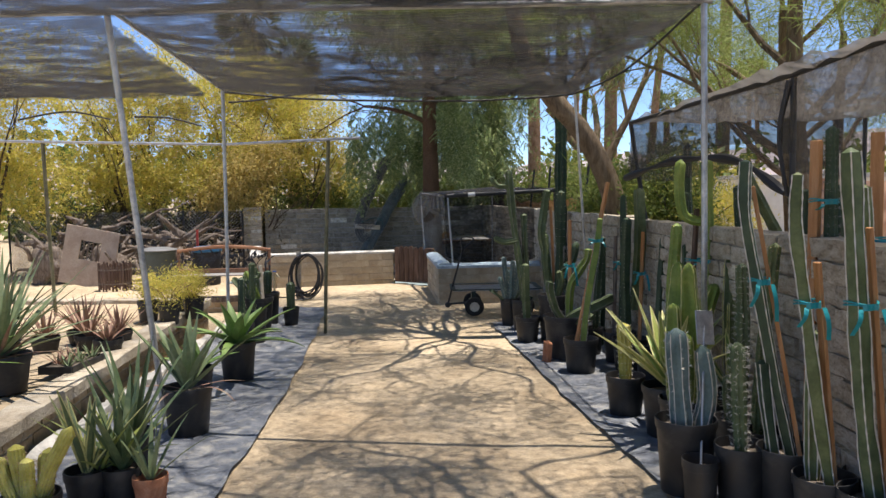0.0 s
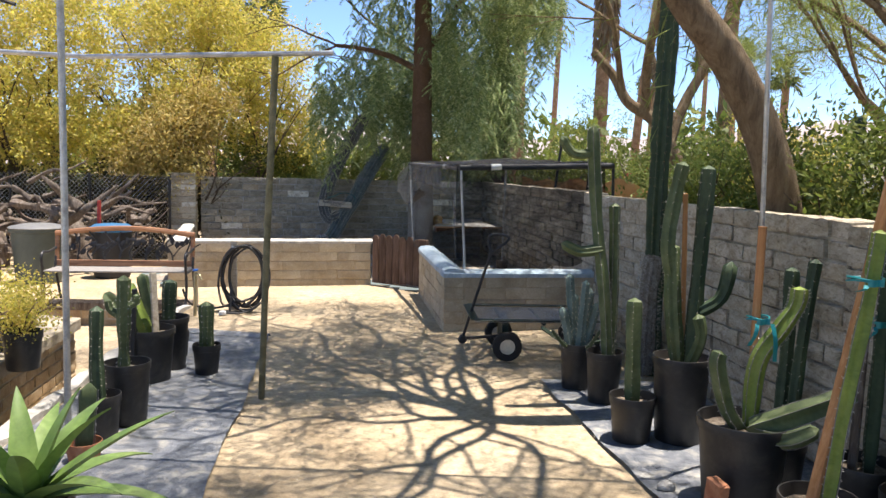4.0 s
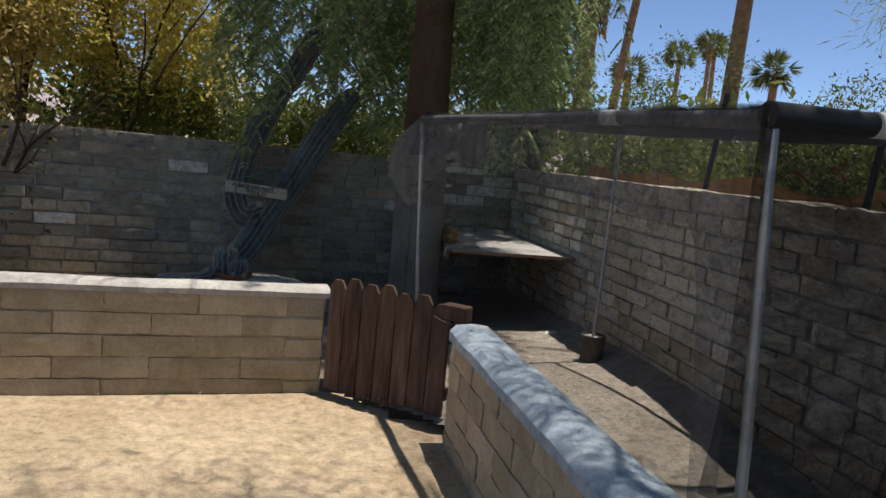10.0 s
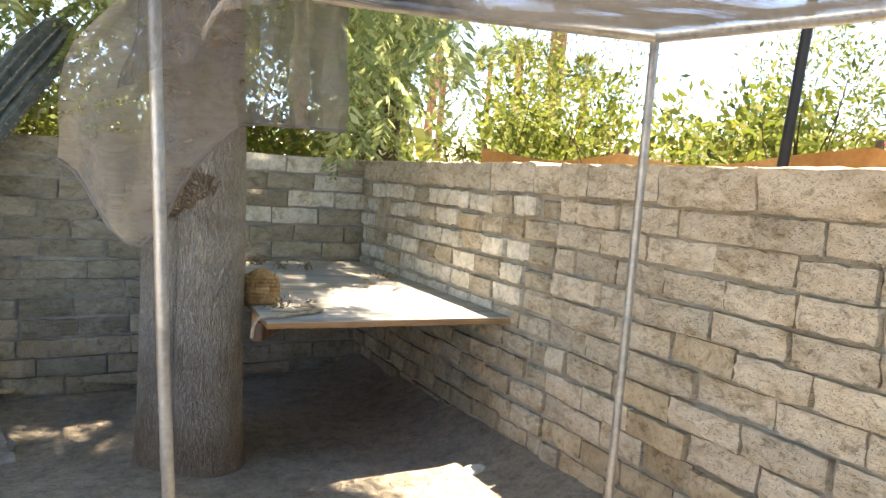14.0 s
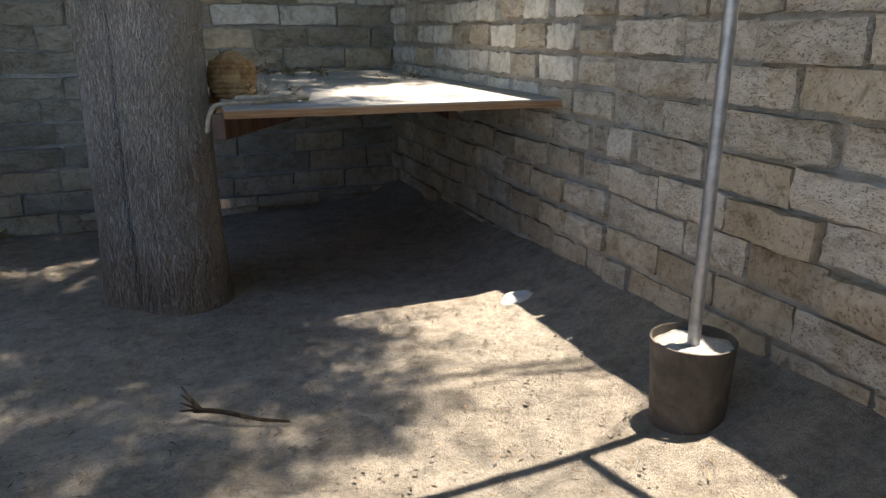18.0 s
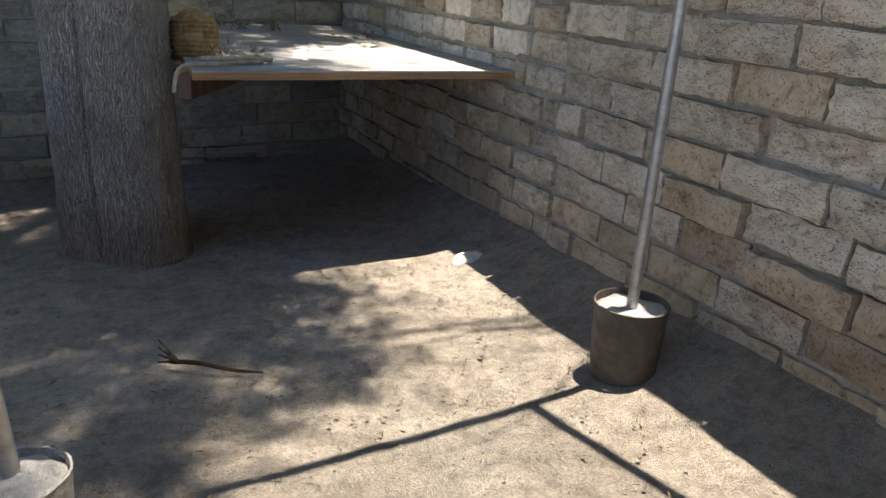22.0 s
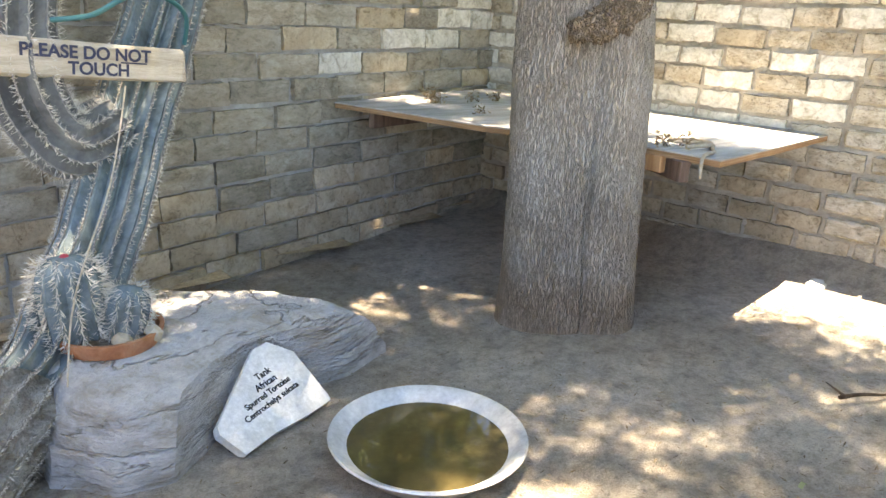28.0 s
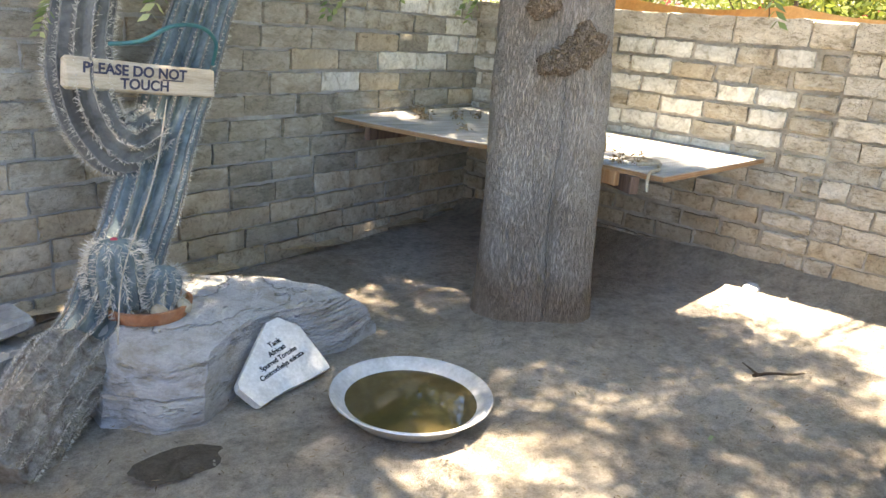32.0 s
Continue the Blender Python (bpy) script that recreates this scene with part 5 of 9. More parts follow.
def blade(long, wide, rise, droop, thick=0.12, n=12, keel=0.35, narrow=0.6, seg_tip=0.0):
    """A thick pointed leaf along +x: its rise in radians, droop as it goes."""
    g, p, a = Geo(), Vector((0, 0, 0)), rise
    for i in range(n + 1):
        s = i / n
        w = wide * (narrow + (1 - narrow) * math.sin(min(1, s * 2.4) * math.pi / 2)) * (1 - s**2.2) + 0.002
        up = Vector((-math.sin(a), 0, math.cos(a)))
        h = wide * thick * (1 - 0.75 * s)
        g.v += [tuple(p + Vector((0, -w / 2, 0)) + up * w * keel * 0.35), tuple(p + up * h * 0.2), tuple(p + Vector((0, w / 2, 0)) + up * w * keel * 0.35), tuple(p - up * h)]
        p = p + Vector((math.cos(a), 0, math.sin(a))) * long / n
        a -= droop / n * (0.4 + 1.2 * s)
    for i in range(n):
        for k in range(4):
            b, c = 4 * i + k, 4 * i + (k + 1) % 4
            g.f.append((b, c, c + 4, b + 4))
    g.f.append((0, 1, 2, 3))
    return g


def rosette(t, z, count, long, wide, rises, droop, mat, name="leaf", at=(0, 0), spin=0.0, margin=None, **kw):
    """Leaves round a heart: outer ones flat, inner ones upright."""
    for k in range(count):
        s = k / max(1, count - 1)
        rise = rises[0] + (rises[1] - rises[0]) * s + rnd.uniform(-0.08, 0.08)
        g = blade(long * rnd.uniform(0.8, 1.1) * (1 - 0.15 * s), wide * rnd.uniform(0.85, 1.1), rise, droop * rnd.uniform(0.6, 1.3) * (1.1 - 0.6 * s), **kw)
        a = spin + k * 2.39996
        leaf = part(name, g, mat, t, at=Matrix.Translation((at[0] + 0.02 * math.cos(a), at[1] + 0.02 * math.sin(a), z)) @ Matrix.Rotation(a, 4, "Z"))
        if margin:
            for side in (0, 2):
                run = [Vector(q) for q in g.v[side::4]]
                part("leaf_margin", Geo().tube(run, [wide * 0.15 * (1 - 0.8 * i / len(run)) for i in range(len(run))], 5), margin, leaf, "cream-yellow leaf margin")


def potted(name, x, y, r, h, label, category, mat=POT_BLACK, group="", z=0.0, turn=0.0):
    t = thing(name, pose(x, y, z + 0.012, 0, 0, turn), label, category, group)
    pot_parts(t, r, h, mat)
    return t


ROW = "potted cacti along the wall"
# row along the long wall, from the wagon towards the start
t = potted("potted_cactus", 1.32, 10.68, 0.135, 0.37, "cluster of blue-green torch cacti in a black pot", "cactus", group=ROW)
for k, (dx, dy, hh) in enumerate(((-0.05, 0.02, 0.62), (0.03, -0.05, 0.58), (0.07, 0.05, 0.5), (-0.01, 0.07, 0.45), (-0.09, -0.03, 0.36), (0.1, -0.02, 0.4))):
    stem(t, [(dx * 0.6, dy * 0.6, 0.3), (dx, dy, 0.3 + hh * 0.5), (dx * 1.5, dy * 1.3, 0.3 + hh)], 0.036, 6, 0.28, CACTUS_BLUE, (0.035, 0.012, SPINE))
for k in range(5):
    a = k * 1.3
    stem(t, [(0.03 * math.cos(a), 0.03 * math.sin(a), 0.31), (0.17 * math.cos(a), 0.17 * math.sin(a), 0.38), (0.32 * math.cos(a), 0.3 * math.sin(a), 0.36 + 0.05 * k)], 0.018, 4, 0.3, CACTUS_DARK, (0.05, 0.01, SPINE))
t = potted("potted_cactus", 1.47, 10.32, 0.14, 0.39, "tall branching green column cactus in a black pot", "cactus", group=ROW)
stem(t, [(0.02, 0, 0.33), (-0.02, 0, 0.8), (-0.1, 0.02, 1.4), (-0.16, 0.0, 2.06)], 0.05, 6, 0.26, CACTUS, (0.06, 0.012, SPINE), True)
stem(t, [(0.05, 0.04, 0.33), (0.05, 0.04, 0.9), (0.03, 0.03, 1.5)], 0.04, 6, 0.26, CACTUS, (0.06, 0.012, SPINE), True)
stem(t, [(-0.15, 0, 1.86), (-0.3, -0.02, 1.86), (-0.39, -0.02, 1.98)], 0.038, 6, 0.26, CACTUS, name="arm")
stem(t, [(-0.06, 0, 1.16), (-0.22, -0.02, 1.14), (-0.36, -0.02, 1.2)], 0.042, 6, 0.26, CACTUS, name="arm")
t = potted("potted_cactus", 1.49, 9.5, 0.15, 0.3, "single green column cactus in a black pot", "cactus", group=ROW)
stem(t, [(0, 0, 0.24), (-0.01, 0, 0.6), (-0.015, 0.01, 0.93)], 0.052, 5, 0.24, CACTUS, (0.05, 0.01, SPINE))
t = potted("potted_cactus", 1.8, 9.52, 0.185, 0.56, "many-stemmed green column cactus with a stake in a black pot", "cactus", group=ROW)
stem(t, [(-0.03, 0, 0.5), (-0.08, 0, 0.9), (-0.1, 0.01, 1.28)], 0.052, 6, 0.25, CACTUS, (0.07, 0.012, SPINE))
stem(t, [(-0.06, 0.02, 0.95), (-0.13, 0.0, 1.25), (-0.1, 0.02, 1.55), (-0.06, 0.0, 1.8)], 0.05, 6, 0.25, CACTUS, (0.07, 0.012, SPINE))
stem(t, [(0.05, 0, 0.5), (0.08, 0.02, 1.1), (0.1, 0.0, 1.78)], 0.05, 6, 0.25, CACTUS_DARK, (0.07, 0.012, SPINE))
stem(t, [(0.09, 0, 0.85), (0.22, -0.02, 0.95), (0.27, -0.02, 1.18)], 0.045, 6, 0.25, CACTUS_DARK, name="arm")
stem(t, [(0.03, -0.04, 0.5), (0.08, -0.1, 0.7), (0.05, -0.1, 0.85)], 0.04, 6, 0.25, CACTUS)
bar(t, (0.02, 0.05, 0.42), (-0.02, 0.06, 1.6), 0.03, 0.03, WOOD_STAKE, "stake")
t = potted("potted_cactus", 1.84, 8.58, 0.235, 0.46, "sprawling pale green cactus tied to a stake, large black pot", "cactus", group=ROW)
stem(t, [(0.0, 0, 0.38), (-0.1, -0.02, 0.52), (-0.16, -0.02, 0.74), (-0.15, -0.02, 0.82)], 0.045, 5, 0.3, CACTUS, (0.05, 0.01, SPINE), True)
stem(t, [(0.03, -0.05, 0.42), (0.16, -0.12, 0.5), (0.36, -0.16, 0.6), (0.5, -0.12, 0.66)], 0.062, 5, 0.3, CACTUS, None, True)
stem(t, [(0.02, -0.04, 0.4), (0.14, -0.2, 0.42), (0.26, -0.26, 0.5)], 0.05, 5, 0.3, CACTUS, None, True)
stem(t, [(0.04, 0.02, 0.4), (0.06, 0.02, 0.75), (0.16, 0.0, 0.94), (0.23, 0.0, 1.06), (0.24, 0.0, 1.16)], 0.045, 6, 0.26, CACTUS_LIME, (0.05, 0.012, SPINE), True)
bar(t, (0.05, 0.06, 0.36), (0.06, 0.07, 1.46), 0.04, 0.02, WOOD_STAKE, "stake")
ribbon(t, (0.05, 0.03, 0.98), 0.055, 0.2)
t = potted("potted_cactus", 2.14, 8.78, 0.13, 0.29, "slim dark column cactus in a small black pot", "cactus", group=ROW)
stem(t, [(0.04, 0.0, 0.22), (0.07, 0.02, 0.7), (0.13, 0.04, 1.28)], 0.036, 6, 0.26, CACTUS_DARK, (0.06, 0.01, SPINE))
t = potted("potted_cactus", 1.92, 7.92, 0.17, 0.335, "thorny green cactus on a leaning orange stake in a black pot", "cactus", group=ROW)
stem(t, [(0.02, -0.02, 0.28), (0.07, 0.0, 0.7), (0.16, 0.04, 1.18), (0.2, 0.05, 1.5)], 0.042, 4, 0.38, CACTUS_LIME, (0.045, 0.014, SPINE), True)
bar(t, (-0.05, -0.02, 0.26), (0.28, 0.1, 1.84), 0.05, 0.025, WOOD_STAKE, "stake")
ribbon(t, (0.15, 0.05, 1.28), 0.07, 0.05)
t = potted("potted_cactus", 2.37, 8.38, 0.17, 0.32, "dark toothed cactus tied to a grey stake in a black pot", "cactus", group=ROW)
stem(t, [(0.02, 0, 0.26), (0.04, 0.02, 0.9), (0.05, 0.03, 1.72)], 0.042, 4, 0.36, CACTUS_DARK, (0.04, 0.013, SPINE))
bar(t, (-0.05, 0.02, 0.24), (-0.03, 0.03, 1.3), 0.045, 0.02, WOOD_GREY, "stake")
ribbon(t, (0.0, 0.02, 1.02), 0.06, 0.1)
t = potted("potted_cactus", 2.4, 7.96, 0.175, 0.33, "dark flat-headed cactus tied to an orange stake in a black pot", "cactus", group=ROW)
stem(t, [(-0.02, 0, 0.27), (-0.04, 0.02, 0.9), (-0.02, 0.02, 1.5)], 0.05, 4, 0.36, CACTUS_DARK, (0.05, 0.012, SPINE))
stem(t, [(0.04, 0, 0.6), (0.1, 0.02, 1.2), (0.09, 0.02, 1.78)], 0.06, 4, 0.45, CACTUS, None, False)
bar(t, (0.08, -0.05, 0.26), (0.12, -0.03, 1.36), 0.04, 0.02, WOOD_STAKE, "stake")
ribbon(t, (0.09, -0.02, 0.96), 0.06, 0.16)
t = potted("potted_cactus", 2.52, 7.62, 0.135, 0.28, "slim green column cactus in a black pot against the wall", "cactus", group=ROW)
stem(t, [(0.05, 0, 0.2), (0.1, 0.02, 0.7), (0.14, 0.03, 1.33)], 0.048, 6, 0.2, CACTUS_DARK, (0.06, 0.008, SPINE))
t = potted("potted_cactus", 2.66, 7.07, 0.15, 0.28, "slim dark column cactus with a tag in a black pot", "cactus", group=ROW)
stem(t, [(0.02, 0, 0.2), (0.04, 0.0, 0.7), (0.03, -0.04, 1.3)], 0.034, 6, 0.24, CACTUS_DARK, (0.06, 0.008, SPINE))
stem(t, [(0.1, 0.06, 0.2), (0.13, 0.1, 0.6), (0.13, 0.1, 1.1)], 0.03, 6, 0.24, CACTUS_DARK)
part("tag", Geo().box((0, 0, 0), (0.09, 0.003, 0.07), pose(-0.09, -0.13, 0.3, -20, 0, -10), 0.001), SHED_WHITE, t, "blank white plant tag")
t = potted("potted_cactus", 2.09, 6.5, 0.155, 0.31, "short golden-spined column cactus in a black pot", "cactus", group=ROW)
stem(t, [(0, 0, 0.25), (-0.005, 0, 0.5), (-0.02, 0.0, 0.72)], 0.052, 11, 0.14, CACTUS_GOLD, (0.022, 0.018, SPINE))
t = potted("potted_cactus", 2.42, 6.32, 0.16, 0.3, "yellow-green column cactus in a black pot", "cactus", group=ROW)
stem(t, [(0, 0, 0.22), (-0.02, 0.0, 0.8), (0.02, 0.0, 1.5)], 0.044, 7, 0.2, CACTUS_LIME, (0.04, 0.014, SPINE_DARK))
t = potted("potted_cactus", 2.7, 6.5, 0.16, 0.3, "tall yellow-green armed cactus tied to a brown stake", "cactus", group=ROW)
stem(t, [(0, 0, 0.22), (0.02, 0.0, 1.0), (0.0, 0.0, 1.98)], 0.05, 6, 0.24, CACTUS_LIME, (0.05, 0.012, SPINE_DARK))
stem(t, [(-0.02, 0, 1.5), (-0.16, 0, 1.55), (-0.2, 0.0, 1.75), (-0.19, 0, 1.98)], 0.042, 6, 0.24, CACTUS_LIME, name="arm")
stem(t, [(0.05, -0.05, 0.6), (0.2, -0.2, 0.9), (0.26, -0.24, 1.15)], 0.05, 6, 0.24, CACTUS_LIME, name="arm")
stem(t, [(0.0, -0.05, 0.5), (-0.05, -0.22, 0.8), (0.0, -0.26, 1.05)], 0.048, 6, 0.24, CACTUS_LIME, name="arm")
bar(t, (-0.14, 0, 0.22), (-0.06, 0.02, 1.6), 0.05, 0.025, WOOD_RED, "stake")
ribbon(t, (-0.04, 0, 1.2), 0.11, 0.04)
# the variegated agave and broad cacti
t = potted("potted_agave", 2.3, 5.98, 0.19, 0.36, "variegated yellow-edged agave crowding a broad green cactus", "agave", group=ROW)
rosette(t, 0.36, 15, 0.78, 0.078, (0.55, 1.3), 0.22, AGAVE_LIME, spin=0.5, margin=AGAVE_CREAM)
rosette(t, 0.36, 8, 0.6, 0.07, (0.7, 1.35), 0.25, AGAVE, spin=1.7, margin=AGAVE_CREAM)


def lobe(t, pts, r, mat=CACTUS_LIME, ribs=4):
    """A fleshy wing-ribbed stem, pointed, with small pale teeth along its edges."""
    stem(t, pts, r, ribs, 0.62, mat, (0.028, 0.008, SPINE), AGAVE_CREAM, swell=0.05, taper=0.42, foot=0.7)


t = potted("potted_cactus", 2.34, 5.72, 0.17, 0.34, "bright green broad wing-ribbed cactus in a black pot", "cactus", group=ROW)
lobe(t, [(0.0, 0.05, 0.28), (-0.01, 0.12, 0.75), (0.0, 0.14, 1.25)], 0.085)
lobe(t, [(0.04, -0.03, 0.28), (0.04, -0.02, 0.75), (0.01, -0.06, 1.26)], 0.088)
lobe(t, [(-0.06, -0.06, 0.28), (-0.08, -0.06, 0.7), (-0.09, -0.06, 0.99)], 0.07)
lobe(t, [(-0.02, -0.12, 0.28), (-0.02, -0.14, 0.55), (-0.02, -0.14, 0.8)], 0.055)
t = potted("potted_cactus", 2.72, 5.85, 0.17, 0.34, "yellow-green arching wing-ribbed cactus against the wall", "cactus", group=ROW)
for p1, p2, r in (((0.08, 0.1, 0.85), (0.25, 0.22, 1.38), 0.066), ((0.0, 0.12, 0.8), (0.06, 0.3, 1.26), 0.062), ((0.12, 0.0, 0.7), (0.2, 0.02, 1.12), 0.06), ((-0.02, -0.02, 0.65), (-0.02, 0.0, 0.98), 0.06), ((0.1, -0.1, 0.6), (0.15, -0.16, 0.92), 0.058)):
    lobe(t, [(p1[0] * 0.3, p1[1] * 0.3, 0.28), p1, p2], r, CACTUS_OLIVE)
rosette(t, 0.3, 7, 0.6, 0.075, (0.85, 1.3), 0.2, AGAVE, spin=2.2, margin=AGAVE_CREAM)
t = potted("potted_cactus", 2.15, 4.94, 0.175, 0.43, "ribbed blue-green cactus with curling spines in a black pot", "cactus", group=ROW)
stem(t, [(-0.02, 0, 0.36), (-0.04, 0, 0.62), (-0.06, 0.0, 0.95)], 0.062, 7, 0.3, CACTUS_BLUE, (0.026, 0.024, SPINE), SPINE)
stem(t, [(0.09, 0.03, 0.36), (0.13, 0.04, 0.55), (0.1, 0.05, 0.84)], 0.055, 5, 0.36, CACTUS_BLUE, (0.035, 0.014, SPINE), SPINE)
t = potted("potted_rod", 2.16, 4.68, 0.1, 0.28, "small black pot holding a leaning grey rod with a blank plate", "plant pot", group=ROW)
part("rod", Geo().tube([(0, 0, 0.1), (0.13, 0.4, 0.95)], 0.007, 8), PIPE, t)
part("plate", Geo().box((0, 0, 0), (0.12, 0.006, 0.2), pose(0.13, 0.39, 0.93, -14, 5, 20), 0.002), PIPE, t, "blank grey metal plate")
t = potted("potted_cactus", 2.39, 4.72, 0.145, 0.35, "short long-spined green column cactus in a black pot", "cactus", group=ROW)
stem(t, [(0.0, 0, 0.28), (-0.01, 0.02, 0.6), (-0.01, 0.05, 0.9)], 0.04, 8, 0.24, CACTUS, (0.03, 0.034, SPINE))
t = potted("potted_cactus", 2.55, 5.25, 0.15, 0.34, "tall long-spined green column cactus in a black pot", "cactus", group=ROW)
stem(t, [(0.01, 0, 0.28), (0.02, 0, 0.8), (0.01, 0.0, 1.29)], 0.04, 8, 0.24, CACTUS, (0.03, 0.034, SPINE))
stem(t, [(-0.05, -0.03, 0.28), (-0.08, -0.05, 0.45), (-0.08, -0.06, 0.62)], 0.035, 8, 0.24, CACTUS, (0.03, 0.03, SPINE))
t = potted("potted_cactus", 2.68, 5.12, 0.13, 0.3, "leaning red-spined green column cactus in a black pot", "cactus", group=ROW)
stem(t, [(-0.07, 0, 0.24), (-0.04, 0, 0.75), (0.03, 0.0, 1.42)], 0.04, 8, 0.24, CACTUS_OLIVE, (0.03, 0.03, SPINE_DARK))
t = potted("potted_cactus", 2.84, 5.5, 0.13, 0.3, "smooth dark green column cactus leaning on the wall", "cactus", group=ROW)
stem(t, [(-0.06, 0, 0.24), (0.0, 0.02, 0.8), (0.08, 0.04, 1.38)], 0.042, 6, 0.22, CACTUS_DARK, (0.06, 0.008, SPINE))
t = potted("potted_cactus", 2.6, 4.64, 0.155, 0.36, "tall white-edged column cactus leaning on an orange stake", "cactus", group=ROW)
stem(t, [(0.03, 0, 0.28), (-0.06, 0, 0.7), (-0.165, 0.0, 1.25), (-0.225, 0.01, 1.62), (-0.22, 0.02, 1.89)], 0.034, 4, 0.28, CACTUS_DARK, (0.07, 0.007, SPINE), SPINE, swell=0.08)
bar(t, (0.07, -0.02, 0.28), (-0.17, 0.06, 1.75), 0.05, 0.022, WOOD_STAKE, "stake", "orange wooden stake")
ribbon(t, (-0.15, 0.01, 1.25), 0.052, 0.2)
stem(t, [(-0.07, -0.02, 0.28), (-0.11, -0.0, 0.6), (-0.13, 0.01, 0.83)], 0.034, 4, 0.28, CACTUS_DARK, (0.07, 0.007, SPINE), SPINE)
t = potted("potted_cactus", 2.64, 4.28, 0.15, 0.34, "tall thick column cactus with pale ribs in a black pot", "cactus", group=ROW)
stem(t, [(0.03, 0, 0.26), (-0.04, 0, 0.7), (-0.1, 0.01, 1.18), (-0.14, 0.03, 1.55), (-0.13, 0.04, 1.81)], 0.039, 4, 0.26, CACTUS_OLIVE, (0.07, 0.007, SPINE), SPINE, swell=0.09)
bar(t, (0.06, 0.03, 0.26), (-0.05, 0.0, 1.38), 0.042, 0.02, WOOD_STAKE, "stake", "orange wooden stake")
ribbon(t, (-0.09, 0.01, 1.18), 0.058, 0.16)
stem(t, [(-0.02, 0.08, 0.28), (-0.01, 0.12, 0.7), (0.0, 0.14, 1.03)], 0.036, 6, 0.24, CACTUS_OLIVE, (0.07, 0.007, SPINE), SPINE)
t = potted("potted_cactus", 2.77, 4.09, 0.15, 0.34, "tall thick column cactus tied to a stake at the path's start", "cactus", group=ROW)
stem(t, [(0.02, 0, 0.26), (-0.04, 0, 0.7), (-0.09, -0.01, 1.3), (-0.13, -0.01, 1.91)], 0.042, 4, 0.26, CACTUS, (0.07, 0.007, SPINE), SPINE, swell=0.08)
bar(t, (0.08, 0.02, 0.26), (-0.02, 0.03, 1.55), 0.045, 0.022, WOOD_STAKE, "stake", "orange wooden stake")
ribbon(t, (-0.06, 0.01, 1.2), 0.07, 0.2)
t = potted("potted_cactus", 2.86, 4.88, 0.15, 0.3, "dark long-spined column cactus tied to a brown post", "cactus", group=ROW)
stem(t, [(0.06, 0.02, 0.24), (0.07, 0.03, 1.0), (0.08, 0.05, 2.08)], 0.036, 9, 0.22, CACTUS_DARK, (0.035, 0.026, SPINE_GREY))
bar(t, (-0.03, 0.04, 0.2), (0.0, 0.06, 2.0), 0.055, 0.04, WOOD_STAKE, "post", "brown wooden post")
ribbon(t, (0.04, 0.05, 1.66), 0.075, 0.06)
t = potted("potted_cactus", 2.95, 4.42, 0.15, 0.3, "round-headed green column cactus beside a brown post", "cactus", group=ROW)
stem(t, [(0.0, 0.02, 0.24), (-0.03, 0.04, 1.0), (-0.06, 0.06, 1.75)], 0.042, 6, 0.24, CACTUS_OLIVE, (0.05, 0.008, SPINE), SPINE)
bar(t, (0.08, 0.2, 0.0), (0.12, 0.28, 2.02), 0.065, 0.045, WOOD_STAKE, "post", "brown wooden post")
ribbon(t, (0.02, 0.1, 1.46), 0.1, 0.06)
# the big dark columns growing by the wall
t = thing("saguaro", (2.08, 11.25, 0), "very tall dark column cactus with a grey spiny base", "cactus")
stem(t, [(0, 0, -0.02), (-0.02, 0, 1.3), (0.0, 0, 3.0), (0.05, 0, 5.2)], 0.085, 9, 0.28, CACTUS_DARK, (0.08, 0.03, SPINE_DARK), n=70)
stem(t, [(-0.06, -0.03, 0), (-0.07, -0.04, 0.6), (-0.03, -0.03, 1.05)], 0.085, 11, 0.2, CACTUS_OLD, (0.03, 0.05, SPINE), name="base")
t = thing("column_cactus", (2.3, 9.2, 0), "slim dark column cactus growing beside the wall", "cactus")
stem(t, [(0, 0, 0), (0.02, 0, 0.6), (0.02, 0, 1.2)], 0.045, 6, 0.24, CACTUS_DARK, (0.06, 0.01, SPINE))
for x, y, h in ((3.05, 8.4, 1.75), (3.25, 7.4, 1.8), (3.3, 9.3, 2.3), (3.5, 6.6, 1.75), (3.8, 7.6, 1.8), (3.62, 6.1, 1.7), (3.3, 10.4, 2.2), (3.45, 5.9, 1.78)):
    t = thing("column_cactus", (x, y, 0), "dark column cactus standing behind the long wall", "cactus", "columns behind the wall")
    stem(t, [(0, 0, 0), (0.02, 0.02, h * 0.5), (0.0, 0.03, h)], 0.045, 7, 0.24, CACTUS_DARK, (0.08, 0.012, SPINE))
t = thing("column_cactus", (3.9, 8.3, 0), "leaning green column cactus behind the long wall", "cactus", "columns behind the wall")
stem(t, [(0.3, 0, 0), (0.15, 0, 1.0), (-0.35, 0, 2.0)], 0.06, 6, 0.24, CACTUS, (0.08, 0.012, SPINE))

# left side: pots on the weed cloth
LEFT = "potted plants on the weed cloth"
t = potted("potted_cactus", -1.69, 10.8, 0.115, 0.25, "small spiny barrel column in a black pot", "cactus", group=LEFT)
stem(t, [(0, 0, 0.2), (0, 0, 0.4), (0.0, 0, 0.6)], 0.062, 11, 0.14, CACTUS, (0.028, 0.016, SPINE))
t = potted("potted_cactus", -2.08, 10.58, 0.205, 0.42, "pale-tipped cactus, a stake and a batten in a big black pot", "cactus", group=LEFT)
stem(t, [(0, 0, 0.36), (-0.08, 0, 0.55), (-0.16, 0, 0.78)], 0.06, 5, 0.3, CACTUS_LIME, (0.05, 0.012, SPINE))
stem(t, [(-0.08, 0.02, 0.38), (-0.22, 0.02, 0.55), (-0.36, 0.04, 0.68)], 0.07, 4, 0.5, CACTUS, None, True)
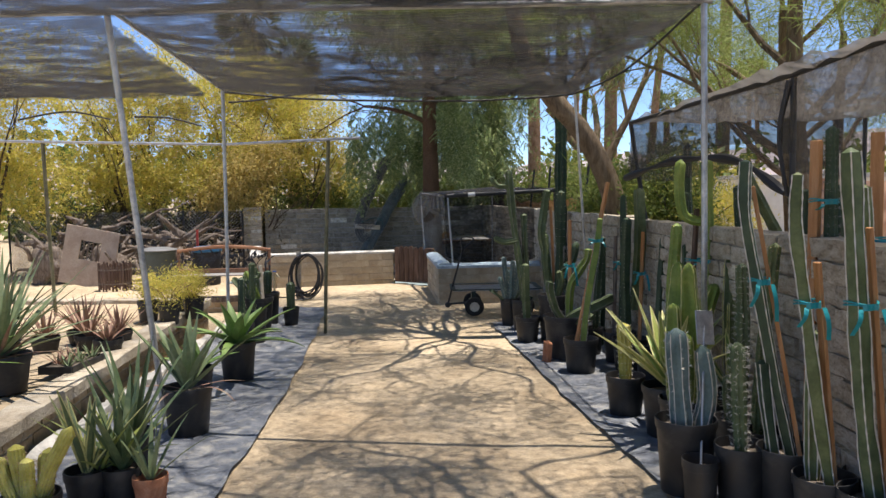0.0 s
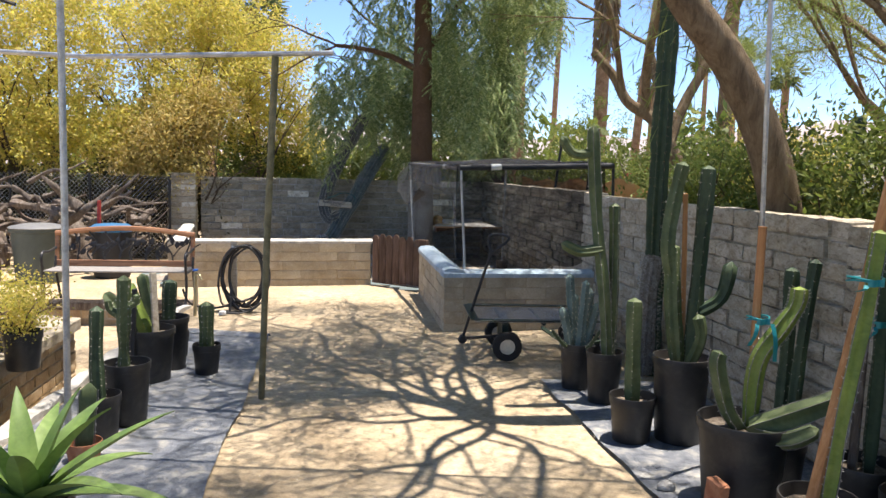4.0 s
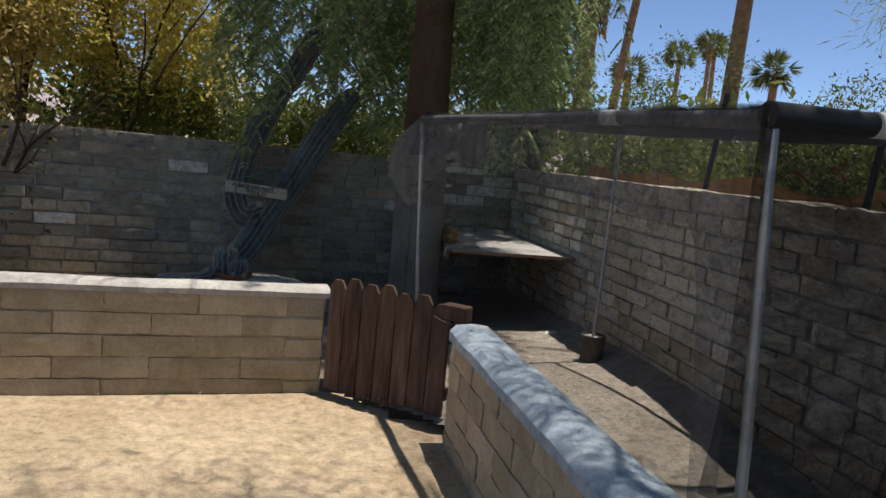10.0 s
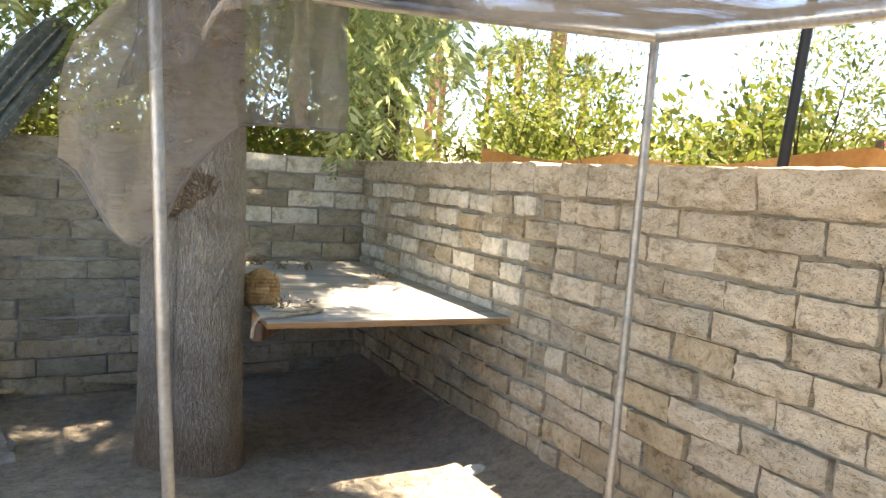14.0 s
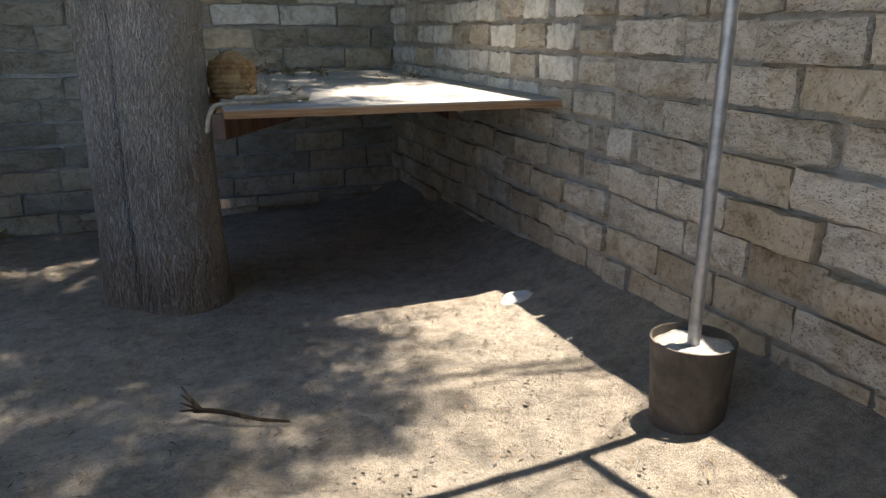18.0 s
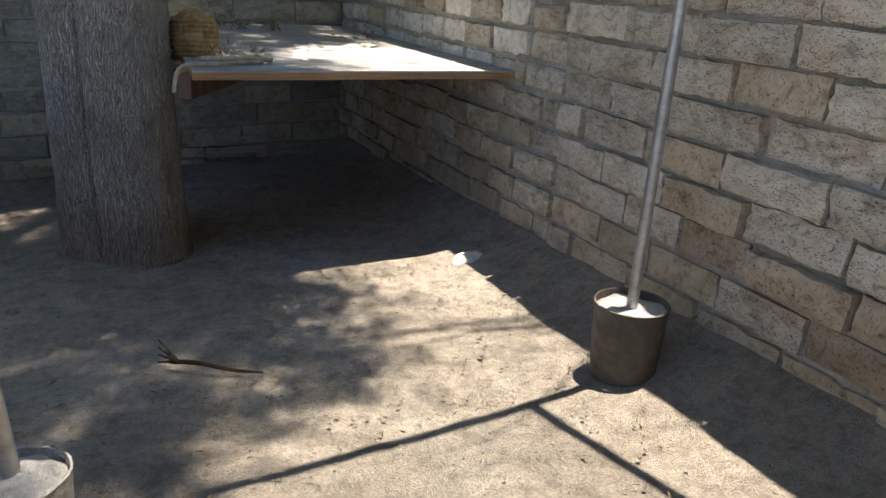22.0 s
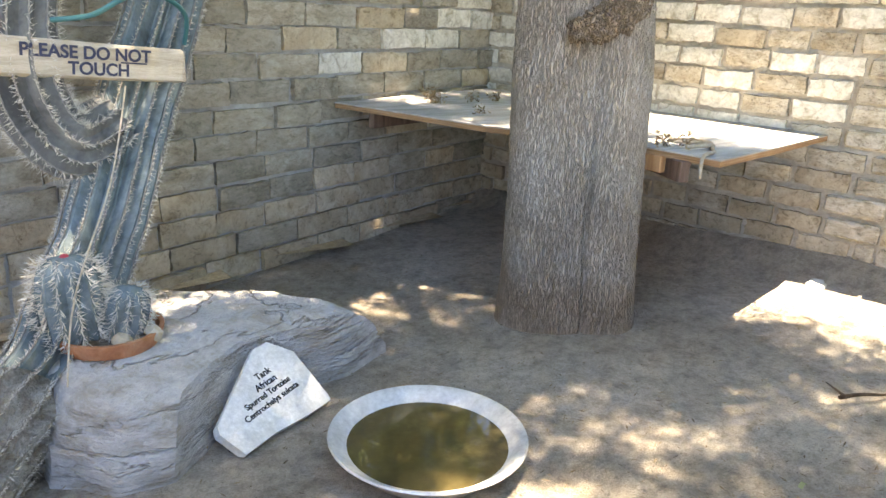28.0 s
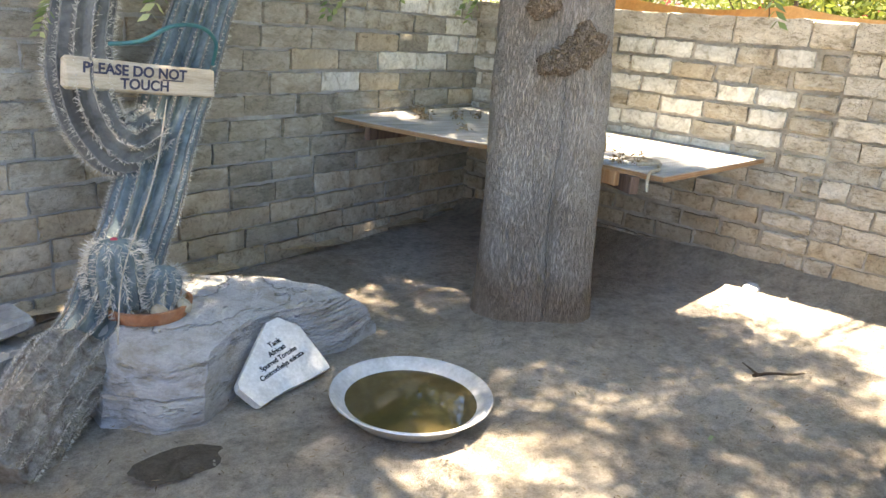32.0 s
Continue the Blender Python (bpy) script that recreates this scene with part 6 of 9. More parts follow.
stem(t, [(0.03, 0.04, 0.36), (-0.02, 0.05, 0.6), (-0.07, 0.05, 0.84)], 0.05, 5, 0.3, CACTUS)
bar(t, (0.07, -0.03, 0.36), (0.05, -0.02, 0.86), 0.06, 0.02, WOOD_PALE, "batten", "weathered pale batten")
bar(t, (-0.05, -0.2, 0.0), (-0.02, -0.2, 0.76), 0.03, 0.03, STEEL_BLACK, "stake")
t = potted("potted_cactus", -2.06, 10.95, 0.17, 0.44, "green column cactus in a black pot behind the others", "cactus", group=LEFT)
stem(t, [(0, 0, 0.36), (0.01, 0, 0.6), (0.02, 0, 0.75)], 0.058, 8, 0.2, CACTUS_DARK, (0.04, 0.01, SPINE))
t = potted("potted_cactus", -2.1, 11.3, 0.09, 0.24, "small black pot with a sprig of cactus", "cactus", group=LEFT)
stem(t, [(0, 0, 0.18), (0, 0, 0.25), (0.0, 0, 0.32)], 0.03, 8, 0.2, CACTUS)
t = potted("potted_cactus", -1.82, 9.58, 0.15, 0.41, "knobbly green cactus with side shoots in a black pot", "cactus", group=LEFT)
stem(t, [(-0.02, 0, 0.34), (-0.02, 0, 0.6), (-0.01, 0, 0.98)], 0.04, 6, 0.24, CACTUS, (0.03, 0.012, SPINE), swell=0.14)
stem(t, [(-0.02, 0, 0.7), (-0.1, 0, 0.75), (-0.12, 0, 0.82)], 0.026, 6, 0.24, CACTUS, (0.03, 0.01, SPINE), name="arm")
stem(t, [(-0.02, 0, 0.78), (0.06, 0, 0.8), (0.07, 0, 0.86)], 0.024, 6, 0.24, CACTUS, (0.03, 0.01, SPINE), name="arm")
t = potted("potted_cactus", -1.86, 9.28, 0.125, 0.28, "single column cactus in a black pot", "cactus", group=LEFT)
stem(t, [(-0.01, 0, 0.22), (-0.02, 0, 0.5), (-0.01, 0, 0.83)], 0.045, 6, 0.24, CACTUS_DARK, (0.03, 0.01, SPINE))
t = potted("potted_cactus", -1.78, 8.9, 0.1, 0.12, "triangular green cactus in a small terracotta pot", "cactus", TERRACOTTA, group=LEFT)
stem(t, [(0, 0, 0.08), (0.02, 0, 0.25), (0.04, 0, 0.46)], 0.06, 3, 0.5, CACTUS, (0.03, 0.01, SPINE), True)
t = potted("potted_agave", -1.38, 7.62, 0.175, 0.38, "large glossy green agave in a black pot", "agave", group=LEFT)
rosette(t, 0.36, 17, 0.62, 0.12, (0.15, 1.2), 0.7, AGAVE, keel=0.5)
t = potted("potted_agave", -1.5, 6.9, 0.14, 0.3, "young grey-green agave in a black pot", "agave", group=LEFT)
rosette(t, 0.28, 12, 0.36, 0.09, (0.35, 1.25), 0.5, AGAVE, spin=0.7)
t = potted("potted_aloe", -1.22, 6.0, 0.18, 0.36, "tall grey-green aloe with brown trailing leaves in a black pot", "aloe", group=LEFT)
rosette(t, 0.34, 13, 0.62, 0.085, (0.75, 1.4), 0.2, ALOE, keel=0.6)
rosette(t, 0.33, 5, 0.5, 0.03, (0.3, 0.1), 1.7, ALOE_RED, "dead_leaf", spin=3.6)
t = potted("potted_aloe", -0.92, 4.7, 0.1, 0.17, "slim upright aloe in a small terracotta pot", "aloe", TERRACOTTA, group=LEFT)
rosette(t, 0.15, 9, 0.48, 0.032, (0.8, 1.45), 0.25, ALOE)
t = potted("potted_aloe", -1.12, 4.78, 0.13, 0.2, "spiky green aloe clump in a black pot", "aloe", group=LEFT)
rosette(t, 0.18, 16, 0.6, 0.05, (0.8, 1.45), 0.2, AGAVE_SPEAR)
rosette(t, 0.18, 8, 0.46, 0.045, (0.7, 1.3), 0.3, AGAVE_LIME, at=(-0.06, 0.05), spin=1.0)
t = potted("potted_aloe", -1.3, 4.72, 0.13, 0.2, "yellow-green aloe clump in a black pot", "aloe", group=LEFT)
rosette(t, 0.18, 8, 0.6, 0.05, (0.95, 1.45), 0.12, AGAVE_SPEAR, margin=AGAVE_CREAM)
rosette(t, 0.18, 9, 0.5, 0.035, (0.4, 1.2), 0.6, AGAVE_LIME, at=(0.05, 0.05))
t = potted("potted_aloe", -1.3, 5.3, 0.13, 0.24, "dark green aloe clump in a black pot", "aloe", group=LEFT)
rosette(t, 0.22, 14, 0.7, 0.05, (0.8, 1.45), 0.15, AGAVE_SPEAR)
t = potted("potted_cactus", -1.4, 4.34, 0.15, 0.2, "golden columnar cacti in a black pot", "cactus", group=LEFT)
for dx, dy, hh in ((-0.14, 0, 0.2), (-0.07, 0.02, 0.26), (0.0, -0.02, 0.2), (0.08, 0.03, 0.24), (0.04, 0.08, 0.2)):
    stem(t, [(dx * 0.6, dy, 0.15), (dx, dy, 0.18 + hh * 0.5), (dx * 1.2, dy, 0.2 + hh)], 0.04, 14, 0.1, CACTUS_GOLD, (0.02, 0.012, SPINE_DARK))
stem(t, [(0.06, 0, 0.2), (0.12, -0.01, 0.34), (0.24, 0, 0.56)], 0.036, 14, 0.1, CACTUS_GOLD, (0.02, 0.012, SPINE_DARK))

# on the raised planter
PLANTER = "potted plants on the planter"
t = potted("potted_agave", -2.86, 6.3, 0.24, 0.3, "large blue-green spiky agave in a black pot", "agave", z=0.24, group=PLANTER)
rosette(t, 0.28, 34, 1.0, 0.06, (0.3, 1.45), 0.25, ALOE)
rosette(t, 0.27, 14, 0.6, 0.04, (0.2, 1.0), 0.4, ALOE_RED, "dead_leaf", spin=0.4)
t = potted("potted_agave", -3.3, 6.8, 0.26, 0.32, "large spiky yucca-like agave in a black pot", "agave", z=0.24, group=PLANTER)
rosette(t, 0.3, 34, 1.0, 0.05, (0.1, 1.45), 0.2, ALOE)
t = thing("plant_tray", (-2.66, 7.0, 0.25), "black plastic tray of small brown aloes", "plant tray", PLANTER)
part("tray", Geo().box((0, 0, 0.04), (0.3, 0.55, 0.012)).box((-0.15, 0, 0.07), (0.012, 0.55, 0.07)).box((0.15, 0, 0.07), (0.012, 0.55, 0.07)).box((0, -0.275, 0.07), (0.3, 0.012, 0.07)).box((0, 0.275, 0.07), (0.3, 0.012, 0.07)), POT_BLACK, t)
part("soil", Geo().box((0, 0, 0.07), (0.285, 0.535, 0.03)), SOIL, t)
for k in range(5):
    rosette(t, 0.09, 9, 0.17, 0.022, (0.5, 1.3), 0.3, ALOE_RED if k % 2 else ALOE, at=(0.07 * (-1) ** k, -0.2 + 0.1 * k), spin=k)
for x, y, s in ((-3.05, 8.0, 1.25), (-3.3, 8.3, 1.1), (-2.86, 8.25, 0.9), (-2.72, 7.75, 0.6), (-3.45, 7.9, 0.9)):
    t = potted("potted_aloe", x, y, 0.14, 0.15, "red-brown sun-stressed aloe in a low black pot", "aloe", z=0.24, group=PLANTER)
    rosette(t, 0.13, 16, 0.42 * s, 0.04, (0.45, 1.4), 0.15, ALOE_RED)
for x, y in ((-3.2, 9.7), (-2.85, 9.5), (-2.72, 9.95), (-2.98, 10.3)):
    t = potted("potted_shrub", x, y, 0.135, 0.27, "yellow-green sprawling succulent shrub in a black pot", "potted shrub", z=0.24, group=PLANTER)
    p = cloud([(0, 0, 0.42, 0.21, 0.21, 0.15, 1)], 2200, 0.024, 0.015, 0, 0.06)
    part("foliage", quads("foliage", p, None, LEAF_SHRUB), LEAF_SHRUB, t)
    for k in range(6):
        a = k * 1.1
        part("twig", Geo().tube([(0, 0, 0.22), (0.12 * math.cos(a), 0.12 * math.sin(a), 0.4), (0.3 * math.cos(a), 0.3 * math.sin(a), 0.5)], 0.005, 5), BARK_TAN, t)
t = potted("potted_agave", -3.2, 6.0, 0.22, 0.28, "dark spiky aloe crowding the planter in a black pot", "agave", z=0.24, group=PLANTER)
rosette(t, 0.26, 26, 0.8, 0.05, (0.1, 1.2), 0.35, AGAVE)
t = potted("potted_agave", -4.3, 7.6, 0.22, 0.3, "spiky agave in a black pot at the back of the planter", "agave", z=0.24, group=PLANTER)
rosette(t, 0.28, 24, 0.8, 0.05, (0.3, 1.4), 0.2, AGAVE)

# ---- poles and shade nets over the path ----
def pole(name, p0, p1, r, mat, label, category="pole", seg=12, group=""):
    p0, p1 = Vector(p0), Vector(p1)
    bend = Vector((rnd.uniform(-1, 1), rnd.uniform(-1, 1), 0)) * 0.008
    g = Geo().tube([Vector(), (p1 - p0) * 0.5 + bend, p1 - p0], r, seg)
    return lone(name, g, mat, label, category, p0, group)


FRAME = "pipe frame of the shade net"
pole("pipe_post", (2.53, 5.92, 0), (2.51, 5.9, 3.03), 0.021, PIPE, "grey galvanised pipe post of the shade frame", group=FRAME)
pole("pipe_post", (-1.6, 6.45, 0), (-1.8, 6.19, 3.2), 0.024, PIPE, "leaning grey pipe post of the shade frame", group=FRAME)
pole("pipe_post", (-2.0, 9.15, -0.02), (-1.95, 9.1, 3.0), 0.02, PIPE, "slim grey pipe post of the shade frame", group=FRAME)
pole("pipe_post", (2.22, 9.3, 0), (2.0, 9.0, 2.86), 0.014, PIPE, "thin leaning grey rod holding the net's corner", group=FRAME)
pole("pipe_beam", (-6.0, 6.45, 3.28), (2.56, 5.89, 3.03), 0.022, PIPE, "grey pipe beam carrying the shade net", group=FRAME)
pole("pipe_beam", (-1.8, 6.19, 3.2), (-1.95, 9.12, 3.0), 0.018, PIPE, "grey pipe beam between the two nets", group=FRAME)
pole("pipe_post", (-3.6, 5.6, 0.2), (-4.0, 5.9, 3.2), 0.022, PIPE, "leaning grey pipe post beside the planter", group=FRAME)
pole("olive_post", (-1.09, 10.206, 0), (-0.93, 9.95, 2.465), 0.024, PIPE_GREEN, "olive painted steel post on the path", group=FRAME)
pole("olive_post", (-4.75, 10.3, 0.2), (-4.75, 10.2, 2.53), 0.024, PIPE_GREEN, "olive painted steel post in the planter", group=FRAME)
pole("pipe_rail", (-7.5, 10.2, 2.66), (-4.75, 10.2, 2.55), 0.018, PIPE, "grey overhead pipe rail", group=FRAME)
pole("pipe_rail", (-4.76, 10.2, 2.55), (-2.3, 10.15, 2.46), 0.018, PIPE, "grey overhead pipe rail", group=FRAME)
pole("pipe_rail", (-2.31, 10.15, 2.46), (-0.53, 9.92, 2.49), 0.018, PIPE, "grey overhead pipe rail with a bent end", group=FRAME)


def net_sheet(name, label, corners, sag, mat, seed, nu=40, nv=30, ripple=0.03, edge=0.0, pleat=0.0):
    """A net hung between four corners: near-left, near-right, far-left, far-right."""
    a, b, c, d = (Vector(q) for q in corners)

    def f(u, v):
        u2 = u + edge * wobble((u * 3, v * 3), 1, seed + 3) * 0.1
        p = (a * (1 - u2) + b * u2) * (1 - v) + (c * (1 - u2) + d * u2) * v
        p.z -= sag * math.sin(math.pi * u) ** 0.7 * (0.25 + 0.75 * math.sin(math.pi * v))
        p.z += ripple * (wobble((p.x * 2, p.y * 5), 1, seed) + 0.5 * wobble((p.x * 6, p.y * 9), 1, seed + 5))
        p.z += pleat * (1 if round(v * nv) % 2 else -1)
        return p

    return lone(name, Geo().sheet(f, nu, nv), mat, label, "shade net")


net_sheet("shade_net", "black woven shade net sagging over the path", [(-1.75, 6.2, 3.19), (2.5, 5.9, 3.03), (-1.93, 9.1, 2.98), (2.0, 9.0, 2.84)], 0.12, NET, 2, 50, 116, pleat=0.02)
net_sheet("shade_net", "black woven shade net over the start of the path", [(-6, 1.5, 3.3), (2.6, 1.2, 3.2), (-5.9, 6.4, 3.27), (2.5, 5.92, 3.05)], 0.1, NET, 6, 60, 190, pleat=0.02)
net_sheet("shade_net", "torn black shade net over the planter", [(-6.2, 6.5, 3.28), (-1.95, 6.22, 3.19), (-6.2, 9.3, 3.05), (-2.15, 9.1, 2.96)], 0.1, NET, 9, 50, 116, pleat=0.02)
net_sheet("net_flap", "loose torn flap of black shade net", [(-3.0, 9.12, 2.72), (-2.2, 9.1, 2.98), (-2.95, 9.1, 2.62), (-2.25, 9.1, 2.6)], 0.0, NET, 12, 14, 10)
for pts in ([(-4.4, 9.15, 2.72), (-3.8, 9.15, 2.8), (-3.3, 9.15, 2.7)], [(-1.9, 9.15, 2.86), (-1.5, 9.13, 2.88), (-1.1, 9.12, 2.93)], [(-3.0, 9.13, 2.72), (-2.6, 9.13, 2.7), (-2.22, 9.12, 2.6)]):
    lone("net_hem", Geo().tube(smooth_path(pts, 14), 0.011, 6), HOSE, "black rolled hem hanging from the shade net", "net hem")
lone("net_hem", Geo().tube(smooth_path([(-1.93, 9.1, 2.97), (-0.87, 9.07, 2.86), (0.66, 9.03, 2.8), (1.53, 9.01, 2.81), (2.0, 9.0, 2.84)], 30), 0.012, 6), HOSE, "black hem along the net's far edge", "net hem")
lone("net_hem", Geo().tube(smooth_path([(2.5, 5.9, 3.03), (2.25, 7.4, 2.82), (2.0, 9.0, 2.84)], 16), 0.01, 6), HOSE, "black hem along the net's side", "net hem")

# the net shelter beyond the long wall
SH = "net shelter beyond the wall"
pole("shelter_post", (3.02, 5.67, 0), (3.02, 5.67, 2.47), 0.02, STEEL_BLACK, "dark post of the net shelter", group=SH)
pole("shelter_post", (2.86, 8.42, 0), (2.5, 8.44, 2.45), 0.022, STEEL_BLACK, "dark post of the net shelter", group=SH)
pole("shelter_post", (4.9, 8.6, 0), (4.9, 8.6, 2.5), 0.022, STEEL_BLACK, "dark post of the net shelter", group=SH)
pole("shelter_post", (3.3, 2.6, 0), (3.3, 2.6, 2.55), 0.026, STEEL_BLACK, "dark post of the net shelter", group=SH)
pole("shelter_beam", (2.5, 8.44, 2.46), (3.02, 5.67, 2.49), 0.02, STEEL_BLACK, "dark beam of the net shelter", group=SH)
pole("shelter_beam", (3.02, 5.67, 2.49), (3.3, 2.6, 2.57), 0.02, STEEL_BLACK, "dark beam of the net shelter", group=SH)
net_sheet("shelter_roof_net", "grey-black net roof of the shelter beyond the wall", [(3.3, 2.6, 2.58), (5.6, 2.6, 2.6), (2.5, 8.44, 2.47), (4.9, 8.6, 2.5)], 0.12, NET_ROOF, 4, 24, 40, 0.05)


def curtain(name, label, top, drop, mat, seed, n=40, rows=12, sway=0.06, drift=(0, 0)):
    """A net hanging from a line; drop(s): how far it comes down along the line."""
    path = smooth_path(top, n + 1)

    def f(u, v):
        p = path[min(n, int(u * n + 0.5))].copy()
        h = drop(u)
        k = v**1.2
        p.z -= h * v
        p.x += (drift[0] * v + sway * k * wobble((u * 9, v * 2), 1, seed))
        p.y += (drift[1] * v + sway * k * wobble((u * 9 + 40, v * 2), 1, seed))
        return p

    return lone(name, Geo().sheet(f, n, rows), mat, label, "shade net")


curtain("shelter_curtain", "torn grey-black net hanging from the shelter's edge", [(2.5, 8.44, 2.46), (2.76, 7.0, 2.47), (3.02, 5.67, 2.48)], lambda u: 0.55 - 0.15 * math.sin(u * 3) + 0.1 * wobble((u * 5, 0), 1, 3), NET_GREY, 5, drift=(-0.03, 0))
curtain("shelter_curtain", "pale bunched net hanging from the shelter's near edge", [(3.02, 5.67, 2.49), (3.16, 4.1, 2.53), (3.3, 2.6, 2.57)], lambda u: 0.5 + 0.12 * math.sin(u * 7), NET_GREY, 8, drift=(-0.06, 0), sway=0.14)
curtain("shelter_curtain", "grey-black net closing the shelter's end", [(2.5, 8.44, 2.46), (3.6, 8.5, 2.48), (4.9, 8.6, 2.5)], lambda u: 0.55 + 0.06 * math.sin(u * 9), NET_GREY, 11)
lone("net_roll", Geo().tube(smooth_path([(2.45, 8.45, 1.9), (2.7, 7.5, 2.02), (2.95, 6.6, 1.98), (3.1, 6.0, 1.72)], 24), [0.03 + 0.012 * math.sin(i) for i in range(24)], 8), STEEL_BLACK, "bunched black net rope sagging under the shelter", "net hem")
lone("net_hem", Geo().tube(smooth_path([(3.0, 5.68, 2.45), (2.95, 5.72, 2.1), (3.0, 5.7, 1.7)], 12), [0.026, 0.024, 0.022, 0.02, 0.018, 0.016, 0.016, 0.015, 0.015, 0.014, 0.014, 0.013], 8), STEEL_BLACK, "gathered black net tied to the post", "net hem")

# ---- gate ----
GA, GB = Vector((-0.87, 16.0, 0)), Vector((-0.13, 15.5, 0))
ga = math.atan2(GB.y - GA.y, GB.x - GA.x)
gate = thing("garden_gate", pose(GA.x, GA.y, 0.03, 0, 0, math.degrees(ga)), "dog-eared red-brown wooden picket gate, closed, with a latch", "gate")
glen = (GB - GA).length
for k in range(7):
    w = glen / 7 - 0.012
    h = 0.715 + (0.0, 0.025, 0.012, 0.03, 0.0, 0.015, -0.02)[k]
    g = Geo()
    x0 = (k + 0.5) * glen / 7
    out = [(-w / 2, 0), (w / 2, 0), (w / 2, h - 0.05), (w / 2 - 0.03, h), (-w / 2 + 0.03, h), (-w / 2, h - 0.05)]
    g.add([(x0 + a, -0.01, z) for a, z in out] + [(x0 + a, 0.01, z) for a, z in out], [(0, 1, 2, 3, 4, 5), (11, 10, 9, 8, 7, 6)] + [(i, (i + 1) % 6 + 0, (i + 1) % 6 + 6, i + 6) for i in range(6)])
    part("picket", g, WOOD_RED, gate, smooth=False)
for z in (0.16, 0.56):
    part("rail", Geo().box((glen / 2, 0.03, z), (glen, 0.035, 0.08)), WOOD_RED, gate)
part("latch_block", Geo().box((glen + 0.02, 0.02, 0.66), (0.16, 0.09, 0.09), None, 0.006), WOOD_RED, gate)
part("latch", Geo().tube([(glen - 0.1, -0.03, 0.62), (glen - 0.02, -0.04, 0.6), (glen + 0.03, -0.03, 0.6)], 0.007, 8), STEEL_BLACK, gate, "black iron latch")

# ---- net shelter in the pen ----
PAD_GREY = plain("grey_pipe_padding", (0.15, 0.15, 0.155), 0.7)
PF = "pipe frame of the pen shelter"
p1, p2 = Vector((1.14, 16.92, 0)), Vector((-0.26, 16.585, 0))


def footed(at, top, r, h, mat, label, conc_h, name="weighted_pole", rag=None):
    t = thing(name, (at.x, at.y, at.z + 0.015), label, "pole")
    prof = [(0, 0.002), (0.84 * r, 0.0), (0.86 * r, 0.01), (0.98 * r, h - 0.01), (1.0 * r, h), (0.95 * r, h), (0.93 * r, h - 0.03)]
    part("bucket", Geo().lathe(prof, 28, None, rag), mat, t)
    g = Geo()
    for j in range(6):
        for k in range(24):
            a, d = 2 * math.pi * k / 24, 0.95 * r * j / 5
            g.v.append((d * math.cos(a), d * math.sin(a), h - 0.02 + conc_h * (1 - (j / 5) ** 2) + 0.014 * wobble((d * math.cos(a) * 22, d * math.sin(a) * 22), 1, h * 9)))
    for j in range(5):
        for k in range(24):
            g.f.append((j * 24 + k, j * 24 + (k + 1) % 24, (j + 1) * 24 + (k + 1) % 24, (j + 1) * 24 + k))
    part("concrete", g, CONCRETE, t, "crumbly grey concrete fill")
    part("pipe", Geo().tube([(0, 0, h - 0.08), (top[0] * 0.5, top[1] * 0.5, top[2] * 0.5), top], 0.0155, 16), PIPE, t, "galvanised steel pipe")
    return t


footed(p1 + Vector((0, 0, 0.06)), (0.02, 0.0, 1.86), 0.1, 0.235, grainy("grey_brown_bucket", (0.07, 0.06, 0.05), (0.12, 0.105, 0.09), (0.2, 0.175, 0.15), 6, 50, 0.7, 0.2, 0.004), "steel pipe set in a concrete-filled dark pot", 0.012)
footed(p2, (-0.105, 0.05, 1.81), 0.092, 0.22, CONCRETE, "steel pipe set in a pale concrete plug", 0.03, rag=lambda a, z: 1 + 0.05 * wobble((math.cos(a) * 2, math.sin(a) * 2 + z * 9), 1, 4) + 0.04 * wobble((math.cos(a) * 6, math.sin(a) * 6 + z * 16), 1, 9))
pole("shelter_pipe", (0.49, 13.1, 0.0), (0.385, 13.08, 1.765), 0.016, PIPE, "grey pipe post at the pen's corner", group=PF)
pole("shelter_pipe", (-0.365, 16.63, 1.83), (1.16, 16.92, 1.92), 0.016, PIPE, "grey pipe across the pen shelter", group=PF)
lone("shelter_pipe", Geo().tube(smooth_path([(0.385, 13.06, 1.752), (0.3, 13.467, 1.762), (0.212, 13.888, 1.775), (0.023, 14.79, 1.788), (-0.17, 15.7, 1.808), (-0.365, 16.65, 1.826)], 36), 0.025, 12), PAD_GREY, "dark grey padded pipe along the shelter's edge", "pole", group=PF)
pole("pipe_sleeve", (0.224, 13.83, 1.774), (0.198, 13.955, 1.777), 0.028, SHED_WHITE, "pale plastic sleeve on the shelter's edge pipe", "pipe sleeve")
pole("shelter_pipe", (0.36, 13.06, 1.762), (2.2, 13.75, 1.83), 0.034, STEEL_BLACK, "black padded pipe across the shelter's front", group=PF)
pole("pipe_sleeve", (0.72, 13.193, 1.776), (0.83, 13.234, 1.78), 0.0365, SHED_WHITE, "pale plastic sleeve on the shelter's front pipe", "pipe sleeve")
pole("shelter_pipe", (1.16, 16.92, 1.92), (2.2, 13.75, 1.84), 0.016, PIPE, "grey pipe along the shelter's back", group=PF)
pole("shelter_pipe", (2.25, 13.8, 0.0), (2.2, 13.75, 1.86), 0.018, STEEL_BLACK, "dark pipe behind the long wall", group=PF)
for q in ((2.05, 15.4), (1.85, 17.2), (2.6, 14.0)):
    pole("fence_post", (q[0], q[1], 0), (q[0] + 0.24, q[1] + 0.05, 2.3), 0.022, STEEL_BLACK, "dark steel post behind the pen wall", "post")
